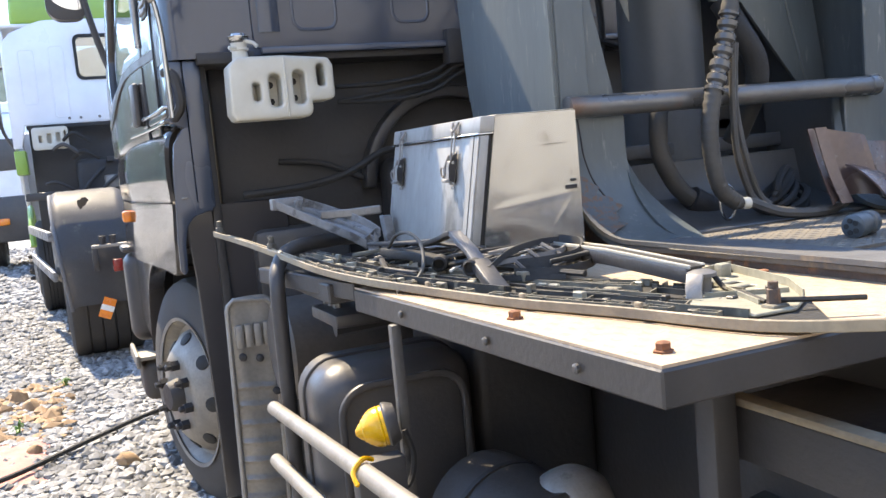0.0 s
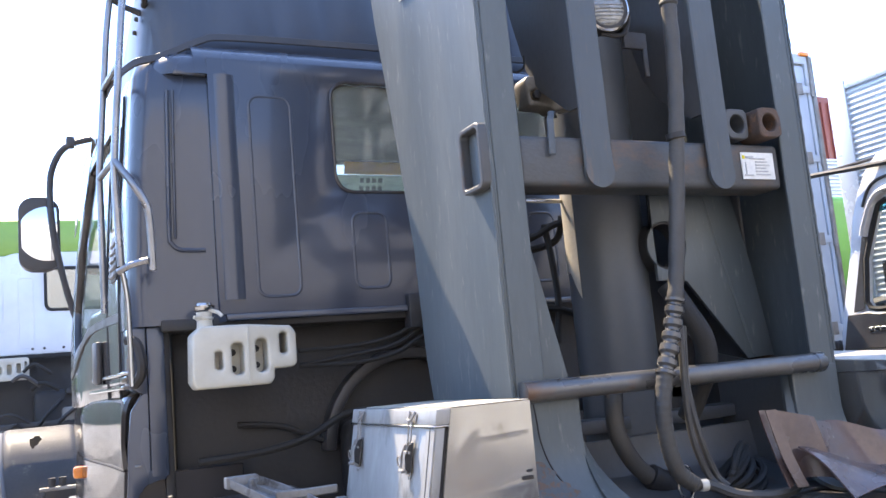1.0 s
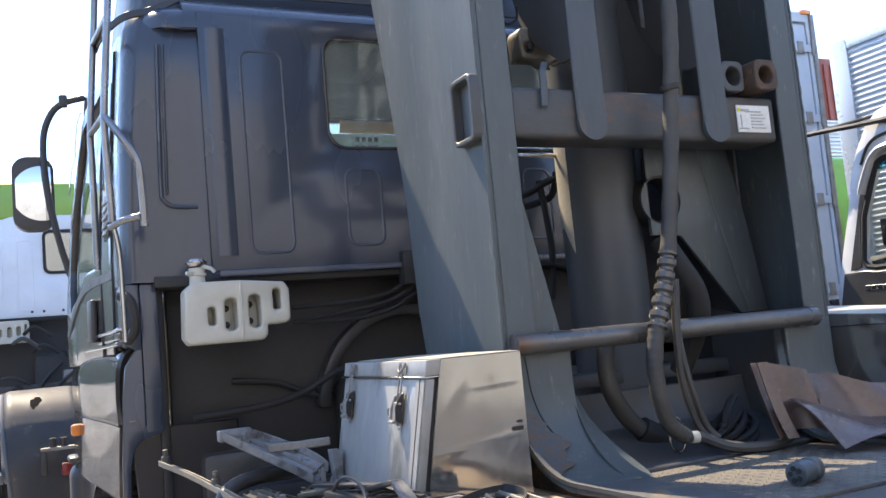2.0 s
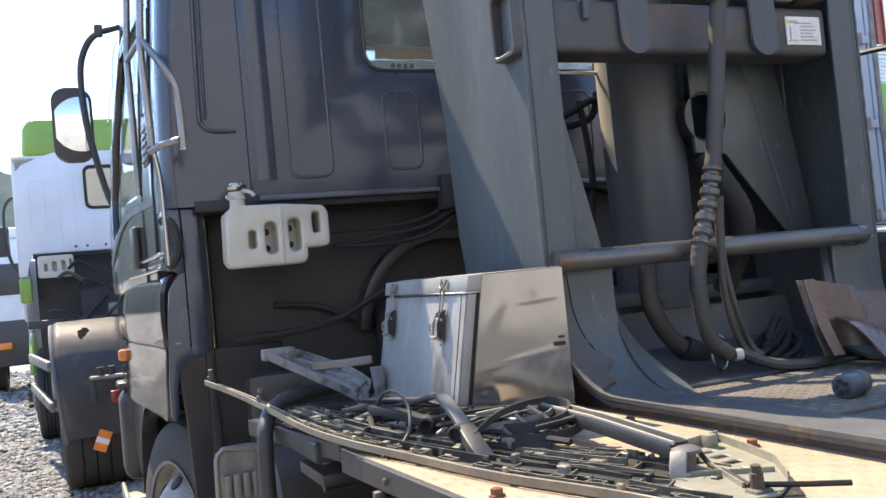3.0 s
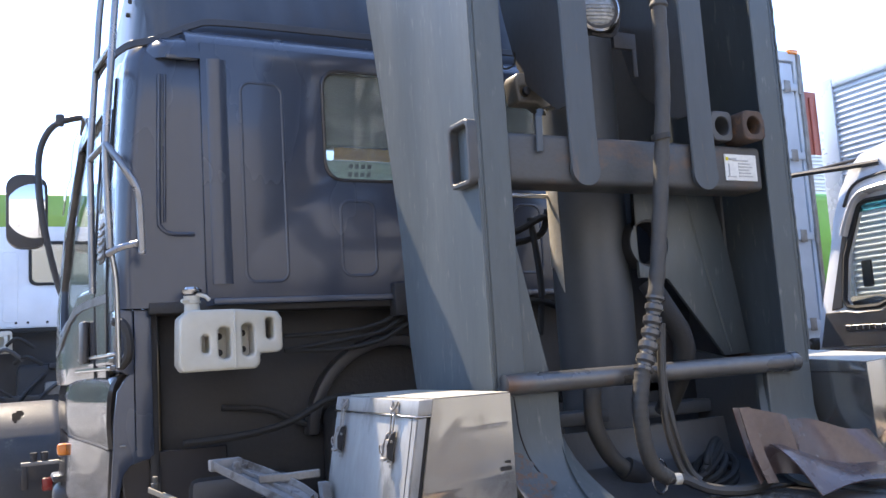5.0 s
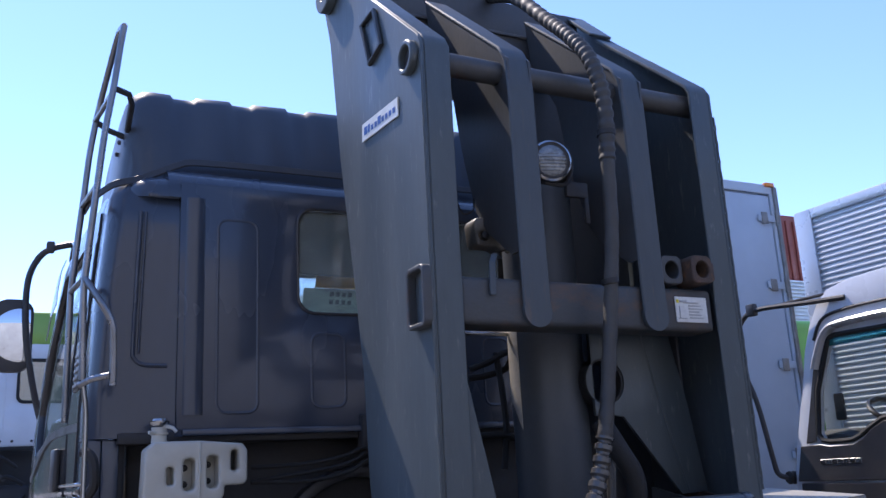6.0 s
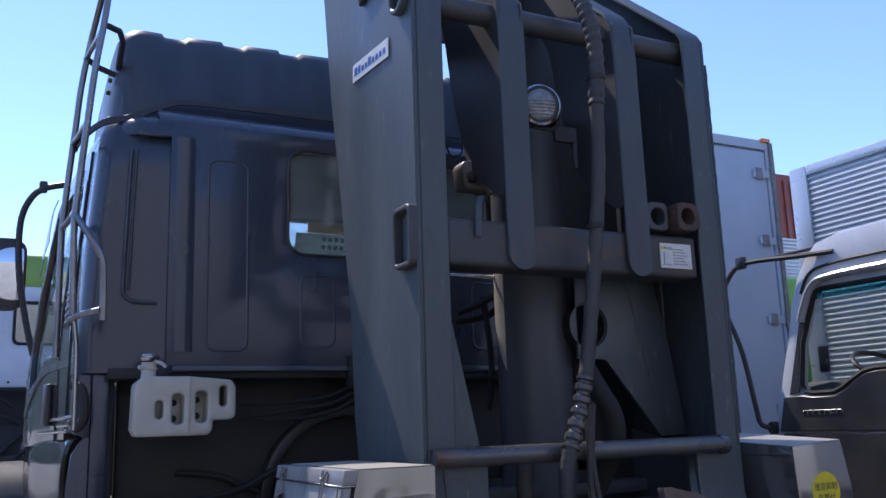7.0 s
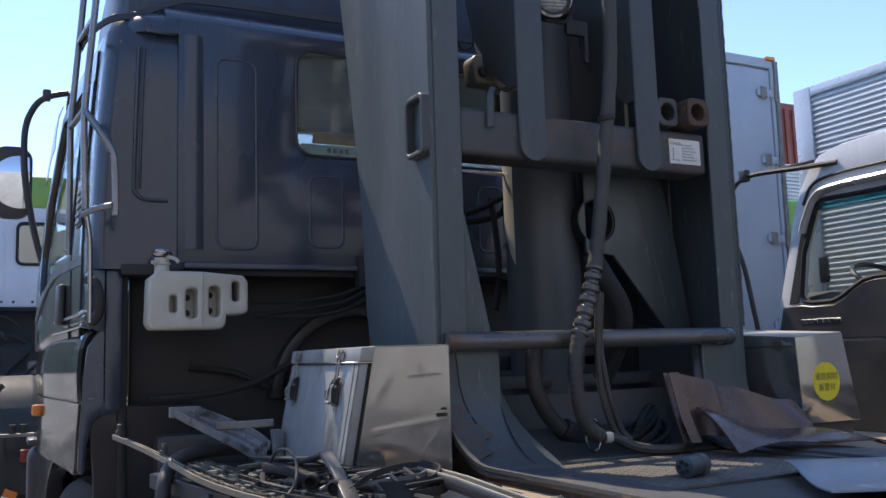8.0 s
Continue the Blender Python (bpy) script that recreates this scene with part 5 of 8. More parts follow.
# corrugated hose over the head and down the arm
hs = root("hydraulic_hose", (-0.05, -0.07, 1.1), "long black corrugated hose, spiral-wrapped near its lower end", "hose")
line = soft([(0.06, 0.75, 3.36), (0.06, 0.55, 3.27), (0.06, 0.4, 3.18), (0.046, 0.2, 2.985), (0.03, 0.06, 2.85), (0.022, -0.04, 2.72), (0.034, -0.07, 2.57), (0.026, -0.07, 2.38)], 22)
part("corrugated_sleeve", tube(B(), line, 0.026, 12, wave=lambda i: 1.0 if i % 4 < 2 else 0.86), HOSE, hs)
line = soft([(0.026, -0.07, 2.38), (0.015, -0.07, 2.165), (-0.017, -0.07, 1.927), (-0.053, -0.07, 1.70), (-0.08, -0.07, 1.56)], 10)
part("plain_sleeve", tube(B(), line, 0.021, 12, wave=lambda i: 1 + 0.05 * math.sin(i * 1.7)), HOSE, hs)
line = soft([(-0.078, -0.07, 1.57), (-0.107, -0.072, 1.476), (-0.149, -0.08, 1.38)], 16)
part("wrapped_sleeve", tube(B(), line, 0.024, 12, wave=lambda i: 1.08 if i % 5 < 3 else 0.8), WRAP, hs, "rubber sleeve with glossy spiral wrap")
line = soft([(-0.149, -0.08, 1.385), (-0.168, -0.08, 1.296), (-0.161, -0.075, 1.21), (-0.135, -0.07, 1.138), (-0.087, -0.07, 1.10)], 14)
part("lower_sleeve", tube(B(), line, 0.0215, 12, wave=lambda i: 1.0 if i % 3 < 2 else 0.93), HOSE, hs)
for dx, dy in ((0.045, 0.0), (0.07, 0.02)):
    part("thin_hose", tube(B(), soft([(-0.1 + dx, -0.05 + dy, 1.5), (-0.12 + dx, -0.06 + dy, 1.35), (-0.115 + dx, -0.06, 1.22), (-0.08 + dx, -0.06, 1.12), (-0.06 + dx, -0.08, 1.085)], 6), 0.009, 8), HOSE, hs)
part("ground_hose", tube(B(), soft([(-0.09, -0.07, 1.1), (-0.045, -0.08, 1.095), (0.0, -0.12, 1.07), (0.06, -0.16, 1.062), (0.12, -0.17, 1.065), (0.2, -0.14, 1.075)], 6), 0.014, 8), HOSE, hs)
part("hose_collar", lathe(B(), (-0.075, -0.073, 1.098), (1, -0.15, -0.05), [(0, 0.0145), (0.003, 0.0155), (0.018, 0.0155), (0.02, 0.0145)], 12), MILK, hs)
part("clip_band", tube(B(), [(-0.008, -0.07, 2.0), (-0.01, -0.07, 2.015)], 0.026, 12), GRIME, hs)
part("clip_band", tube(B(), [(0.03, -0.07, 2.46), (0.03, -0.07, 2.475)], 0.029, 12), GRIME, hs)
ch = root("hose_coil", (0.13, 0.0, 1.05), "loose coil of thin black hoses on the deck", "hose")
for k in range(6):
    part("coil_turn", tube(B(), [(0.14 + (0.075 + 0.008 * math.sin(k * 2.3)) * math.cos(t) + 0.012 * math.sin(k * 1.7), 0.02 + 0.05 * math.sin(t + 0.3 * k), 1.075 + 0.012 * k + 0.03 * math.sin(t + 0.5 + 0.4 * k)) for t in np.linspace(0, 2 * math.pi, 25)[:-1]], 0.011, 8, closed=True), RUBBER, ch)
lo = root("bent_pipe", (-0.15, 0.1, 1.05), "thick bent black rubber pipe between the arm's legs", "pipe")
part("pipe_bend", tube(B(), soft([(-0.15, 0.12, 1.37), (-0.178, 0.105, 1.338), (-0.185, 0.1, 1.242), (-0.143, 0.1, 1.156), (-0.085, 0.095, 1.1), (-0.04, 0.09, 1.078)], 7), 0.024, 14), HOSE, lo)
part("pipe_joint", lathe(B(), (-0.098, 0.098, 1.111), (0.8, -0.08, -0.5), [(0, 0.036), (0.05, 0.037), (0.055, 0.034), (0.075, 0.034)], 18), GRIME, lo)
part("clamp", tube(B(), [(-0.075 + 0.025 * math.cos(t), -0.02, 1.1 + 0.045 * math.sin(t)) for t in np.linspace(0, 2 * math.pi, 14)[:-1]], 0.004, 6, closed=True), CHROME, lo)
part("upper_bend", tube(B(), soft([(0.0, 0.05, 1.62), (0.03, 0.02, 1.54), (0.07, 0.01, 1.46), (0.08, 0.03, 1.38), (0.06, 0.1, 1.25)], 6), 0.03, 12), RUBBER, lo)

# ---- deck, frame and tanks of the truck ----
part("chassis_rail", rbox(-0.46, -0.38, -3.2, 2.5, 0.62, 0.9, 0.01), BLACKSTEEL, TRUCK)
part("chassis_rail", rbox(0.38, 0.46, -3.2, 2.5, 0.62, 0.9, 0.01), BLACKSTEEL, TRUCK)
part("inner_deck", rbox(-0.46, 0.46, -3.2, 0.05, 1.02, 1.0405, 0.002), DECKDARK, TRUCK)
for y, x, z in ((-0.62, -1.0725, 1.0), (-0.3, -1.0905, 1.003), (-0.86, -1.059, 1.0)):
    part("frame_bolt", lathe(B(), (x, y, z), (-1, 0, 0), [(0, 0.007), (0.004, 0.007), (0.006, 0.004)], 8), GRIMEPOST, TRUCK)
part("deck_sill", bevel(plate(B(), [(-0.12, 1.03), (0.0, 1.03), (0.18, 1.1), (0.2, 1.212), (0.19, 1.212), (0.17, 1.11), (-0.01, 1.05), (-0.12, 1.05)], [], "x", -0.44, 0.44), 0.003, 1), SLATEDARK, TRUCK)
part("cross_sill", rbox(-0.44, 0.44, 0.24, 0.33, 1.225, 1.264, 0.006), SLATEDARK, TRUCK)
part("cross_sill", rbox(-0.44, 0.44, 0.45, 0.52, 1.28, 1.33, 0.01), SLATEDARK, TRUCK)
def edge_bar(a, c, w, z0, z1):
    """A channel bar along the platform's edge from a to c, w wide to its right."""
    d = (Vector((*c, 0)) - Vector((*a, 0))).normalized()
    n2 = Vector((d.y, -d.x, 0)) * w
    pts = [a, c, (c[0] + n2.x, c[1] + n2.y), (a[0] + n2.x, a[1] + n2.y)]
    return bevel(plate(B(), pts, [], "z", z0, z1), 0.003, 1)


PA, PB, PC = (-1.102, -0.05), (-1.048, -1.023), (-0.482, -1.023)
part("platform_frame", edge_bar(PB, PA, 0.04, 0.979, 1.026), BLACKSTEEL, TRUCK)
part("platform_frame", edge_bar(PC, (PB[0] + 0.002, PB[1]), 0.04, 0.979, 1.0258), BLACKSTEEL, TRUCK)
part("platform_frame", rbox(-1.06, -0.5, -0.09, -0.05, 0.979, 1.02, 0.003, 1), BLACKSTEEL, TRUCK)
deck_poly = [(-1.099, -0.05), (-1.0455, -1.02), (-0.482, -1.02), (-0.482, 0.5), (-0.93, 0.5), (-0.93, -0.05)]
deckp = part("checker_plate", plate(B(), deck_poly, [], "z", 1.0265, 1.0305), CHECKER, TRUCK, "dusty tan checker-plate deck")
bm = B()
rng = random.Random(4)
for i in range(24):
    for j in range(62):
        x, y = -1.085 + i * 0.0255, -1.0 + j * 0.0255
        if x < -1.085 + (-y - 0.06) * 0.0556 or (y > -0.06 and x < -0.91):
            continue
        for k in range(5):
            a = 1 if (i + j) % 2 else -1
            o = (k - 2) * 0.0046
            M = pose(x + (o if a > 0 else 0), y + (0 if a > 0 else o), 1.0304, 0, 0, 80 if a > 0 else 10)
            vs = [bm.verts.new(M @ Vector(c)) for c in ((-0.0095, 0, 0), (0, 0.002, 0), (0.0095, 0, 0), (0, -0.002, 0), (0, 0, 0.0007))]
            for q in range(4):
                bm.faces.new((vs[q], vs[(q + 1) % 4], vs[4]))
tagged(part("tread_pattern", bm, CHECKER, deckp), kind="stuff")
bm = B()
for i in range(18):
    for j in range(20):
        x, y = -0.32 + i * 0.028, -0.6 + j * 0.022
        a = 45 if (i + j) % 2 else -45
        M = pose(x, y, 1.0474, 0, 0, a)
        vs = [bm.verts.new(M @ Vector(c)) for c in ((-0.01, 0, 0), (0, 0.003, 0), (0.01, 0, 0), (0, -0.003, 0), (0, 0, 0.003))]
        for q in range(4):
            bm.faces.new((vs[q], vs[(q + 1) % 4], vs[4]))
inner_tread = part("inner_tread", rbox(-0.34, 0.2, -0.62, -0.16, 1.041, 1.0475, 0.0005, 1), TREAD, TRUCK)
tagged(part("tread_pattern", bm, TREAD, inner_tread), kind="stuff")
for x, y in ((-1.035, -0.26), (-1.03, -0.64), (-1.005, -0.97), (-0.56, -0.31), (-0.56, -0.66)):
    part("deck_bolt", lathe(B(), (x, y, 1.0303), (0, 0, 1), [(0, 0.013), (0.003, 0.013), (0.0035, 0.0095), (0.012, 0.0095), (0.0135, 0.007)], 6), RUST, TRUCK, "rusty hex bolt")
# posts and brackets under the platform
part("platform_post", rbox(-1.102, -1.082, -0.268, -0.248, 0.45, 0.9785, 0.003), GRIMEPOST, TRUCK)
part("platform_post", rbox(-0.824, -0.78, -0.83, -0.786, 0.3, 0.979, 0.004), BLACKSTEEL, TRUCK)
# fuel tank, battery box, air tank
ft = part("fuel_tank", rbox(-1.2, -0.83, -0.05, 0.2, 0.3, 0.86, 0.075, 6), PLASTIC, TRUCK, "black rounded fuel tank")
for y in (0.1,):
    part("tank_strap", bevel(plate(B(), rrect(-1.206, -0.824, 0.294, 0.866, 0.081, 6), [rrect(-1.198, -0.832, 0.302, 0.858, 0.075, 6)], "y", y - 0.022, y + 0.022), 0.002, 1), BLACKSTEEL, ft)
part("muffler", lathe(B(), (-1.14, 0.62, 0.79), (1, 0, 0), [(0, 0.12), (0.02, 0.145), (0.55, 0.145), (0.57, 0.12)], 36), MUFFLER, TRUCK, "grimy brown muffler drum")
part("tank_rim", bevel(plate(B(), rrect(-1.165, -0.865, 0.335, 0.825, 0.07, 6), [rrect(-1.15, -0.88, 0.35, 0.81, 0.06, 6)], "y", -0.062, -0.048), 0.004, 2), PLASTIC, ft)
# dark plate added to close off the gravel in the dark under the deck
part("chassis_side_plate", rbox(-0.49, -0.464, -2.6, 0.95, 0.25, 0.94, 0.004), BLACKSTEEL, TRUCK)
part("hydraulic_tank", rbox(-0.815, -0.5, 0.0, 0.42, 0.3, 0.92, 0.03, 3), GRIME, TRUCK)
dr = part("air_drum", lathe(B(), (-0.9, -0.12, 0.53), (0.12, -1, -0.1), [(0, 0.08), (0.02, 0.13), (0.1, 0.14), (0.28, 0.14), (0.3, 0.145), (0.31, 0.14)], 28), BLACKSTEEL, TRUCK, "black round air drum under the deck")
part("drum_band", lathe(B(), (-0.888, -0.24, 0.518), (0.12, -1, -0.1), [(0, 0.143), (0.012, 0.143)], 28), GRIME, dr)
part("air_tank", lathe(B(), (-0.72, -0.75, 0.62), (0, -1, 0), [(0, 0.05), (0.03, 0.1), (0.06, 0.12), (0.5, 0.12), (0.53, 0.1)], 24), BLACKSTEEL, TRUCK)
part("filter_bowl", lathe(B(), (-0.8, -0.36, 0.5), (-0.1, -0.25, 1), [(0, 0.085), (0.1, 0.085), (0.14, 0.07), (0.165, 0.04), (0.175, 0.0)], 28), GALV, TRUCK)
part("valve_block", rbox(-1.1, -0.99, 0.12, 0.34, 0.915, 0.945, 0.005), PLASTIC, TRUCK)
for y in (0.24, 0.29, 0.33):
    part("valve_bolt", lathe(B(), (-1.06, y, 0.945), (0, 0, 1), [(0, 0.01), (0.012, 0.01), (0.014, 0.006)], 6), GALV, TRUCK)
part("support_tube", tube(B(), [(-1.05, 0.32, 0.88), (-0.5, 0.3, 0.9)], 0.022, 10), BLACKSTEEL, TRUCK)
part("hoop_rail", tube(B(), soft([(-1.19, 0.3, 0.45), (-1.19, 0.3, 0.7), (-1.188, 0.3, 0.98), (-1.17, 0.34, 1.055), (-1.11, 0.4, 1.09), (-0.95, 0.5, 1.09), (-0.85, 0.52, 1.08)], 6), 0.019, 12), BLACKSTEEL, TRUCK)
# side guard rails with a yellow marker
for ya, za, zb in ((0.32, 0.709, 0.9), (0.366, 0.562, 0.76)):
    part("side_rail", tube(B(), [(-1.225, ya, za), (-1.225, -0.456, za + 0.058), (-1.225, -2.3, zb)], 0.0175, 12), RAILSTEEL, TRUCK, "grey steel side guard rail")
part("rail_post", rbox(-1.222, -1.13, -0.36, -0.32, 0.5, 0.76, 0.004), BLACKSTEEL, TRUCK)
part("rail_clip", tube(B(), soft([(-1.247, -0.44, 0.755), (-1.247, -0.42, 0.772), (-1.225, -0.41, 0.788), (-1.205, -0.4, 0.78)], 4), 0.0045, 6), YELLOWLENS, TRUCK)
mk = part("marker_base", lathe(B(), (-1.128, -0.285, 0.8), (-0.9, 0.2, -0.15), [(-0.012, 0.035), (0.002, 0.042), (0.008, 0.042), (0.012, 0.038)], 24), PLASTIC, TRUCK)
part("marker_lens", lathe(B(), (-1.128, -0.285, 0.8), (-0.9, 0.2, -0.15), [(0.01, 0.038)] + [(0.014 + 0.006 * k + 0.003 * j, (0.0385 - 0.0006 * k * k + 0.001 * k) - 0.0012 * j) for k in range(8) for j in (0, 1)] + [(0.067, 0.006), (0.068, 0.0)], 28), YELLOWLENS, mk, "amber yellow cone-shaped marker lens")
part("marker_cable", tube(B(), soft([(-1.1, -0.28, 0.78), (-1.09, -0.29, 0.73), (-1.11, -0.3, 0.68), (-1.17, -0.32, 0.67)], 5), 0.006, 6), RUBBER, mk)
# rear guard of the front wheel with raised lettering bars and ribs
def flapf(u, v):
    x = -1.228 + 0.138 * u - 0.02 * (1 - v)
    z = 0.2 + 0.72 * v
    rib = max(0.0, math.sin((z + 0.02 * u) * 2 * math.pi / 0.058)) ** 2 * min(1.0, max(0.0, (0.68 - z) * 25))
    y = 0.86 - 0.011 * rib * min(1.0, 8 * u, 8 * (1 - u)) + 0.006 * (2 * u - 1) ** 4 + 0.003 * math.sin(7 * u + 5 * v)
    return (x, y, z - 0.02 * (2 * u - 1) ** 6 * (v > 0.9))


fl = part("wheel_guard", sheet(B(), flapf, 16, 140, 0.012), FLAPGREY, TRUCK, "grey dented wheel guard plate with pressed ribs")
for k in range(4):
    part("raised_mark", rbox(-1.214 + k * 0.028, -1.193 + k * 0.028, 0.842, 0.856, 0.768, 0.838, 0.003), FLAPGREY, fl)
for x, z in ((-1.2, 0.74), (-1.15, 0.73), (-1.11, 0.62), (-1.11, 0.53)):
    part("guard_bolt", lathe(B(), (x, 0.852, z), (0, -1, 0), [(0, 0.012), (0.012, 0.012), (0.016, 0.006)], 8), GRIME, fl)
part("guard_edge", tube(B(), [(-1.246, 0.855, 0.2), (-1.23, 0.855, 0.885), (-1.225, 0.855, 0.9), (-1.208, 0.855, 0.915), (-1.11, 0.855, 0.905), (-1.096, 0.855, 0.89), (-1.092, 0.855, 0.87), (-1.11, 0.855, 0.2)], 0.008, 8), FLAPGREY, fl)
part("inner_mudguard", rbox(-1.05, -0.6, 0.9, 0.98, 0.3, 1.0, 0.02), GRIME, TRUCK)
# sub frame rear of the platform
part("rear_web", rbox(-0.768, -0.732, -2.6, -0.785, 0.8, 0.882, 0.004), BLACKSTEEL, TRUCK)
# black beam's top edge made tan: the sun on it is put into the colour
part("rear_beam", rbox(-0.772, -0.742, -2.6, -0.78, 0.8825, 0.896, 0.004), TANTRIM, TRUCK, "dusty chassis beam edge, its sunlight put into the tan colour")
part("rear_box", rbox(-0.72, -0.48, -2.6, -0.7, 0.5, 0.86, 0.02), BLACKSTEEL, TRUCK)
for s in (-1, 1):
    for y in (-3.2,):
        wheel(TRUCK, s * 1.2, y, 0.455, s, 0.45, 0.5, 0.28, GREYPLASTIC, False, "rear_wheel")

# ---- stainless tool boxes ----
def prism(lo, up):
    """A box between a foot and a top outline of four corners each."""
    bm = B()
    a, c = [bm.verts.new(q) for q in lo], [bm.verts.new(q) for q in up]
    bm.faces.new(a[::-1])
    bm.faces.new(c)
    for k in range(4):
        bm.faces.new((a[k], a[(k + 1) % 4], c[(k + 1) % 4], c[k]))
    return bm


def tool_box(name, x0, x1, y0, y1, z0, z1, sx0, sx1, sy, label):
    """A box that is wider at its foot: sx0, sx1, sy are the foot's extra widths."""
    r = root(name, ((x0 + x1) / 2, (y0 + y1) / 2, z0), label, "tool box", "stainless tool boxes")
    lo = [(x0 - sx0, y0 - sy, z0), (x1 + sx1, y0 - sy, z0), (x1 + sx1, y1, z0), (x0 - sx0, y1, z0)]
    up = [(x0, y0, z1), (x1, y0, z1), (x1, y1, z1), (x0, y1, z1)]
    part("body", bevel(prism(lo, up), 0.0015, 2), STAINLESS, r)
    return r


tb = tool_box("tool_box", -0.79, -0.597, -0.156, 0.36, 1.052, 1.36, 0.0585, 0.0, 0.0, "tapered stainless steel tool box, dented and hazy, beside the arm")


def door_x(z, off):
    """Outer face of the sloping door side."""
    return -0.79 - (1.36 - z) * 0.19 - off


def side_slab(z0, z1, y0, y1, o0, o1):
    return prism([(door_x(z0, o1), y0, z0), (door_x(z0, o0), y0, z0), (door_x(z0, o0), y1, z0), (door_x(z0, o1), y1, z0)],
                 [(door_x(z1, o1), y0, z1), (door_x(z1, o0), y0, z1), (door_x(z1, o0), y1, z1), (door_x(z1, o1), y1, z1)])


def dent(u, v):
    """The end sheet of the box, buckled by knocks."""
    z = 1.0525 + 0.307 * v
    x0 = -0.7905 - (1.36 - z) * 0.19
    x = x0 + (-0.597 - x0) * u
    rim = min(1.0, 6 * u, 6 * (1 - u), 8 * v, 8 * (1 - v))
    h = 0.0007 * math.exp(-((z - 1.297 - 0.05 * (x + 0.64)) / 0.006) ** 2) / (1 + math.exp(-(x + 0.705) * 90))
    h += 0.0012 * math.exp(-((x + 0.755 - 0.6 * (z - 1.3)) / 0.02) ** 2 - ((z - 1.3) / 0.05) ** 2)
    h += 0.0004 * math.exp(-((z - 1.178 - 0.12 * (x + 0.68)) / 0.008) ** 2)
    h -= 0.0008 * math.exp(-((x + 0.76) / 0.06) ** 2 - ((z - 1.1) / 0.03) ** 2)
    h += 0.0004 * math.exp(-((x + 0.655 - 0.8 * (z - 1.13)) / 0.005) ** 2 - ((z - 1.13) / 0.03) ** 2)
    return (x, -0.1602 - max(-0.0025, h) * rim, z)


part("end_sheet", sheet(B(), dent, 60, 72, 0.001), STAINLESS, tb, "knocked and buckled stainless end sheet")
part("lid_lip", bevel(side_slab(1.327, 1.36, -0.1598, 0.36, 0.0005, 0.034), 0.0015, 2), BRUSHED, tb)
part("lid_fold", bevel(side_slab(1.3225, 1.3265, -0.1595, 0.36, 0.0005, 0.037), 0.001, 1), CHROME, tb)
# thin cream slab: sunlight on the lid, put into its colour
part("lid_top", bevel(box(B(), -0.788, -0.599, -0.158, 0.358, 1.3603, 1.3622), 0.0008, 1), SUNPALE, tb, "dusty lid top, its sunlight put into the pale colour")
part("door_gap", side_slab(1.075, 1.33, -0.15, 0.355, 0.0, 0.009), GRIME, tb)
part("door", bevel(side_slab(1.075, 1.321, -0.158, 0.358, 0.0095, 0.03), 0.002, 2), BRUSHED, tb, "brushed steel door with two latches")
part("door_fold", bevel(side_slab(1.075, 1.321, -0.157, -0.115, 0.0305, 0.034), 0.001, 1), BRUSHED, tb)
part("door_groove", side_slab(1.075, 1.321, -0.138, -0.135, 0.0341, 0.0348), GRIME, tb)
for y in (0.28, -0.045):
    hk = part("latch_hook", tube(B(), soft([(door_x(1.335, 0.035), y - 0.016, 1.356), (door_x(1.335, 0.044), y - 0.008, 1.339), (door_x(1.335, 0.044), y + 0.008, 1.339), (door_x(1.335, 0.035), y + 0.016, 1.356)], 4), 0.0028, 8), GALV, tb)
    part("hook_plate", bevel(side_slab(1.33, 1.352, y - 0.017, y + 0.017, 0.0345, 0.037), 0.001, 1), GALV, hk)
    lt = part("latch", bevel(side_slab(1.222, 1.292, y - 0.014, y + 0.014, 0.0345, 0.039), 0.002, 1), GALV, tb)
    for o, mm in ((-0.015, GRIME), (0.011, GALV)):
        wing = [(door_x(z, 0.037 + q), z) for z, q in ((1.226, 0.0), (1.236, 0.013), (1.262, 0.017), (1.286, 0.01), (1.29, 0.0))]
        part("latch_wing", bevel(plate(B(), wing, [], "y", y + o, y + o + 0.004), 0.001, 1), mm, lt)
    part("latch_lever", bevel(side_slab(1.234, 1.274, y - 0.01, y + 0.01, 0.046, 0.05), 0.0015, 1), GALV, lt)
    part("lever_lip", bevel(side_slab(1.228, 1.235, y - 0.011, y + 0.011, 0.047, 0.058), 0.0015, 1), GALV, lt)
    part("latch_pin", tube(B(), [(door_x(1.27, 0.046), y - 0.017, 1.27), (door_x(1.27, 0.046), y + 0.017, 1.27)], 0.0035, 8), CHROME, lt)
    for o in (-0.008, 0.008):
        part("latch_bail", tube(B(), [(door_x(1.27, 0.042), y + o, 1.27), (door_x(1.3, 0.041), y + o, 1.3), (door_x(1.33, 0.042), y + o, 1.333), (door_x(1.335, 0.04), y, 1.338)], 0.0022, 8), GALV, lt)
    part("latch_ring", tube(B(), [(door_x(1.25, 0.05), y + 0.026 + 0.009 * math.cos(t), 1.25 + 0.011 * math.sin(t)) for t in np.linspace(0, 2 * math.pi, 15)[:-1]], 0.002, 6, closed=True), GALV, lt)
    part("rivet", lathe(B(), (door_x(1.215, 0.0345), y, 1.215), (-0.98, 0, 0.19), [(0, 0.004), (0.002, 0.0035), (0.003, 0.0)], 10), GALV, lt)
part("scuff_mark", rbox(-0.635, -0.607, -0.1632, -0.1604, 1.19, 1.199, 0.001, 1), GRIME, tb)
part("scuff_mark", rbox(-0.622, -0.608, -0.1632, -0.1604, 1.206, 1.212, 0.001, 1), GRIME, tb)
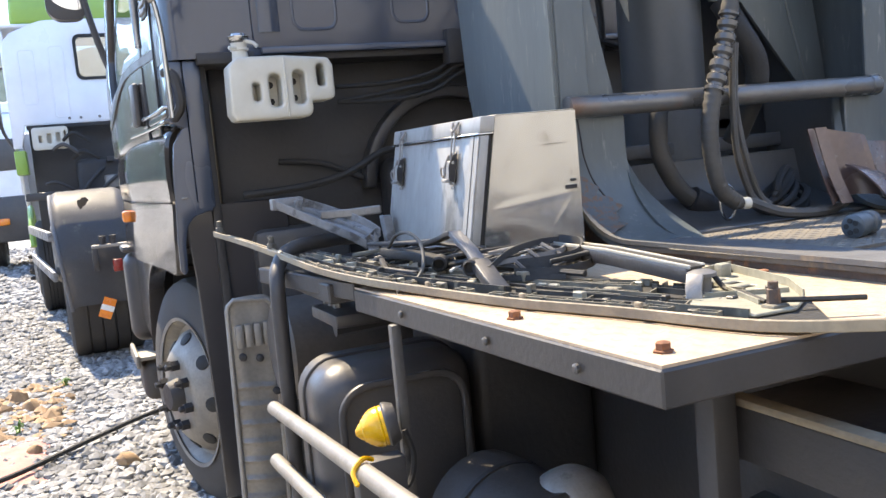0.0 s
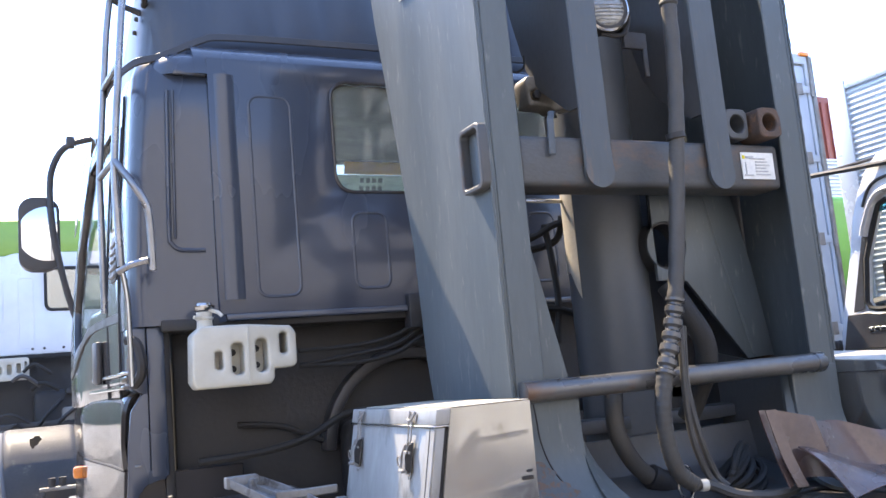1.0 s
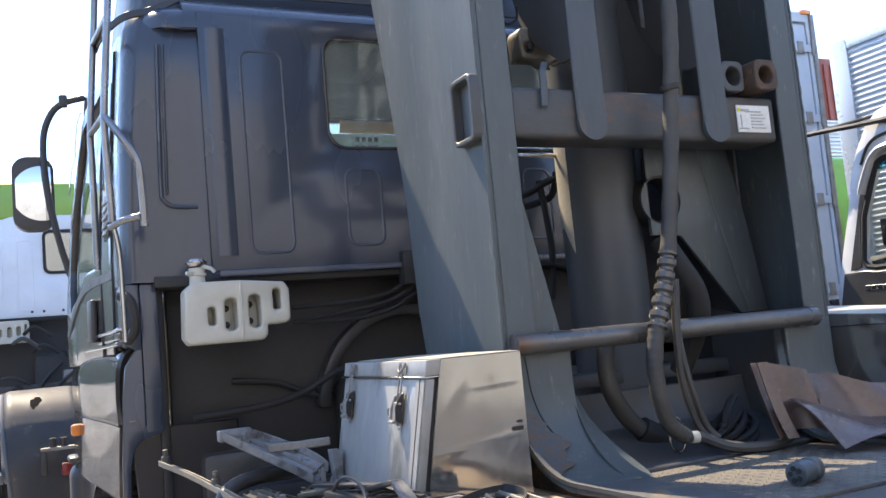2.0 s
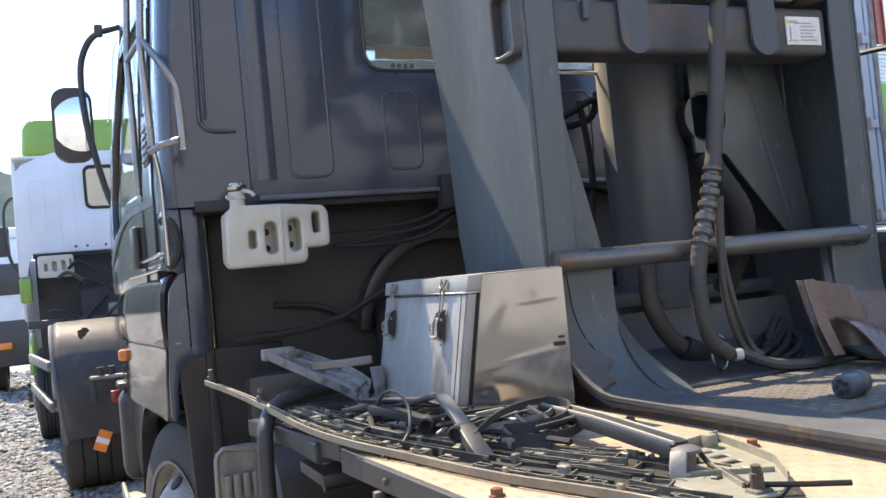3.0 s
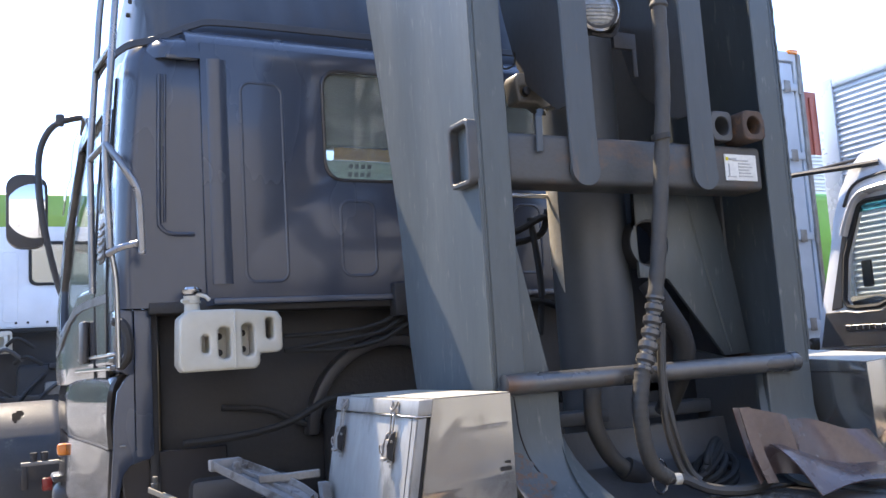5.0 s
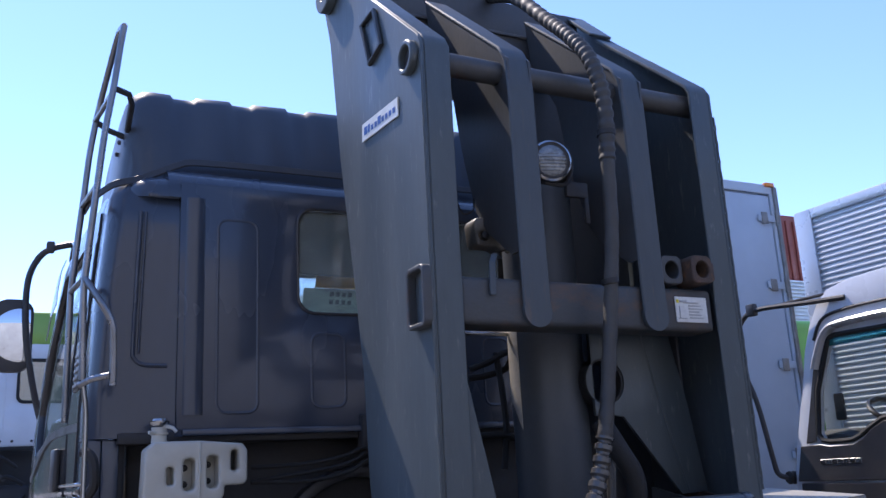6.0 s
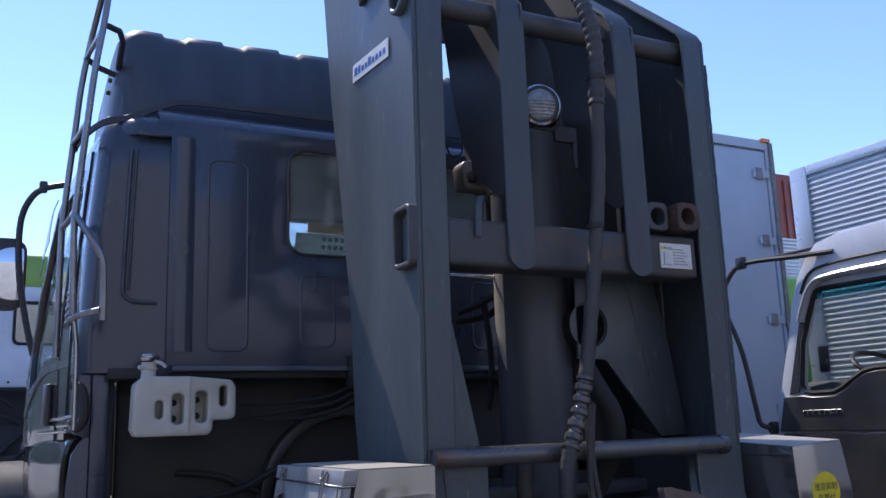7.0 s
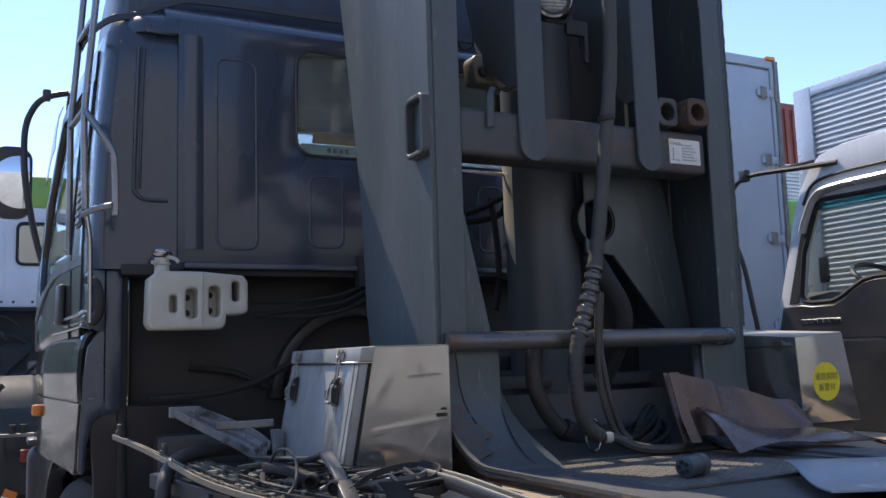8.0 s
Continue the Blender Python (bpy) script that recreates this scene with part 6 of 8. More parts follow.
tb2 = tool_box("tool_box", 0.592, 0.8, -0.16, 0.36, 1.096, 1.364, -0.012, 0.055, 0.0, "tapered stainless steel tool box with a round yellow sticker")
part("lid_top", bevel(box(B(), 0.594, 0.798, -0.158, 0.358, 1.3643, 1.3662), 0.0008, 1), SUNPALE, tb2, "dusty lid top, its sunlight put into the pale colour")
for q in tb2.children:   # the box leans a little on its uneven stand
    for v in q.data.vertices:
        if v.co.z > 1.3:
            v.co.z += -0.007 + 0.055 * (v.co.y + 0.16) + 0.06 * (v.co.x - 0.592)
part("lid_seam", box(B(), 0.5902, 0.5918, -0.155, 0.355, 1.33, 1.3325), GRIME, tb2)
part("door_latch", rbox(0.851, 0.866, -0.12, -0.09, 1.12, 1.135, 0.003, 1), GALV, tb2)
stick = part("round_sticker", lathe(B(), (0.714, -0.1602, 1.22), (0, -1, 0), [(0, 0.059), (0.0008, 0.059)], 36), YELLOWSTICK, tb2, "round yellow sticker with two lines of dark writing")
words("速度抑制", 0.025, (0.714, -0.1611, 1.234), (90, 0, 0), INK, stick, 0.0004)
words("装置付", 0.025, (0.714, -0.1611, 1.201), (90, 0, 0), INK, stick, 0.0004)
part("box_stand", rbox(-0.84, -0.61, -0.16, 0.3, 1.031, 1.052, 0.004), GALV, TRUCK)
part("box_stand", rbox(0.63, 0.845, -0.14, 0.3, 1.0288, 1.0958, 0.004), BLACKSTEEL, TRUCK)
part("right_platform", rbox(0.552, 1.112, -1.1, 0.6, 1.0, 1.0285, 0.003), CHECKER, TRUCK)
part("platform_frame", rbox(1.07, 1.11, -1.06, 0.6, 0.95, 0.999, 0.003, 1), BLACKSTEEL, TRUCK)

# ---- neighbouring vehicles ----
# white-and-green tractor ahead on the left
T2 = root("tractor_truck", (-0.8, 6.5, 0), "white tractor truck with lime green roof and torn mudguard", "truck")
cx, cy, half = -0.78, 8.0, 1.25
bm = plate(B(), [(cx - half, 1.75), (cx - half + 0.02, 2.8), (cx - half + 0.1, 2.89), (cx - half + 0.23, 2.945), (cx - half + 0.4, 3.01), (cx - half + 0.6, 3.025), (cx + half - 0.6, 3.025), (cx + half - 0.4, 3.01), (cx + half - 0.23, 2.945), (cx + half - 0.1, 2.89), (cx + half - 0.02, 2.8), (cx + half, 1.75), (cx + half - 0.08, 1.75), (cx + half - 0.13, 1.98), (cx - half + 0.13, 1.98), (cx - half + 0.08, 1.75)], [rrect(cx - 0.56, cx + 0.56, 2.42, 2.84, 0.06)], "y", cy, cy + 0.05)
cabw = part("cab_rear_panel", bevel(bm, 0.012, 2), WHITE, T2)
g = part("rear_window", plate(B(), rrect(cx - 0.56, cx + 0.56, 2.42, 2.84, 0.06), [], "y", cy + 0.02, cy + 0.025), DARKGLASS, cabw)
part("window_seal", plate(B(), rrect(cx - 0.58, cx + 0.58, 2.4, 2.86, 0.07), [rrect(cx - 0.55, cx + 0.55, 2.43, 2.83, 0.05)], "y", cy - 0.01, cy + 0.015), RUBBER, cabw)
for x0, x1, z0, z1 in ((-1.1, -0.96, 2.18, 2.72), (-0.82, -0.68, 2.04, 2.75), (0.68, 0.82, 2.04, 2.75), (0.96, 1.1, 2.18, 2.72)):
    part("pressed_bead", bead(cx + x0, cx + x1, z0, z1, cy), WHITE, cabw)
for s in (-1, 1):
    bm = plate(B(), [(8.04, 1.75), (8.04, 2.92), (9.3, 2.92), (9.65, 1.9), (9.7, 0.7), (9.45, 0.7), (9.36, 1.05), (9.0, 1.3), (8.5, 1.3), (8.4, 1.75)], [[(8.35, 1.95), (8.35, 2.6), (9.2, 2.6), (9.42, 1.95)]], "x", cx + s * half, cx + s * (half - 0.04))
    sd = part("cab_side", bevel(bm, 0.01, 1), WHITE, T2)
    part("lower_side_panel", rbox(cx + s * (half - 0.05) - 0.055, cx + s * (half - 0.05) + 0.055, 8.02, 8.45, 1.49, 1.735, 0.015), GREEN, sd)
for off in (-0.7, -0.59, -0.41):
    part("plug", lathe(B(), (cx + off, cy - 0.001, 2.025), (0, -1, 0), [(0, 0.014), (0.004, 0.012), (0.006, 0.006)], 10), BLACKSTEEL, cabw)
part("panel_foot", rbox(cx - half + 0.14, cx + half - 0.14, cy + 0.01, cy + 0.06, 1.93, 1.975, 0.004), RUBBER, cabw)
part("cab_front", rbox(cx - half + 0.04, cx + half - 0.04, 9.55, 9.65, 0.6, 2.0, 0.02), WHITE, T2)
part("cab_roof", rbox(cx - half, cx + half, 8.0, 9.4, 2.94, 2.98, 0.02), WHITE, T2)
bm = plate(B(), [(cx - 1.14, 2.96), (cx - 1.12, 3.28), (cx - 1.04, 3.36), (cx + 1.04, 3.36), (cx + 1.12, 3.28), (cx + 1.14, 2.96)], [], "y", 8.0, 9.2)
part("roof_fairing", bevel(bm, 0.05, 3), GREEN, T2, "lime green high roof")
part("engine_bay_wall", rbox(cx - 1.1, cx + 1.1, 8.25, 8.3, 0.8, 1.98, 0.01), GRIME, T2)
part("engine_block", rbox(cx - 0.7, cx + 0.6, 7.9, 8.25, 0.9, 1.6, 0.06, 3), GRIME, T2)
for k in range(5):
    part("engine_pipe", tube(B(), soft([(cx - 0.7 + 0.2 * k, 7.88, 1.2 + 0.05 * k), (cx - 0.6 + 0.2 * k, 7.84, 1.35), (cx - 0.45 + 0.2 * k, 7.86, 1.5 - 0.05 * k)], 5), 0.02, 8), PLASTIC if k % 2 else GRIME, T2)
rng = random.Random(21)
for k in range(26):
    ex, ez = cx - 1.0 + rng.random() * 1.7, 1.1 + rng.random() * 0.75
    ed = 0.05 + 0.07 * rng.random()
    if k % 2:
        part("engine_fitting", rbox(ex, ex + ed, 7.78 + 0.08 * rng.random(), 7.92, ez, ez + ed * 0.8, 0.008), (GRIME, BLACKSTEEL, GALV)[k % 3 if k % 4 else 0], T2)
    else:
        part("engine_hose", tube(B(), soft([(ex, 7.86, ez), (ex + 0.1, 7.8, ez + 0.12 * rng.random()), (ex + 0.25, 7.82, ez - 0.1 * rng.random())], 5), 0.012 + 0.012 * rng.random(), 8), (RUBBER, PLASTIC, GRIME)[k % 3], T2)
part("engine_cover", rbox(cx - 0.45, cx - 0.1, 7.86, 8.0, 1.25, 1.42, 0.03), GALV, T2)
bm = plate(B(), rrect(cx - 1.07, cx - 0.735, 1.72, 1.94, 0.03), [rrect(cx - 1.01, cx - 0.98, 1.785, 1.86, 0.012), rrect(cx - 0.935, cx - 0.89, 1.775, 1.88, 0.02), rrect(cx - 0.85, cx - 0.81, 1.785, 1.885, 0.018), rrect(cx - 0.775, cx - 0.755, 1.83, 1.9, 0.008)], "y", 7.86, 7.96)
part("coolant_tank", bevel(bm, 0.012, 2, 40), MILK, T2, "white plastic coolant tank")
part("coolant_back", rbox(cx - 1.05, cx - 0.75, 7.93, 7.99, 1.74, 1.92, 0.01), MILK, T2)
part("chassis_rail", rbox(cx - 0.45, cx - 0.37, 4.7, 8.5, 0.7, 0.95, 0.01), BLACKSTEEL, T2)
part("chassis_rail", rbox(cx + 0.37, cx + 0.45, 4.7, 8.5, 0.7, 0.95, 0.01), BLACKSTEEL, T2)
part("bay_rail", rbox(cx - 1.2, cx + 1.2, 7.86, 7.94, 1.22, 1.3, 0.01), BLACKSTEEL, T2)
part("cross_frame", rbox(cx - 1.0, cx + 1.0, 7.4, 7.5, 1.0, 1.25, 0.02), BLACKSTEEL, T2)
for s in (-1, 1):
    ox = cx + s * 0.94
    wheel(T2, ox, 5.65, 0.5, s, 0.5, 0.55, 0.29, GREYPLASTIC, False, "rear_wheel")
    x0, x1 = (ox - 0.02, ox + 0.5) if s < 0 else (ox - 0.5, ox + 0.02)
    fpath = [(5.65 + 0.58 * math.cos(radians(a)), 0.71 + 0.58 * math.sin(radians(a))) for a in range(20, 177, 4)]
    fpath = fpath[::-1]
    prof = [(5.07, 0.45)] + fpath
    bm = B()
    nx = 52
    prof2 = [prof[0]] + [Vector(a).lerp(Vector(c), k / 6) for a, c in zip(prof[1:], prof[2:]) for k in range(3)] + [prof[-1]]
    grid = [[bm.verts.new((x0 + (x1 - x0) * k / nx + (-s * 0.09 * max(0, 1.2 - v) ** 1.3 if (k < nx / 2) == (s < 0) else 0) * abs(1 - 2 * k / nx), u, v - 0.03 * max(0, 1 - 8 * min(k, nx - k) / nx) ** 2)) for k in range(nx + 1)] for u, v in prof2]
    for r in range(len(grid) - 1):
        for k in range(nx):
            f = bm.faces.new((grid[r][k], grid[r][k + 1], grid[r + 1][k + 1], grid[r + 1][k]))
            c = f.calc_center_median()
            if s < 0 and math.hypot((c.x - x0 - 0.225) / 0.04, (c.y - 5.34 - 0.5 * (c.x - x0 - 0.225)) / 0.05) < 1.0 + 0.14 * math.sin(3 * math.atan2(c.y - 5.34, c.x - x0 - 0.225) + 0.6):
                bm.faces.remove(f)
    bmesh.ops.solidify(bm, geom=bm.faces[:], thickness=0.008)
    mg = part("mudguard", bm, FENDER, T2, "grey rounded rear mudguard with a torn hole")
    part("mudguard_rim", tube(B(), [((x0 if s < 0 else x1) - s * 0.09 * max(0, 1.2 - v) ** 1.3, u, v - 0.03) for u, v in prof], 0.014, 8), FENDER, mg)
    if s < 0:
        tg = part("tag", box(B(), -0.045, 0.045, -0.002, 0.002, -0.075, 0.075, pose(-1.444, 5.02, 0.42, 0, 24, 0)), ORANGE, T2, "small orange and white tag")
        part("tag_band", box(B(), -0.046, 0.046, -0.004, -0.0025, -0.02, 0.02, pose(-1.444, 5.02, 0.42, 0, 24, 0)), LABEL, tg)
    for za, zb in ((0.884, 0.914), (0.546, 0.638)):
        xa, xb = (-1.78, -1.968) if s < 0 else (0.36, 0.36)
        part("side_guard", bevel(prism([(xa - 0.02, 6.2, za), (xa + 0.02, 6.2, za), (xb + 0.02, 7.6, zb), (xb - 0.02, 7.6, zb)], [(xa - 0.02, 6.2, za + 0.08), (xa + 0.02, 6.2, za + 0.08), (xb + 0.02, 7.6, zb + 0.08), (xb - 0.02, 7.6, zb + 0.08)]), 0.008, 2), GREYPLASTIC, T2, "grey aluminium side guard")
    wheel(T2, cx + s * 1.2, 8.8, 0.5, s, 0.5, 0.28, 0.29, GREYPLASTIC, True, "front_wheel")
    part("front_arch", tube(B(), [(cx + s * 1.2, 8.8 + 0.6 * math.cos(radians(a)), 0.55 + 0.6 * math.sin(radians(a))) for a in range(20, 161, 10)], 0.03, 8), GREEN, T2)
part("tail_light", rbox(-1.37, -1.3, 4.97, 5.03, 0.68, 0.77, 0.012), REDLENS, T2)
part("lamp_bar", rbox(-1.5, -0.3, 4.98, 5.02, 0.86, 0.885, 0.005), GALV, T2)
for k in range(2):
    part("bar_bolt", lathe(B(), (-1.42 + 0.07 * k, 5.0, 0.886), (0, 0, 1), [(0, 0.022), (0.03, 0.022), (0.035, 0.026), (0.06, 0.026)], 10), BLACKSTEEL, T2)
part("lamp_bracket", rbox(-1.5, -1.46, 4.98, 5.03, 0.7, 0.86, 0.006), BLACKSTEEL, T2)
part("rear_cross", rbox(cx - 0.45, cx + 0.45, 4.68, 4.78, 0.6, 0.95, 0.01), BLACKSTEEL, T2)
part("fuel_tank", rbox(cx - 1.0, cx - 0.5, 6.4, 7.3, 0.5, 1.05, 0.08, 4), GALV, T2)
ma = part("mirror_arm", tube(B(), soft([(cx - 1.18, 9.35, 2.75), (cx - 1.35, 9.35, 2.7), (cx - 1.42, 9.35, 2.5), (cx - 1.38, 9.35, 2.0), (cx - 1.2, 9.4, 1.7)], 6), 0.018, 8), BLACKSTEEL, T2)
part("mirror_housing", rbox(cx - 1.55, cx - 1.38, 9.36, 9.45, 2.05, 2.4, 0.03), PLASTIC, ma)

# a further white truck in the row
T3 = root("parked_truck", (-2.4, 17, 0), "white truck cab further along the row", "truck")
part("cab", rbox(-3.0, -0.7, 15.5, 17.4, 0.9, 2.75, 0.12, 3), WHITE, T3)
part("lower_panel", rbox(-3.02, -0.68, 15.45, 17.2, 0.5, 1.3, 0.05), PLASTIC, T3)
part("rear_window", rbox(-2.7, -1.0, 15.47, 15.5, 1.75, 2.3, 0.02), PLASTIC, T3)
part("roof_ridge", rbox(-2.9, -0.8, 15.6, 17.0, 2.75, 2.95, 0.06), WHITE, T3)
part("corner_lamp", rbox(-2.85, -2.55, 15.4, 15.5, 0.8, 0.92, 0.02), ORANGE, T3)
for s in (-1, 1):
    wheel(T3, -1.85 + s * 1.13, 16.4, 0.48, s, 0.48, 0.28, 0.28, GREYPLASTIC, True, "front_wheel")
part("chassis", rbox(-1.9, -1.1, 13.4, 16.0, 0.6, 0.9, 0.02), BLACKSTEEL, T3)
for s in (-1, 1):
    wheel(T3, -1.5 + s * 0.5, 13.6, 0.48, s, 0.48, 0.3, 0.28, GREYPLASTIC, False, "rear_wheel")
part("mirror_housing", rbox(-3.3, -3.1, 17.1, 17.2, 2.0, 2.4, 0.03), PLASTIC, T3)
part("mirror_arm", tube(B(), [(-3.0, 17.1, 2.5), (-3.2, 17.15, 2.5), (-3.2, 17.15, 2.3)], 0.02, 8), BLACKSTEEL, T3)

# white light-truck cab on the right
W = root("white_truck", (3.4, 0.6, 0), "white cab-over truck with dark door trim and a bent mirror arm", "truck")
wx = 2.3
outl = [(-0.2, 0.7), (-0.2, 2.34), (-0.1, 2.39), (0.75, 2.37), (0.95, 2.362), (1.09, 2.332), (1.165, 2.27), (1.235, 2.16), (1.29, 2.03), (1.33, 1.87), (1.43, 1.55), (1.465, 1.4), (1.48, 1.2), (1.48, 0.7)]
hole = [(-0.05, 1.66), (-0.05, 2.07), (0.7, 2.085), (1.08, 2.09), (1.125, 2.075), (1.235, 1.82), (1.27, 1.6), (1.25, 1.565), (1.2, 1.555), (1.07, 1.557), (1.02, 1.575), (0.968, 1.605), (0.88, 1.65), (0.82, 1.66), (0.6, 1.662)]
for s, x in ((-1, wx), (1, wx + 2.1)):
    sd = part("cab_side", bevel(plate(B(), outl, [hole], "x", x, x - s * 0.05), 0.012, 2), WHITE, W)
    g = part("door_window", plate(B(), hole, [], "x", x - s * 0.02, x - s * 0.024), GLASS, sd)
    g.visible_shadow = False
    rim = part("window_seal", tube(B(), [(x + s * 0.002, u, v) for u, v in hole], 0.014, 6, closed=True), RUBBER, sd)
    trim = [(1.39, 1.54), (1.26, 1.545), (1.2, 1.535), (1.06, 1.537), (1.0, 1.562), (0.95, 1.6), (0.87, 1.638), (0.8, 1.648), (-0.1, 1.65), (-0.1, 1.36), (1.44, 1.36)]
    part("pillar_trim", bevel(plate(B(), [(1.14, 2.085), (1.17, 2.1), (1.24, 1.93), (1.355, 1.55), (1.285, 1.56), (1.25, 1.82)], [], "x", x + s * 0.002, x + s * 0.01), 0.003, 1), PLASTIC, sd)
    g2 = part("tint_strip", plate(B(), [(-0.05, 2.035), (-0.05, 2.068), (0.7, 2.083), (1.08, 2.088), (1.122, 2.073), (1.135, 2.04)], [], "x", x - s * 0.012, x - s * 0.015), TEALGLASS, sd)
    g2.visible_shadow = False
    tr = part("door_trim", bevel(plate(B(), trim, [], "x", x + s * 0.002, x + s * 0.016), 0.004, 1), PLASTIC, sd, "black trim under the door window")
    part("lower_door", bevel(plate(B(), [(-0.1, 1.35), (1.42, 1.35), (1.45, 0.9), (-0.1, 0.9)], [], "x", x + s * 0.002, x + s * 0.014), 0.004, 1), PLASTIC, sd)
    if s < 0:
        for k in range(7):
            y = 1.27 - k * 0.036
            part("badge_bar", rbox(x - 0.0185, x - 0.0162, y - 0.03, y, 1.444, 1.468, 0.0008, 1), CHROME, tr)
    part("pillar_strip", tube(B(), soft([(x + s * 0.004, -0.1, 2.145), (x + s * 0.004, 0.6, 2.15), (x + s * 0.004, 1.0, 2.145), (x + s * 0.004, 1.12, 2.11), (x + s * 0.004, 1.19, 2.0), (x + s * 0.004, 1.22, 1.93)], 6), 0.042, 10, flat=0.5), SILVERPAINT, sd)
    part("roof_gutter", tube(B(), soft([(x + s * 0.006, -0.1, 2.215), (x + s * 0.006, 0.7, 2.215), (x + s * 0.006, 1.0, 2.21), (x + s * 0.006, 1.14, 2.18), (x + s * 0.006, 1.21, 2.08)], 6), 0.008, 6), GRIME, sd)
part("roof", bevel(plate(B(), [(-0.2, 2.34), (-0.1, 2.39), (0.75, 2.37), (0.95, 2.36), (1.05, 2.335), (1.03, 2.305), (0.74, 2.34), (-0.1, 2.36)], [], "x", wx + 0.05, wx + 2.05), 0.006, 1), WHITE, W)
sc = part("windscreen", plate(B(), [(1.06, 2.32), (1.45, 1.45), (1.44, 1.445), (1.05, 2.315)], [], "x", wx + 0.05, wx + 2.05), GLASS, W)
sc.visible_shadow = False
part("cab_front", rbox(wx + 0.04, wx + 2.06, 1.42, 1.5, 0.5, 1.43, 0.02), WHITE, W)
part("cab_rear", bevel(plate(B(), [(wx + 0.04, 0.7), (wx + 0.04, 2.33), (wx + 2.06, 2.33), (wx + 2.06, 0.7)], [rrect(wx + 0.4, wx + 1.7, 1.7, 2.15, 0.05)], "y", -0.2, -0.16), 0.006, 1), WHITE, W)
part("cab_floor", rbox(wx + 0.05, wx + 2.05, -0.16, 1.42, 1.0, 1.05, 0.01), INTERIOR, W)
part("dashboard", rbox(wx + 0.05, wx + 2.05, 1.08, 1.4, 1.1, 1.62, 0.08, 3), INTERIOR, W)
part("steering_wheel", tube(B(), [(wx + 0.45 + 0.2 * math.cos(t), 1.1 + 0.12 * math.sin(t), 1.68 + 0.09 * math.sin(t)) for t in np.linspace(0, 2 * math.pi, 25)[:-1]], 0.014, 8, closed=True), PLASTIC, W)
part("steering_column", tube(B(), [(wx + 0.45, 1.1, 1.67), (wx + 0.45, 1.3, 1.4)], 0.03, 8), PLASTIC, W)
part("corner_mirror", rbox(wx + 0.07, wx + 0.09, 1.15, 1.21, 1.66, 1.8, 0.01), PLASTIC, W)
part("cab_seat", rbox(wx + 0.2, wx + 0.7, 0.1, 0.25, 1.1, 1.85, 0.06), INTERIOR, W)
arm2 = part("mirror_arm", tube(B(), soft([(wx, 0.98, 2.27), (wx - 0.03, 1.2, 2.28), (wx - 0.05, 1.48, 2.3), (wx - 0.06, 1.6, 2.28), (wx - 0.06, 1.7, 2.18), (wx - 0.06, 1.72, 2.08), (wx - 0.05, 1.62, 1.8), (wx - 0.05, 1.56, 1.5), (wx - 0.04, 1.54, 1.4), (wx, 1.48, 1.38)], 6), 0.014, 8), BLACKSTEEL, W)
part("arm_stay", tube(B(), [(wx - 0.05, 1.55, 2.3), (wx + 0.1, 1.1, 2.33), (wx + 0.3, 0.85, 2.34)], 0.009, 8), BLACKSTEEL, arm2)
part("arm_knuckle", rbox(wx - 0.075, wx - 0.035, 1.53, 1.59, 2.27, 2.34, 0.01), PLASTIC, arm2)
part("arm_boot", lathe(B(), (wx - 0.02, 1.5, 1.38), (1, -0.3, 0), [(0, 0.03), (0.012, 0.036), (0.024, 0.03), (0.036, 0.036), (0.048, 0.03), (0.06, 0.036)], 12), RUBBER, arm2)
part("mirror_housing", rbox(wx - 0.14, wx - 0.04, 1.75, 1.82, 1.78, 2.04, 0.03), PLASTIC, arm2)
part("mirror_glass", plate(B(), rrect(wx - 0.13, wx - 0.05, 1.79, 2.03, 0.025), [], "y", 1.742, 1.751), MIRROR, arm2)
for s in (0, 1):
    wheel(W, wx + 0.05 + 2.0 * s, 0.8, 0.42, -1 if s == 0 else 1, 0.42, 0.24, 0.24, GREYPLASTIC, True, "front_wheel")
part("chassis", rbox(wx + 0.6, wx + 1.5, -4.5, 1.4, 0.55, 0.8, 0.02), BLACKSTEEL, W)
for s in (0, 1):
    wheel(W, wx + 0.05 + 2.0 * s, -3.2, 0.42, -1 if s == 0 else 1, 0.42, 0.45, 0.24, GREYPLASTIC, False, "rear_wheel")

# pale blue van body ahead on the right
V = root("box_van", (3.0, 5, 0), "pale blue-grey box van seen from its hinged rear door", "van")
part("van_body", rbox(1.75, 4.22, 3.06, 9.0, 0.95, 3.72, 0.02), BOXBLUE, V)
part("rear_door", rbox(2.99, 4.16, 3.03, 3.06, 1.02, 3.62, 0.006), BOXBLUE, V)
part("rear_door", rbox(1.81, 2.98, 3.03, 3.06, 1.02, 3.62, 0.006), BOXBLUE, V)
part("door_frame", bevel(plate(B(), [(1.75, 0.95), (4.22, 0.95), (4.22, 3.72), (1.75, 3.72)], [[(1.8, 1.0), (4.17, 1.0), (4.17, 3.64), (1.8, 3.64)]], "y", 3.02, 3.062), 0.005, 1), BOXBLUE, V)
part("edge_gutter", rbox(4.2, 4.24, 3.0, 3.04, 1.0, 3.7, 0.006), GALV, V)
for z in (1.5, 2.2, 2.85, 3.42):
    h = part("hinge", rbox(4.0, 4.23, 3.012, 3.024, z - 0.03, z + 0.03, 0.004), BOXBLUE, V)
    part("hinge_pin", lathe(B(), (4.2, 3.005, z - 0.06), (0, 0, 1), [(0, 0.016), (0.12, 0.016)], 10), GALV, h)
    part("hinge_plate", rbox(4.03, 4.1, 3.006, 3.014, z - 0.05, z + 0.05, 0.004), GALV, h)
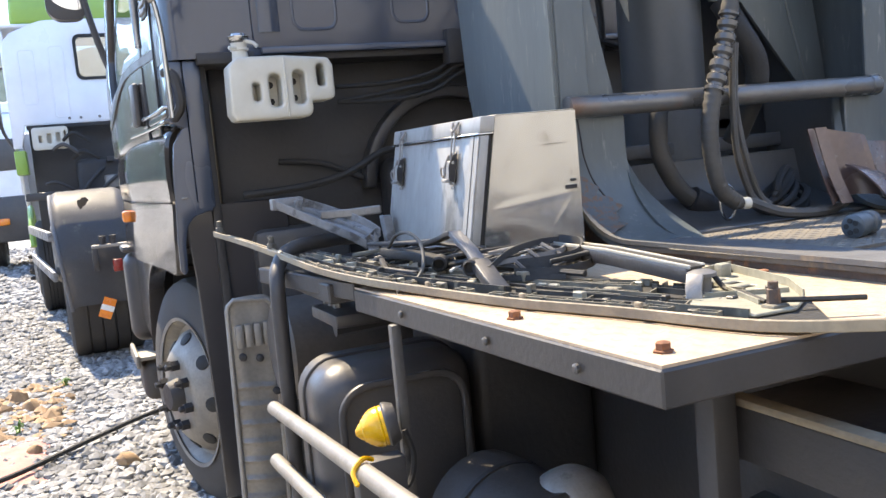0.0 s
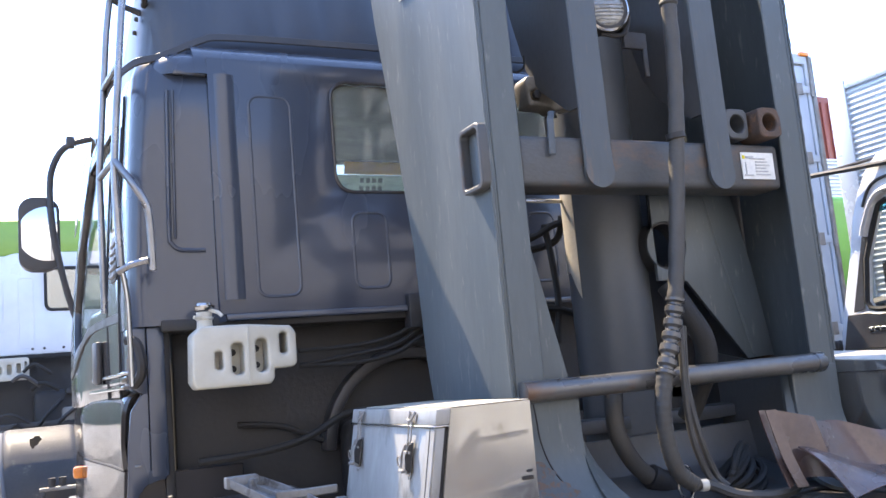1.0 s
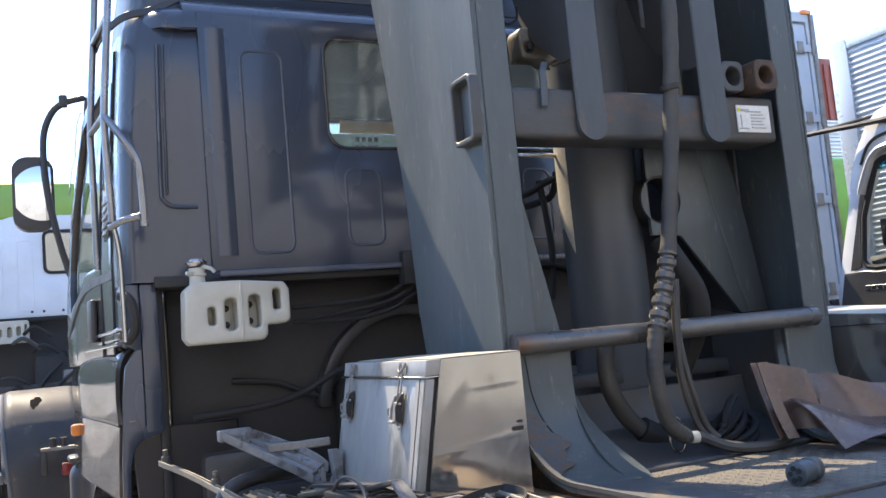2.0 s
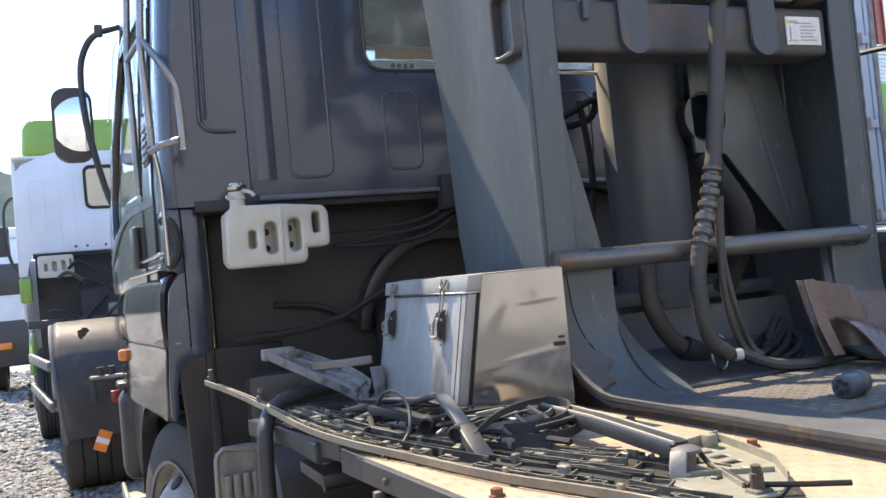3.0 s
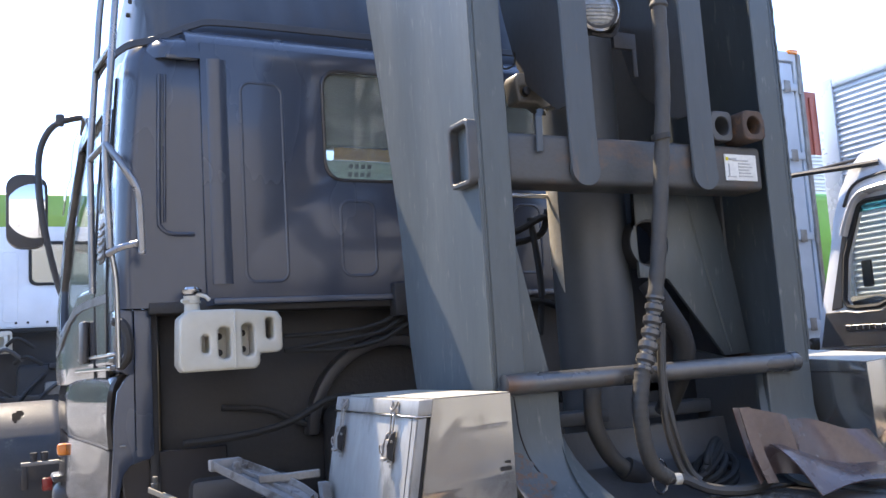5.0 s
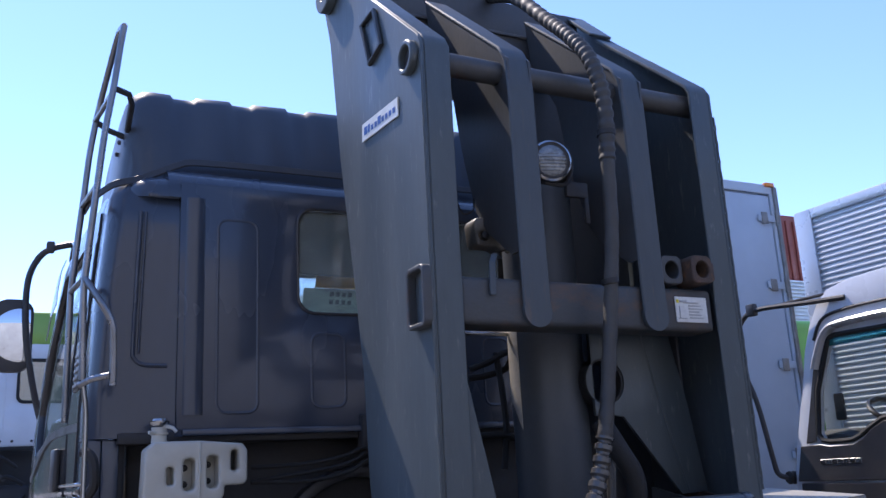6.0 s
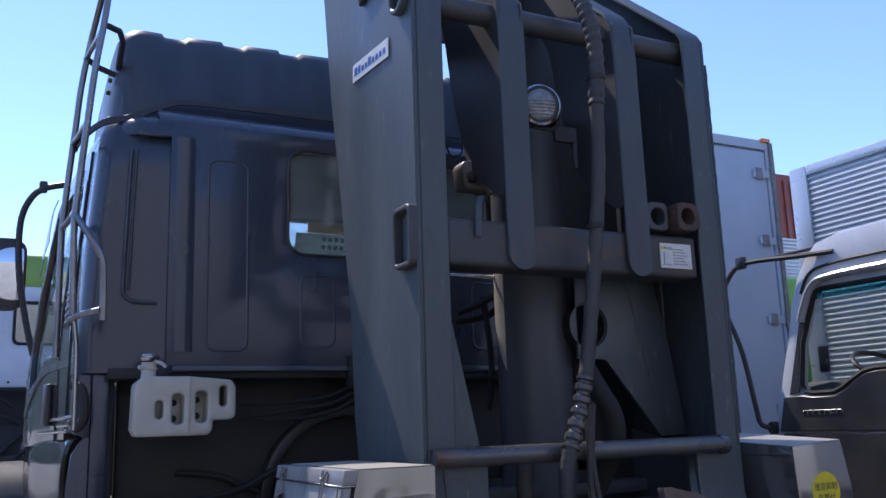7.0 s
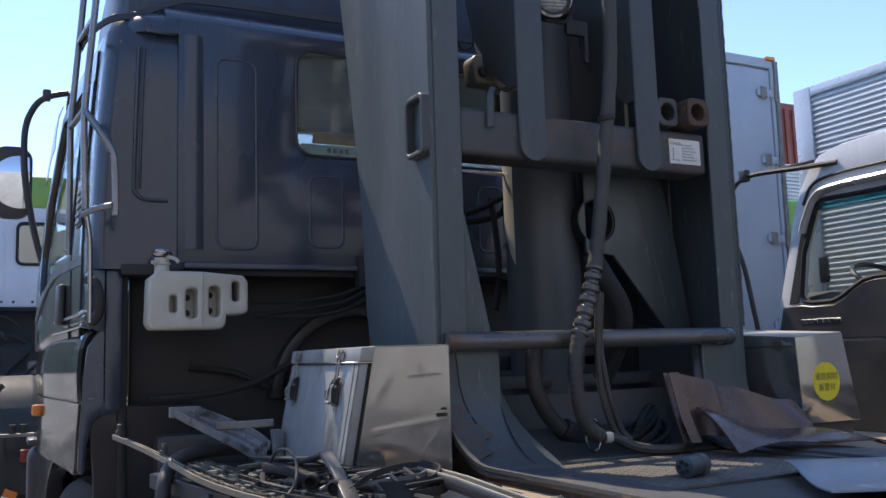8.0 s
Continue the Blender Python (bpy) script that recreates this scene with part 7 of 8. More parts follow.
part("top_lamp", rbox(4.12, 4.22, 3.0, 3.04, 3.7, 3.735, 0.008), ORANGE, V, "orange roof marker lamp")
for s in (0, 1):
    wheel(V, 1.85 + 2.25 * s, 5.0, 0.45, -1 if s == 0 else 1, 0.45, 0.5, 0.28, GREYPLASTIC, False, "rear_wheel")
part("van_chassis", rbox(2.2, 3.8, 3.1, 10, 0.6, 0.95, 0.02), BLACKSTEEL, V)

# ribbed aluminium van body beside it
A2 = root("ribbed_van", (6.6, 0, 0), "ribbed aluminium van body with a smooth corner post", "van")
AX0, AY1, AZ1 = 5.4, 3.83, 3.8
part("van_body", rbox(AX0, AX0 + 2.4, -5.0, AY1 - 0.02, 0.95, AZ1 - 0.03, 0.01), ALU, A2)
part("corner_post", rbox(AX0 - 0.035, AX0 + 0.08, AY1 - 0.2, AY1, 0.95, AZ1, 0.012), SILVERPAINT, A2)
part("top_rail", rbox(AX0 - 0.035, AX0 + 0.08, -5.0, AY1 - 0.2, AZ1 - 0.1, AZ1, 0.012), SILVERPAINT, A2)
for k in range(50):
    z = 1.05 + k * 0.053
    part("rib", bevel(plate(B(), [(AX0, z), (AX0 - 0.024, z + 0.011), (AX0 - 0.024, z + 0.027), (AX0, z + 0.038)], [], "y", -5.0, AY1 - 0.2), 0.004, 1), ALU, A2)
bm = B()
for k in range(60):
    lathe(bm, (AX0 - 0.035, AY1 - 0.25 - k * 0.1, AZ1 - 0.07), (-1, 0, 0), [(0, 0.008), (0.004, 0.006)], 6)
tagged(part("rivet_row", bm, SILVERPAINT, A2), kind="stuff")
for s in (0, 1):
    wheel(A2, AX0 + 0.15 + 2.1 * s, -2.5, 0.45, -1 if s == 0 else 1, 0.45, 0.5, 0.28, GREYPLASTIC, False, "rear_wheel")
    wheel(A2, AX0 + 0.15 + 2.1 * s, 5.2, 0.45, -1 if s == 0 else 1, 0.45, 0.28, 0.28, GREYPLASTIC, True, "front_wheel")
part("van_chassis", rbox(AX0 + 0.5, AX0 + 1.9, -4.8, 6, 0.6, 0.95, 0.02), BLACKSTEEL, A2)
part("cab", rbox(AX0 + 0.1, AX0 + 2.3, 4.3, 6.1, 0.9, 2.85, 0.1, 3), VANGREEN, A2)
# another pale ribbed body and a stack of red containers behind
A3 = root("pale_van", (9.2, 9, 0), "pale ribbed van body half hidden behind the others", "van")
part("van_body", rbox(8.0, 10.4, 7.0, 13.0, 0.9, 4.0, 0.02), ALU, A3)
for k in range(24):
    part("rib", rbox(8.0, 10.4, 6.975, 7.0, 2.7 + k * 0.055, 2.73 + k * 0.055, 0.006, 1), ALU, A3)
part("van_chassis", rbox(8.5, 9.9, 7.2, 14.5, 0.5, 0.9, 0.02), BLACKSTEEL, A3)
for s in (0, 1):
    wheel(A3, 8.15 + 2.1 * s, 8.5, 0.45, -1 if s == 0 else 1, 0.45, 0.5, 0.28, GREYPLASTIC, False, "rear_wheel")
    wheel(A3, 8.15 + 2.1 * s, 13.5, 0.45, -1 if s == 0 else 1, 0.45, 0.28, 0.28, GREYPLASTIC, True, "front_wheel")
for lv in range(3):
    R = root("shipping_container", (16.8, 17, 2.57 * lv), "dull red corrugated shipping container in a stack", "container", "stacked containers")
    part("container_body", rbox(15.5, 18.0, 14.0, 20.0, 2.57 * lv, 2.57 * (lv + 1), 0.02), REDBOX, R)
    for k in range(9):
        part("container_rib", rbox(15.6 + k * 0.27, 15.72 + k * 0.27, 13.95, 14.0, 2.57 * lv + 0.15, 2.57 * lv + 2.4, 0.01), REDBOX, R)
    part("container_sill", rbox(15.5, 18.0, 13.93, 14.0, 2.57 * lv, 2.57 * lv + 0.12, 0.01), REDBOX, R)

# far wooded hill
bm = B()
pts = []
for k in range(41):
    a = radians(-30 + k * 3)
    hgt = 62 + 9 * math.sin(k * 0.7) + 5 * math.sin(k * 1.9 + 1)
    pts.append((-60 * 6 * math.sin(a) - 40, 330 * math.cos(a) + 60, hgt))
top = [bm.verts.new(p) for p in pts]
mid = [bm.verts.new((x * 0.93, y * 0.93, z * 0.55)) for x, y, z in pts]
low = [bm.verts.new((x * 0.85, y * 0.85, -1)) for x, y, z in pts]
for a, c in ((top, mid), (mid, low)):
    for k in range(40):
        bm.faces.new((a[k], a[k + 1], c[k + 1], c[k]))
single("backdrop", bm, HILL, "hazy wooded hill in the distance", "hill", kind="structure")

# ---- loose parts on the deck ----
# long grille garnish lying on its face: rim strip, ribbed back, studs
GR = root("grille_garnish", (-0.95, -0.4, 1.03), "long dusty plastic grille garnish lying face down on the deck", "grille")
near = soft([(-1.252, 0.77, 1.118), (-1.204, 0.6, 1.096), (-1.167, 0.36, 1.074), (-1.14, 0.08, 1.054), (-1.104, -0.12, 1.044), (-1.053, -0.3, 1.037), (-0.998, -0.56, 1.035), (-0.929, -0.776, 1.035), (-0.869, -0.985, 1.035), (-0.77, -1.09, 1.035)], 8)
far = soft([(-1.22, 0.79, 1.118), (-1.15, 0.6, 1.096), (-1.1, 0.42, 1.078), (-1.04, 0.22, 1.06), (-0.98, 0.0, 1.045), (-0.905, -0.22, 1.038), (-0.82, -0.43, 1.035), (-0.755, -0.6, 1.035), (-0.70, -0.82, 1.035), (-0.74, -0.99, 1.035)], 8)
bm = B()
strip(bm, near, (0, 0, 1), 0.016, 0.004)
part("rim_strip", bevel(bm, 0.0015, 1), TANTRIM, GR, "tan dusty rim")
bm = B()
na = len(near)
full_near, full_far = near, far
near, far = near[int(na * 0.27):], far[int(na * 0.27):]
na = len(near)
v0 = [bm.verts.new(p + Vector((0.004, 0, 0.002))) for p in near]
v1 = [bm.verts.new(p + Vector((0, 0, 0.002))) for p in far]
w0 = [bm.verts.new(p + Vector((0.004, 0, 0.006))) for p in near]
w1 = [bm.verts.new(p + Vector((0, 0, 0.006))) for p in far]
nb = int(na * 0.92)
for k in range(nb):
    bm.faces.new((v0[k], v0[k + 1], v1[k + 1], v1[k]))
    bm.faces.new((w0[k], w1[k], w1[k + 1], w0[k + 1]))
    bm.faces.new((v0[k], w0[k], w0[k + 1], v0[k + 1]))
    bm.faces.new((v1[k], v1[k + 1], w1[k + 1], w1[k]))
bm.faces.new((v0[0], v1[0], w1[0], w0[0]))
bm.faces.new((v0[nb], w0[nb], w1[nb], v1[nb]))
for v in [v for v in bm.verts if not v.link_faces]:
    bm.verts.remove(v)
# shade between the ribs is put into the panel's dark colour
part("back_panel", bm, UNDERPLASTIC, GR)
part("inner_rail", strip(B(), [p.lerp(q, 0.16) + Vector((0, 0, 0.003)) for p, q in zip(full_near[4:30], full_far[4:30])], (0, 0, 1), 0.012, 0.004), TANTRIM, GR)
rng = random.Random(11)


def on_back(t, f, h=0.006):
    """A place on the garnish's back: t along it, f across it."""
    q = t * (na - 1)
    k = min(int(q), na - 2)
    return near[k].lerp(near[k + 1], q - k).lerp(far[k].lerp(far[k + 1], q - k), f) + Vector((0, 0, h))


LINES = ((0.05, 0.02, 0.86, 0.016), (0.2, 0.02, 0.84, 0.02), (0.31, 0.06, 0.5, 0.009), (0.4, 0.0, 0.78, 0.012), (0.47, 0.3, 0.8, 0.007), (0.54, 0.04, 0.74, 0.016),
         (0.62, 0.1, 0.7, 0.008), (0.7, 0.0, 0.78, 0.013), (0.8, 0.08, 0.66, 0.009), (0.9, 0.02, 0.82, 0.014), (0.99, 0.02, 0.9, 0.012))
for f, a0, a1, h0 in LINES:
    t = a0
    while t < a1 - 0.02:
        t1 = min(a1, t + 0.05 + 0.16 * rng.random())
        jog = 0.02 * (rng.random() - 0.5)
        ln = [on_back(t + (t1 - t) * k / 10, f + jog + 0.012 * math.sin(k * 0.7 + f * 9)) for k in range(11)]
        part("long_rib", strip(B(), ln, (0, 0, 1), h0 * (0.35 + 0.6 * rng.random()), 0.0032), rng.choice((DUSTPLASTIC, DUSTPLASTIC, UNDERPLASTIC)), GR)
        t = t1 + 0.025 * rng.random()
for k in range(46):
    t, f = 0.02 + 0.84 * rng.random(), 0.1 + 0.85 * rng.random()
    a, c = on_back(t, f), on_back(t + 0.02, f)
    w, h = 0.004 + 0.012 * rng.random(), 0.004 + 0.005 * rng.random()
    boss = rbox(-w, w, -h, h, 0.0, 0.006 + 0.012 * rng.random(), 0.0015, 1)
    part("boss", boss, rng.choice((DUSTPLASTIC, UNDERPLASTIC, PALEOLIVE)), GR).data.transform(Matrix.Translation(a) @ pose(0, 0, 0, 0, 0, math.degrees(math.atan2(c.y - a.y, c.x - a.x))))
for row, (f0, f1) in enumerate(((0.05, 0.2), (0.2, 0.4), (0.54, 0.7), (0.7, 0.9), (0.9, 0.99))):
    t = 0.03 + 0.01 * row
    while t < 0.82:
        part("cross_rib", strip(B(), [on_back(t, f0), on_back(t + 0.004, f1)], (0, 0, 1), 0.003 + 0.007 * rng.random(), 0.0022), DUSTPLASTIC, GR)
        t += 0.03 + 0.075 * rng.random()
for k in range(15):
    t = 0.05 + k * 0.053
    a, c = on_back(t, 0.07), on_back(t + 0.02, 0.07)
    ang = math.degrees(math.atan2(c.y - a.y, c.x - a.x))
    w = 0.012 + 0.012 * rng.random()
    part("clip_pocket", plate(B(), rrect(-w, w, -0.008, 0.008, 0.002, 2), [rrect(-w + 0.003, w - 0.003, -0.0055, 0.0055, 0.001, 2)], "z", 0, 0.012), DUSTPLASTIC, GR).data.transform(Matrix.Translation(a) @ pose(0, 0, 0, 0, 0, ang))
# broad pale end with slots
outl = [(-0.845, -0.82), (-0.73, -0.66), (-0.615, -0.64), (-0.64, -0.74), (-0.667, -0.83), (-0.725, -0.915), (-0.775, -0.95), (-0.84, -0.945)]
slots = [rrect(-0.7, -0.67, -0.705, -0.69, 0.004, 2), rrect(-0.705, -0.675, -0.745, -0.725, 0.004, 2), rrect(-0.715, -0.685, -0.785, -0.765, 0.004, 2), rrect(-0.66, -0.645, -0.7, -0.68, 0.004, 2)]
ep = part("end_plate", bevel(plate(B(), outl, slots, "z", 1.042, 1.047), 0.0015, 1), PALEOLIVE, GR, "pale olive slotted end of the garnish")
part("end_rim", strip(B(), [(-0.615, -0.64, 1.046), (-0.64, -0.74, 1.046), (-0.667, -0.83, 1.046), (-0.725, -0.915, 1.046)], (0, 0, 1), 0.014, 0.003), PALEOLIVE, ep)
part("end_rim", strip(B(), [(-0.74, -0.67, 1.046), (-0.68, -0.655, 1.046), (-0.615, -0.64, 1.046)], (0, 0, 1), 0.018, 0.003), PALEOLIVE, ep)
part("end_rib", strip(B(), [(-0.72, -0.72, 1.046), (-0.79, -0.9, 1.046)], (0, 0, 1), 0.008, 0.003), PALEOLIVE, ep)
part("end_rib", strip(B(), [(-0.8, -0.8, 1.046), (-0.7, -0.86, 1.046)], (0, 0, 1), 0.008, 0.003), PALEOLIVE, ep)
part("end_tab", rbox(-0.665, -0.645, -0.68, -0.66, 1.046, 1.068, 0.003), PALEOLIVE, ep)
near, far = full_near, full_far
for k in (1, 14):
    c = near[k] + Vector((0.012, 0.004, 0.0))
    part("stud", lathe(B(), c, (0, 0, 1), [(0, 0.014), (0.026, 0.012), (0.027, 0.008), (0.044, 0.008), (0.046, 0.004)], 10), DUSTPLASTIC, GR)
for k in (24, 33, 41, 49, 57):
    part("tab", rbox(near[k].x - 0.001, near[k].x + 0.006, near[k].y - 0.007, near[k].y + 0.007, near[k].z + 0.012, near[k].z + 0.024, 0.002), TANTRIM, GR)
part("end_stud", lathe(B(), (-0.79, -0.925, 1.045), (0, 0, 1), [(0, 0.01), (0.026, 0.009), (0.027, 0.007), (0.036, 0.007)], 10), RUSTY, GR)
part("end_rod", tube(B(), [(-0.79, -0.925, 1.056), (-0.74, -0.96, 1.054), (-0.695, -0.99, 1.053)], 0.004, 6), RUBBER, GR)
part("end_block", rbox(-0.805, -0.775, -0.94, -0.915, 1.036, 1.052, 0.004), DUSTPLASTIC, GR)
part("underlay", rbox(-1.13, -1.02, 0.05, 0.42, 0.985, 1.03, 0.004, 1, pose(0, 0, 0, 0, 0, 0)), BLACKSTEEL, TRUCK)
part("underlay", edge_bar((-1.102, -0.05), (-1.19, 0.5), 0.03, 1.0, 1.04), BLACKSTEEL, TRUCK)

# side corner garnish: light grey angled piece with ribs
CG = root("corner_garnish", (-0.99, 0.4, 1.06), "light grey plastic corner garnish with broken ribs, propped on scrap", "trim piece")
La, Lb = [(-1.125, 0.5, 1.192), (-1.06, 0.43, 1.15), (-0.99, 0.34, 1.105), (-0.95, 0.3, 1.075)], [(-1.06, 0.52, 1.198), (-0.99, 0.46, 1.165), (-0.93, 0.37, 1.13), (-0.9, 0.33, 1.1)]
A1, A2b = soft(La, 5), soft(Lb, 5)
part("web", sheet(B(), lambda u, v: A1[min(int(round(u * (len(A1) - 1))), len(A1) - 1)].lerp(A2b[min(int(round(u * (len(A2b) - 1))), len(A2b) - 1)], v), len(A1) - 1, 3, 0.005), GREYPLASTIC, CG)
part("flange", bevel(strip(B(), A1, (0.1, -0.2, 1), 0.02, 0.004), 0.001, 1), GREYPLASTIC, CG)
part("flange", bevel(strip(B(), A2b, (0.1, -0.2, 1), 0.018, 0.004), 0.001, 1), GREYPLASTIC, CG)
for k in (2, 13):
    part("cross_rib", bevel(strip(B(), [A1[k] + Vector((0.003, 0, 0)), A2b[k]], (0.1, -0.2, 1), 0.013, 0.003), 0.0008, 1), GREYPLASTIC, CG)
mid_line = [a.lerp(c, 0.55) for a, c in zip(A1, A2b)]
part("long_rib", bevel(strip(B(), mid_line[2:], (0.1, -0.2, 1), 0.011, 0.003), 0.0008, 1), GREYPLASTIC, CG)
for k, (dx, dz) in enumerate(((0.0, 0.05), (0.018, 0.075), (0.036, 0.045), (0.05, 0.065))):
    part("torn_tooth", bevel(plate(B(), [(-0.952 + dx, 1.04), (-0.94 + dx, 1.04), (-0.936 + dx, 1.05 + dz * 0.6), (-0.945 + dx, 1.04 + dz), (-0.95 + dx, 1.05 + dz * 0.5)], [], "y", 0.285 + 0.012 * (k % 2), 0.29 + 0.012 * (k % 2)), 0.001, 1), GREYPLASTIC, CG)
part("stud", lathe(B(), (-1.07, 0.485, 1.175), (0, 0, 1), [(0, 0.012), (0.03, 0.01), (0.032, 0.005)], 8), GREYPLASTIC, CG)
part("end_cap", rbox(-1.135, -1.05, 0.495, 0.53, 1.185, 1.215, 0.004), GREYPLASTIC, CG)
part("brace_rod", bevel(strip(B(), [(-1.03, 0.42, 1.152), (-0.95, 0.41, 1.15), (-0.87, 0.4, 1.152)], (0, 0, 1), 0.022, 0.014), 0.003, 1), GALV, CG)
part("clip", bevel(plate(B(), [(0.27, 1.04), (0.3, 1.15), (0.33, 1.15), (0.31, 1.09), (0.35, 1.05), (0.36, 1.035)], [], "x", -0.9, -0.875), 0.002, 1), GREYPLASTIC, CG)


def flat_arm(pts, w, th, name, mm, parent, label=""):
    """A flat bar on edge-rounded section along a few points."""
    P = [Vector(p) for p in pts]
    bm = B()
    rows = []
    for i, p in enumerate(P):
        d = (P[min(i + 1, len(P) - 1)] - P[max(i - 1, 0)]).normalized()
        s2 = d.cross(Vector((0, 0, 1))).normalized() * w / 2
        u2 = s2.cross(d).normalized() * th / 2
        rows.append([bm.verts.new(p + a * s2 + c * u2) for a, c in ((-1, -1), (1, -1), (1, 1), (-1, 1))])
    for a, c in zip(rows, rows[1:]):
        for k in range(4):
            bm.faces.new((a[k], a[(k + 1) % 4], c[(k + 1) % 4], c[k]))
    bm.faces.new(rows[0][::-1])
    bm.faces.new(rows[-1])
    return part(name, bevel(bm, min(w, th) * 0.2, 2), mm, parent, label)


# wiper arm with folded pivot, long black bar
W1 = root("windscreen_wiper", (-0.77, -0.5, 1.035), "black wiper arm with a pale pivot lever, lying across the garnish", "wiper", "wiper arms")
flat_arm([(-0.735, -0.27, 1.078), (-0.755, -0.5, 1.08), (-0.775, -0.75, 1.072)], 0.032, 0.026, "arm", PLASTIC, W1)
flat_arm([(-0.735, -0.275, 1.092), (-0.755, -0.5, 1.0935), (-0.775, -0.755, 1.085)], 0.026, 0.003, "arm_top", UNDERPLASTIC, W1)
# thin cream bars: the arm's sunlit edges, put into the colour
for o in (-0.0135, 0.0135):
    flat_arm([(-0.735 + o, -0.275, 1.093), (-0.755 + o, -0.5, 1.0945), (-0.775 + o, -0.755, 1.086)], 0.0035, 0.006, "arm_edge", SUNPALE, W1, "edge of the arm, its sunlit line put into the colour")
part("pivot", lathe(B(), (-0.778, -0.768, 1.036), (0, 0, 1), [(0, 0.012), (0.02, 0.013), (0.036, 0.014), (0.037, 0.022), (0.042, 0.022), (0.046, 0.014)], 14), FENDER, W1)
flat_arm([(-0.8, -0.78, 1.078), (-0.812, -0.79, 1.06), (-0.815, -0.795, 1.036)], 0.024, 0.008, "lever", GALV, W1)
part("spring", tube(B(), soft([(-0.75, -0.76, 1.07), (-0.745, -0.78, 1.05), (-0.76, -0.83, 1.052), (-0.775, -0.87, 1.052), (-0.785, -0.905, 1.05)], 6), 0.004, 6), RUBBER, W1)
W2 = root("windscreen_wiper", (-0.9, -0.35, 1.035), "short grey wiper arm with dark knuckle near the tool box", "wiper", "wiper arms")
flat_arm([(-0.945, -0.245, 1.135), (-0.947, -0.32, 1.105), (-0.95, -0.37, 1.078)], 0.026, 0.012, "arm", FENDER, W2)
flat_arm([(-0.95, -0.36, 1.085), (-0.955, -0.41, 1.062), (-0.955, -0.45, 1.04)], 0.034, 0.022, "knuckle", PLASTIC, W2)
part("cup", lathe(B(), (-0.965, -0.36, 1.08), (-0.7, -0.6, -0.1), [(-0.015, 0.014), (0.01, 0.016), (0.013, 0.012), (0.004, 0.01)], 16), RUBBER, W2)
flat_arm([(-0.945, -0.245, 1.135), (-0.935, -0.2, 1.13), (-0.92, -0.12, 1.115), (-0.93, -0.05, 1.1)], 0.026, 0.01, "link", PLASTIC, W2)
# motor bracket: dark linkage with ball cup
W3 = root("wiper_linkage", (-0.96, -0.12, 1.035), "black wiper linkage with ball cups and a bent grey cable", "linkage")
flat_arm([(-0.99, 0.05, 1.085), (-0.965, -0.07, 1.082), (-0.95, -0.17, 1.075)], 0.03, 0.02, "link_body", RUBBER, W3)
part("ball_cup", lathe(B(), (-0.955, -0.18, 1.072), (-0.5, -0.85, -0.1), [(-0.02, 0.015), (0.012, 0.016), (0.015, 0.012), (0.0, 0.01)], 18), RUBBER, W3)
flat_arm([(-1.0, 0.12, 1.1), (-0.93, 0.02, 1.1), (-0.92, -0.1, 1.11)], 0.03, 0.008, "link_bar", PLASTIC, W3)
flat_arm([(-1.03, 0.16, 1.075), (-0.97, 0.1, 1.085), (-0.93, 0.06, 1.09)], 0.014, 0.01, "thin_bar", DUSTPLASTIC, W3)
flat_arm([(-0.92, -0.14, 1.055), (-0.9, -0.22, 1.055), (-0.905, -0.28, 1.05)], 0.05, 0.008, "pale_pad", GREYPLASTIC, W3)
part("cable", tube(B(), soft([(-0.99, 0.03, 1.09), (-0.985, -0.02, 1.125), (-0.98, -0.09, 1.132), (-0.98, -0.15, 1.11), (-1.0, -0.2, 1.07), (-1.04, -0.235, 1.045), (-1.075, -0.245, 1.037)], 7), 0.0038, 8), HOSE, W3)
for k in range(5):
    y0 = 0.1 - 0.09 * k
    part("loose_wire", tube(B(), soft([(-1.0 + 0.02 * k, y0, 1.062), (-0.96 + 0.015 * k, y0 - 0.08, 1.07 + 0.006 * (k % 2)), (-0.93 + 0.02 * k, y0 - 0.16, 1.063), (-0.9 + 0.02 * k, y0 - 0.25, 1.06)], 6), 0.006, 6), RUBBER, W3)
for k, (pts, w, th, mm) in enumerate((([(-1.02, 0.2, 1.06), (-0.95, 0.06, 1.085), (-0.9, -0.06, 1.1), (-0.86, -0.18, 1.09)], 0.03, 0.006, PLASTIC),
                                      ([(-0.98, 0.12, 1.05), (-0.92, 0.0, 1.06), (-0.87, -0.12, 1.06), (-0.84, -0.24, 1.052)], 0.02, 0.005, UNDERPLASTIC),
                                      ([(-0.87, -0.2, 1.07), (-0.8, -0.24, 1.085), (-0.72, -0.25, 1.075), (-0.66, -0.24, 1.06)], 0.018, 0.006, PLASTIC),
                                      ([(-0.93, -0.27, 1.05), (-0.85, -0.29, 1.06), (-0.77, -0.27, 1.06)], 0.014, 0.004, FENDER),
                                      ([(-1.0, 0.05, 1.07), (-1.03, -0.06, 1.06), (-1.0, -0.16, 1.055)], 0.012, 0.01, PLASTIC))):
    flat_arm(pts, w, th, "loose_strip", mm, W3)
for k in range(7):
    y0, x0 = 0.12 - 0.06 * k, -1.0 + 0.018 * k
    part("thin_wire", tube(B(), soft([(x0, y0, 1.06), (x0 + 0.05, y0 - 0.03, 1.085 + 0.012 * math.sin(k * 2.0)), (x0 + 0.07, y0 - 0.1, 1.075), (x0 + 0.03 + 0.05 * math.sin(k * 1.3), y0 - 0.16, 1.058)], 6), 0.0028, 6), RUBBER if k % 3 else LABEL, W3)
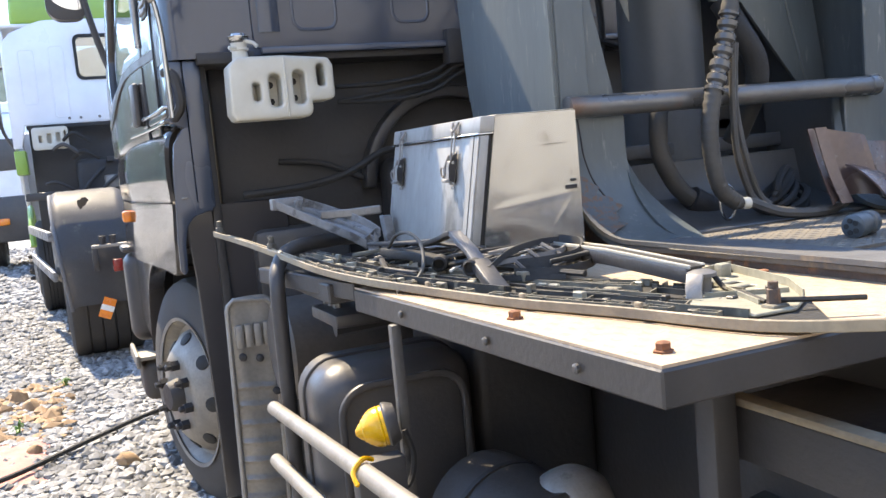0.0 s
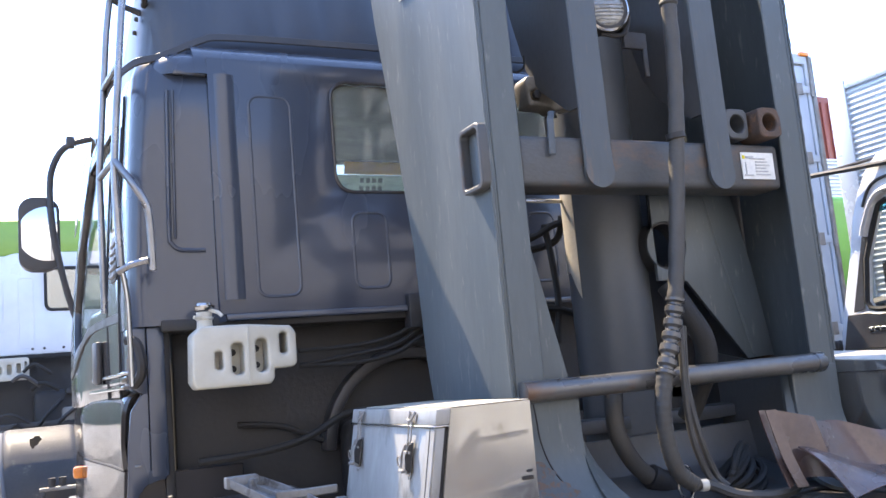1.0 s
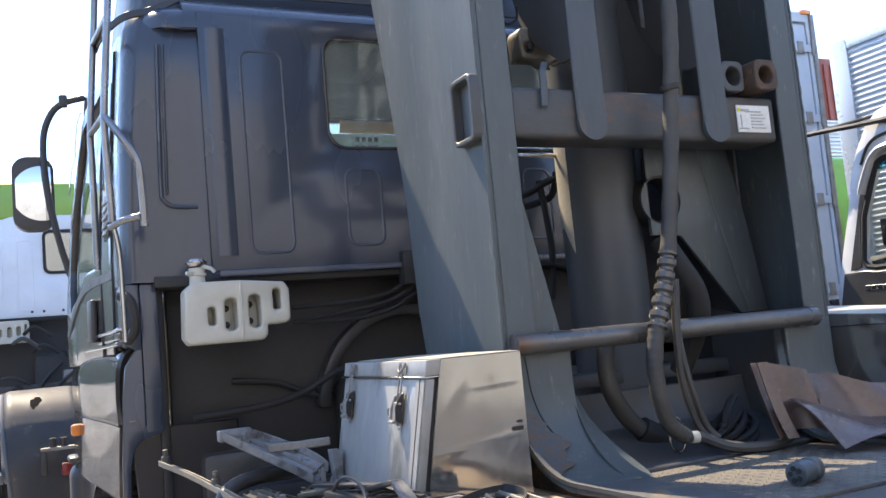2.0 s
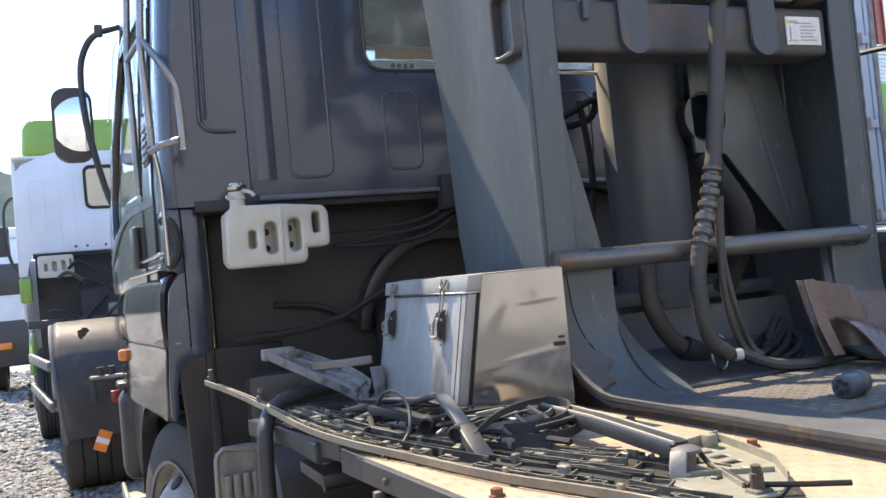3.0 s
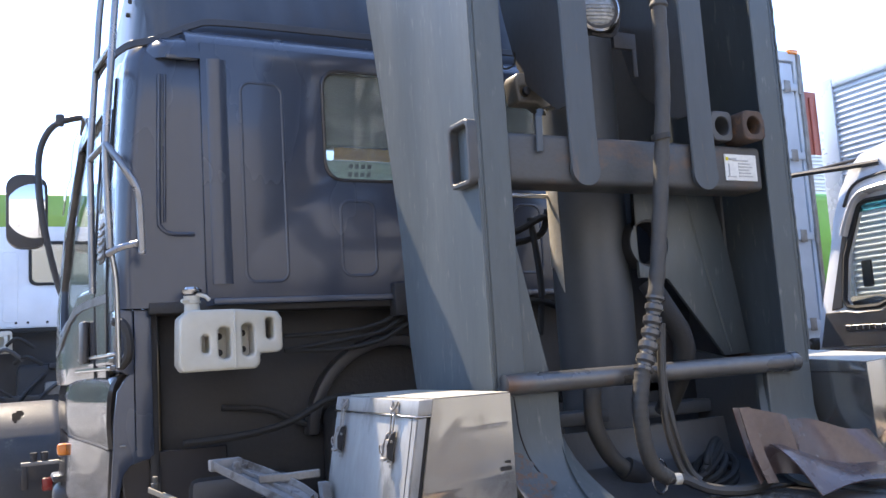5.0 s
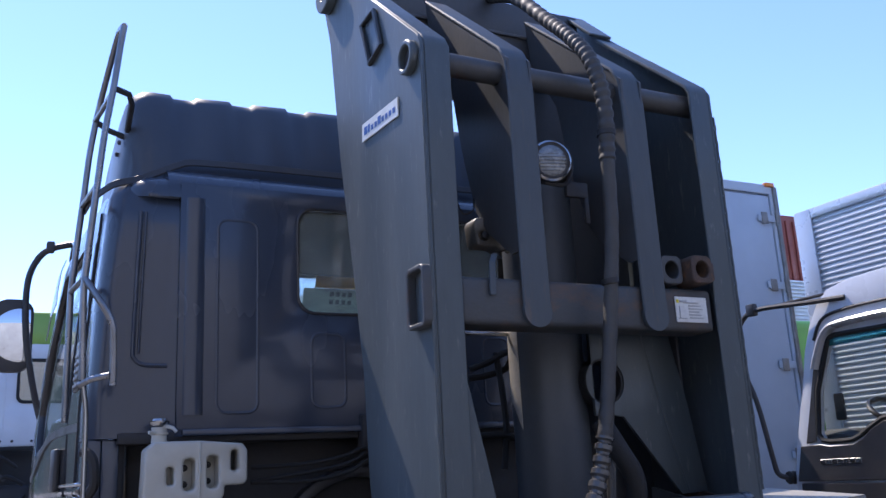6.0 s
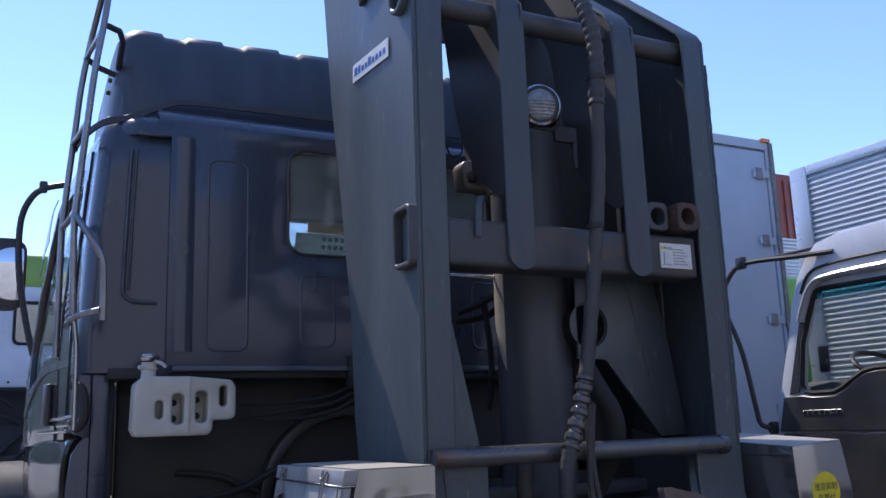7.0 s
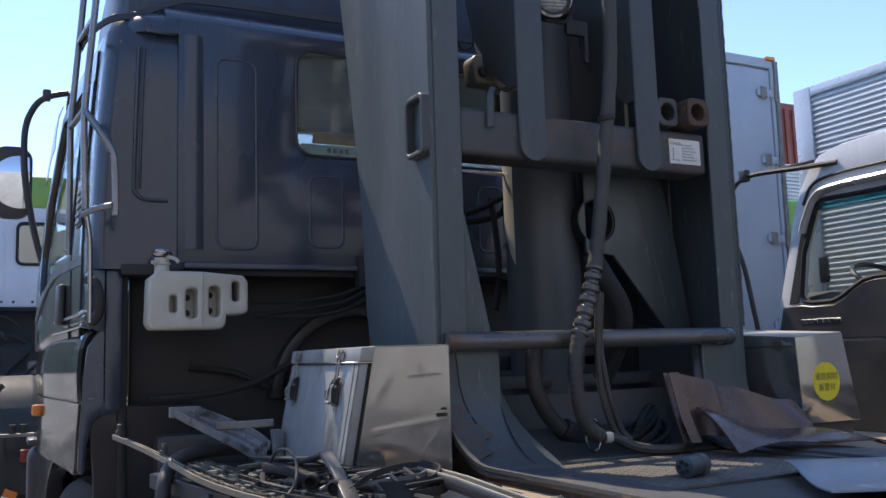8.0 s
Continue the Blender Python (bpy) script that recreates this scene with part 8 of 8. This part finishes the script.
# blade rubber bundle
W4 = root("windscreen_wiper", (-0.83, -0.38, 1.035), "bent black wiper blade with torn rubber", "wiper", "wiper arms")
for k, (pts, w) in enumerate((([(-0.73, -0.28, 1.092), (-0.8, -0.31, 1.096), (-0.88, -0.35, 1.09), (-0.95, -0.4, 1.07)], 0.012),
                              ([(-0.88, -0.38, 1.062), (-0.84, -0.42, 1.066), (-0.78, -0.42, 1.072), (-0.74, -0.37, 1.085), (-0.75, -0.31, 1.09)], 0.022),
                              ([(-0.9, -0.4, 1.055), (-0.84, -0.455, 1.055), (-0.77, -0.45, 1.06), (-0.735, -0.4, 1.072), (-0.73, -0.34, 1.085)], 0.016),
                              ([(-0.93, -0.33, 1.07), (-0.86, -0.37, 1.078), (-0.79, -0.37, 1.082), (-0.75, -0.33, 1.085)], 0.01),
                              ([(-0.95, -0.36, 1.052), (-0.9, -0.42, 1.05), (-0.84, -0.48, 1.05)], 0.01))):
    part("blade_strip", strip(B(), soft(pts, 6), (0.1, 0.2, 1), w, 0.0045), RUBBER if k != 3 else FENDER, W4)
for a, c in (((-0.89, -0.39, 1.08), (-0.87, -0.42, 1.05)), ((-0.85, -0.37, 1.095), (-0.83, -0.44, 1.055)), ((-0.8, -0.33, 1.1), (-0.79, -0.41, 1.075))):
    part("blade_link", tube(B(), [a, c], 0.004, 6), PLASTIC, W4)
for k in range(4):
    part("blade_claw", rbox(-0.9 + k * 0.04, -0.885 + k * 0.04, -0.43, -0.4, 1.048, 1.066, 0.002), RUSTY if k == 1 else DUSTPLASTIC, W4)

# scraps of blade metal, clips and rubber heaped under the arms
rng = random.Random(23)
SCRAP = root("wiper_scrap", (-0.88, -0.2, 1.035), "heap of broken black wiper blades and clips by the tool box", "scrap")
for k in range(44):
    f = rng.random()
    x, y = -0.99 + 0.2 * f + 0.05 * rng.random(), 0.1 - 0.5 * f + 0.1 * (rng.random() - 0.5)
    z = 1.05 + 0.035 * rng.random()
    a = radians(rng.choice((-62, -48, -30, -12, 10)) + 14 * rng.random())
    n2 = 0.03 + 0.055 * rng.random()
    d = Vector((math.cos(a), math.sin(a), 0.16 * (rng.random() - 0.5)))
    c = Vector((x, y, z))
    kink = Vector((0, 0, 0.012 * rng.random()))
    mm = rng.choice((PLASTIC, PLASTIC, RUBBER, RUBBER, GALV, UNDERPLASTIC, GREYPLASTIC))
    flat_arm([c - d * n2, c + kink, c + d * n2 * 0.8], 0.005 + 0.014 * rng.random() ** 2, 0.003 + 0.005 * rng.random(), "scrap_strip", mm, SCRAP)

# flexible pipe end on the inner deck
FP = root("pipe_end", (-0.05, -0.43, 1.046), "dusty grey ribbed pipe end lying on the inner deck", "pipe")
part("pipe_body", lathe(B(), (-0.21, -0.531, 1.071), (0.9, 0.25, 0.02), [(0, 0.019), (0.003, 0.024), (0.03, 0.025), (0.034, 0.022), (0.05, 0.022), (0.054, 0.025), (0.075, 0.024), (0.088, 0.016)], 20), SLATEMID, FP)
for k in range(5):
    a = 2 * math.pi * k / 5
    part("bore", lathe(B(), Vector((-0.212, -0.5315, 1.071)) + Vector((0, 0.0125 * math.cos(a), 0.0125 * math.sin(a))), (-0.9, -0.25, -0.02), [(0, 0.0055), (0.002, 0.0055), (0.0021, 0.0025)], 8), RUBBER, FP)

# crumpled brown sheet and pale sheet on the right of the deck
CS = root("plastic_fender", (0.25, -0.35, 1.05), "torn brown plastic fender liner, warped and glossy", "fender liner")


def liner(u, v):
    x = 0.088 + 0.5 * u
    base = 1.08 - 0.02 * u + 0.02 * math.sin(9 * u)
    top = 1.268 - 0.105 * u + 0.006 * math.sin(14 * u)
    y = -0.15 - 0.06 * (1 - v) + 0.014 * math.sin(11 * u + 2 * v) - 0.035 * math.exp(-((u - 0.24) / 0.05) ** 2)
    return (x, y, base + (top - base) * v)


part("liner_wall", sheet(B(), liner, 36, 12, 0.004), CRUMPLE, CS)


def liner2(u, v):
    """A sagging tongue that leaves the wall, crosses the rail and runs out flat."""
    x = 0.14 + 0.78 * u
    y = -0.2 - 0.3 * u ** 1.6 - v * (0.15 - 0.06 * u) + 0.012 * math.sin(9 * u)
    ridge = 1.052 + 0.118 * math.exp(-(u / 0.27) ** 1.5) + 0.028 * math.exp(-((u - 0.45) / 0.2) ** 2) + 0.005 * math.sin(16 * u)
    low = 1.064 + 0.006 * math.sin(7 * u) - 0.02 * max(0.0, u - 0.6)
    z = ridge + (low - ridge) * v ** 1.4 + 0.006 * math.sin(13 * u + 5 * v) * v
    return (x, y, max(z, 1.071 if 0.34 < x < 0.57 else 1.05))


part("liner_flap", sheet(B(), liner2, 44, 10, 0.004), CRUMPLE, CS)
part("liner_edge", strip(B(), soft([(0.086, -0.16, 1.268), (0.09, -0.19, 1.16), (0.1, -0.22, 1.08)], 5), (1, -0.3, 0), 0.03, 0.004), CRUMPLE, CS)
GS = root("plastic_sheet", (0.0, -0.9, 1.046), "pale blue-grey plastic panel lying flat on the deck", "panel")


def panel(u, v):
    return (0.03 + 0.85 * u - 0.3 * v, -0.59 - 0.47 * u - 0.38 * v, 1.07 + 0.01 * math.sin(5 * u) * math.sin(3 * v) + 0.006 * math.sin(7 * v))


part("sheet", sheet(B(), panel, 16, 8, 0.004), GREYSHEET, GS)

# ---- yard floor: stones, cable, clay, weeds ----
def stones(name, n_st, box4, size, material, label, seed, bias=1.0):
    r = np.random.RandomState(seed)
    ico = bmesh.new()
    bmesh.ops.create_icosphere(ico, subdivisions=1, radius=1.0)
    iv = np.array([v.co[:] for v in ico.verts])
    ifc = np.array([[v.index for v in f.verts] for f in ico.faces])
    ico.free()
    x0, x1, y0, y1 = box4
    px = x0 + (x1 - x0) * r.rand(n_st)
    py = y0 + (y1 - y0) * r.rand(n_st) ** bias
    sc = size * (0.5 + 1.0 * r.rand(n_st) ** 2)
    V = iv[None] * (0.75 + 0.5 * r.rand(n_st, len(iv), 1))
    dims = np.stack([sc * (0.7 + 0.6 * r.rand(n_st)), sc * (0.7 + 0.6 * r.rand(n_st)), sc * (0.5 + 0.4 * r.rand(n_st))], 1)
    V = V * dims[:, None]
    a = r.rand(n_st) * 6.283
    ca, sa = np.cos(a)[:, None], np.sin(a)[:, None]
    X, Y, Z = V[..., 0] * ca - V[..., 1] * sa, V[..., 0] * sa + V[..., 1] * ca, V[..., 2]
    P = np.stack([X + px[:, None], Y + py[:, None], Z + (sc * 0.18)[:, None]], -1).reshape(-1, 3)
    F = (ifc[None] + (np.arange(n_st) * len(iv))[:, None, None]).reshape(-1, 3)
    me = bpy.data.meshes.new(name)
    me.from_pydata(P.tolist(), [], F.tolist())
    me.materials.append(material)
    return tagged(new(name, me), label, "gravel", "", "stuff")


stones("gravel", 15000, (-3.0, -0.9, 1.6, 9.0), 0.026, STONE, "loose grey crushed stones of the yard", 3, 1.4)
stones("far_gravel", 5000, (-4.5, -1.0, 8.0, 22.0), 0.045, STONE, "grey crushed stones further off", 5, 1.3)
stones("wide_gravel", 16000, (-7.0, 6.0, -7.0, 9.0), 0.03, STONE, "scattered grey stones beside the trucks", 8)
stones("brown_gravel", 260, (-2.35, -1.75, 3.2, 4.6), 0.035, BROWNSTONE, "brown earthy stones mixed into the gravel", 6)
for k, (x, y, s) in enumerate(((-1.97, 3.95, 0.055), (-1.84, 3.7, 0.045), (-1.515, 2.45, 0.05), (-2.05, 4.25, 0.06), (-1.93, 2.95, 0.04))):
    bm = B()
    bmesh.ops.create_icosphere(bm, subdivisions=2, radius=s, matrix=Matrix.Translation((x, y, s * 0.45)))
    for v in bm.verts:
        v.co += Vector(noise.noise_vector(v.co * 25)) * s * 0.35
    single("rock", bm, BROWNSTONE, "brown weathered rock lying on the gravel", "rock", "brown rocks")
bm = B()
bmesh.ops.create_grid(bm, x_segments=16, y_segments=16, size=0.5)
for v in bm.verts:
    d = max(abs(v.co.x), abs(v.co.y)) / 0.5
    v.co = Vector((-2.12 + v.co.x * 0.52, 2.85 + v.co.y * 0.85, 0.035 * (1 - d ** 3) + 0.012 * noise.noise(v.co * 9)))
single("clay_patch", bm, CLAY, "low patch of trodden red clay on the gravel", "clay")
cb = B()
tube(cb, soft([(-2.6, 2.2, 0.04), (-2.06, 2.475, 0.045), (-1.7, 2.84, 0.045), (-1.45, 3.1, 0.045), (-1.215, 3.28, 0.045), (-0.8, 3.5, 0.04)], 8), 0.013, 8)
single("ground_cable", cb, RUBBER, "thick black cable lying across the gravel", "cable")
rng = random.Random(9)
for k, (wx2, wy2) in enumerate(((-1.78, 4.45), (-2.02, 3.4), (-1.62, 6.2))):
    wd = root("weed", (wx2, wy2, 0), "tiny green weed sprouting between stones", "weed", "weeds")
    for q in range(9):
        a, l = rng.random() * 6.28, 0.03 + 0.03 * rng.random()
        tip = (wx2 + math.cos(a) * l, wy2 + math.sin(a) * l, 0.03 + 0.05 * rng.random())
        part("leaf", strip(B(), soft([(wx2, wy2, 0.01), ((wx2 + tip[0]) / 2, (wy2 + tip[1]) / 2, tip[2] + 0.01), tip], 3), (-math.sin(a), math.cos(a), 0), 0.011, 0.001), LEAF, wd)
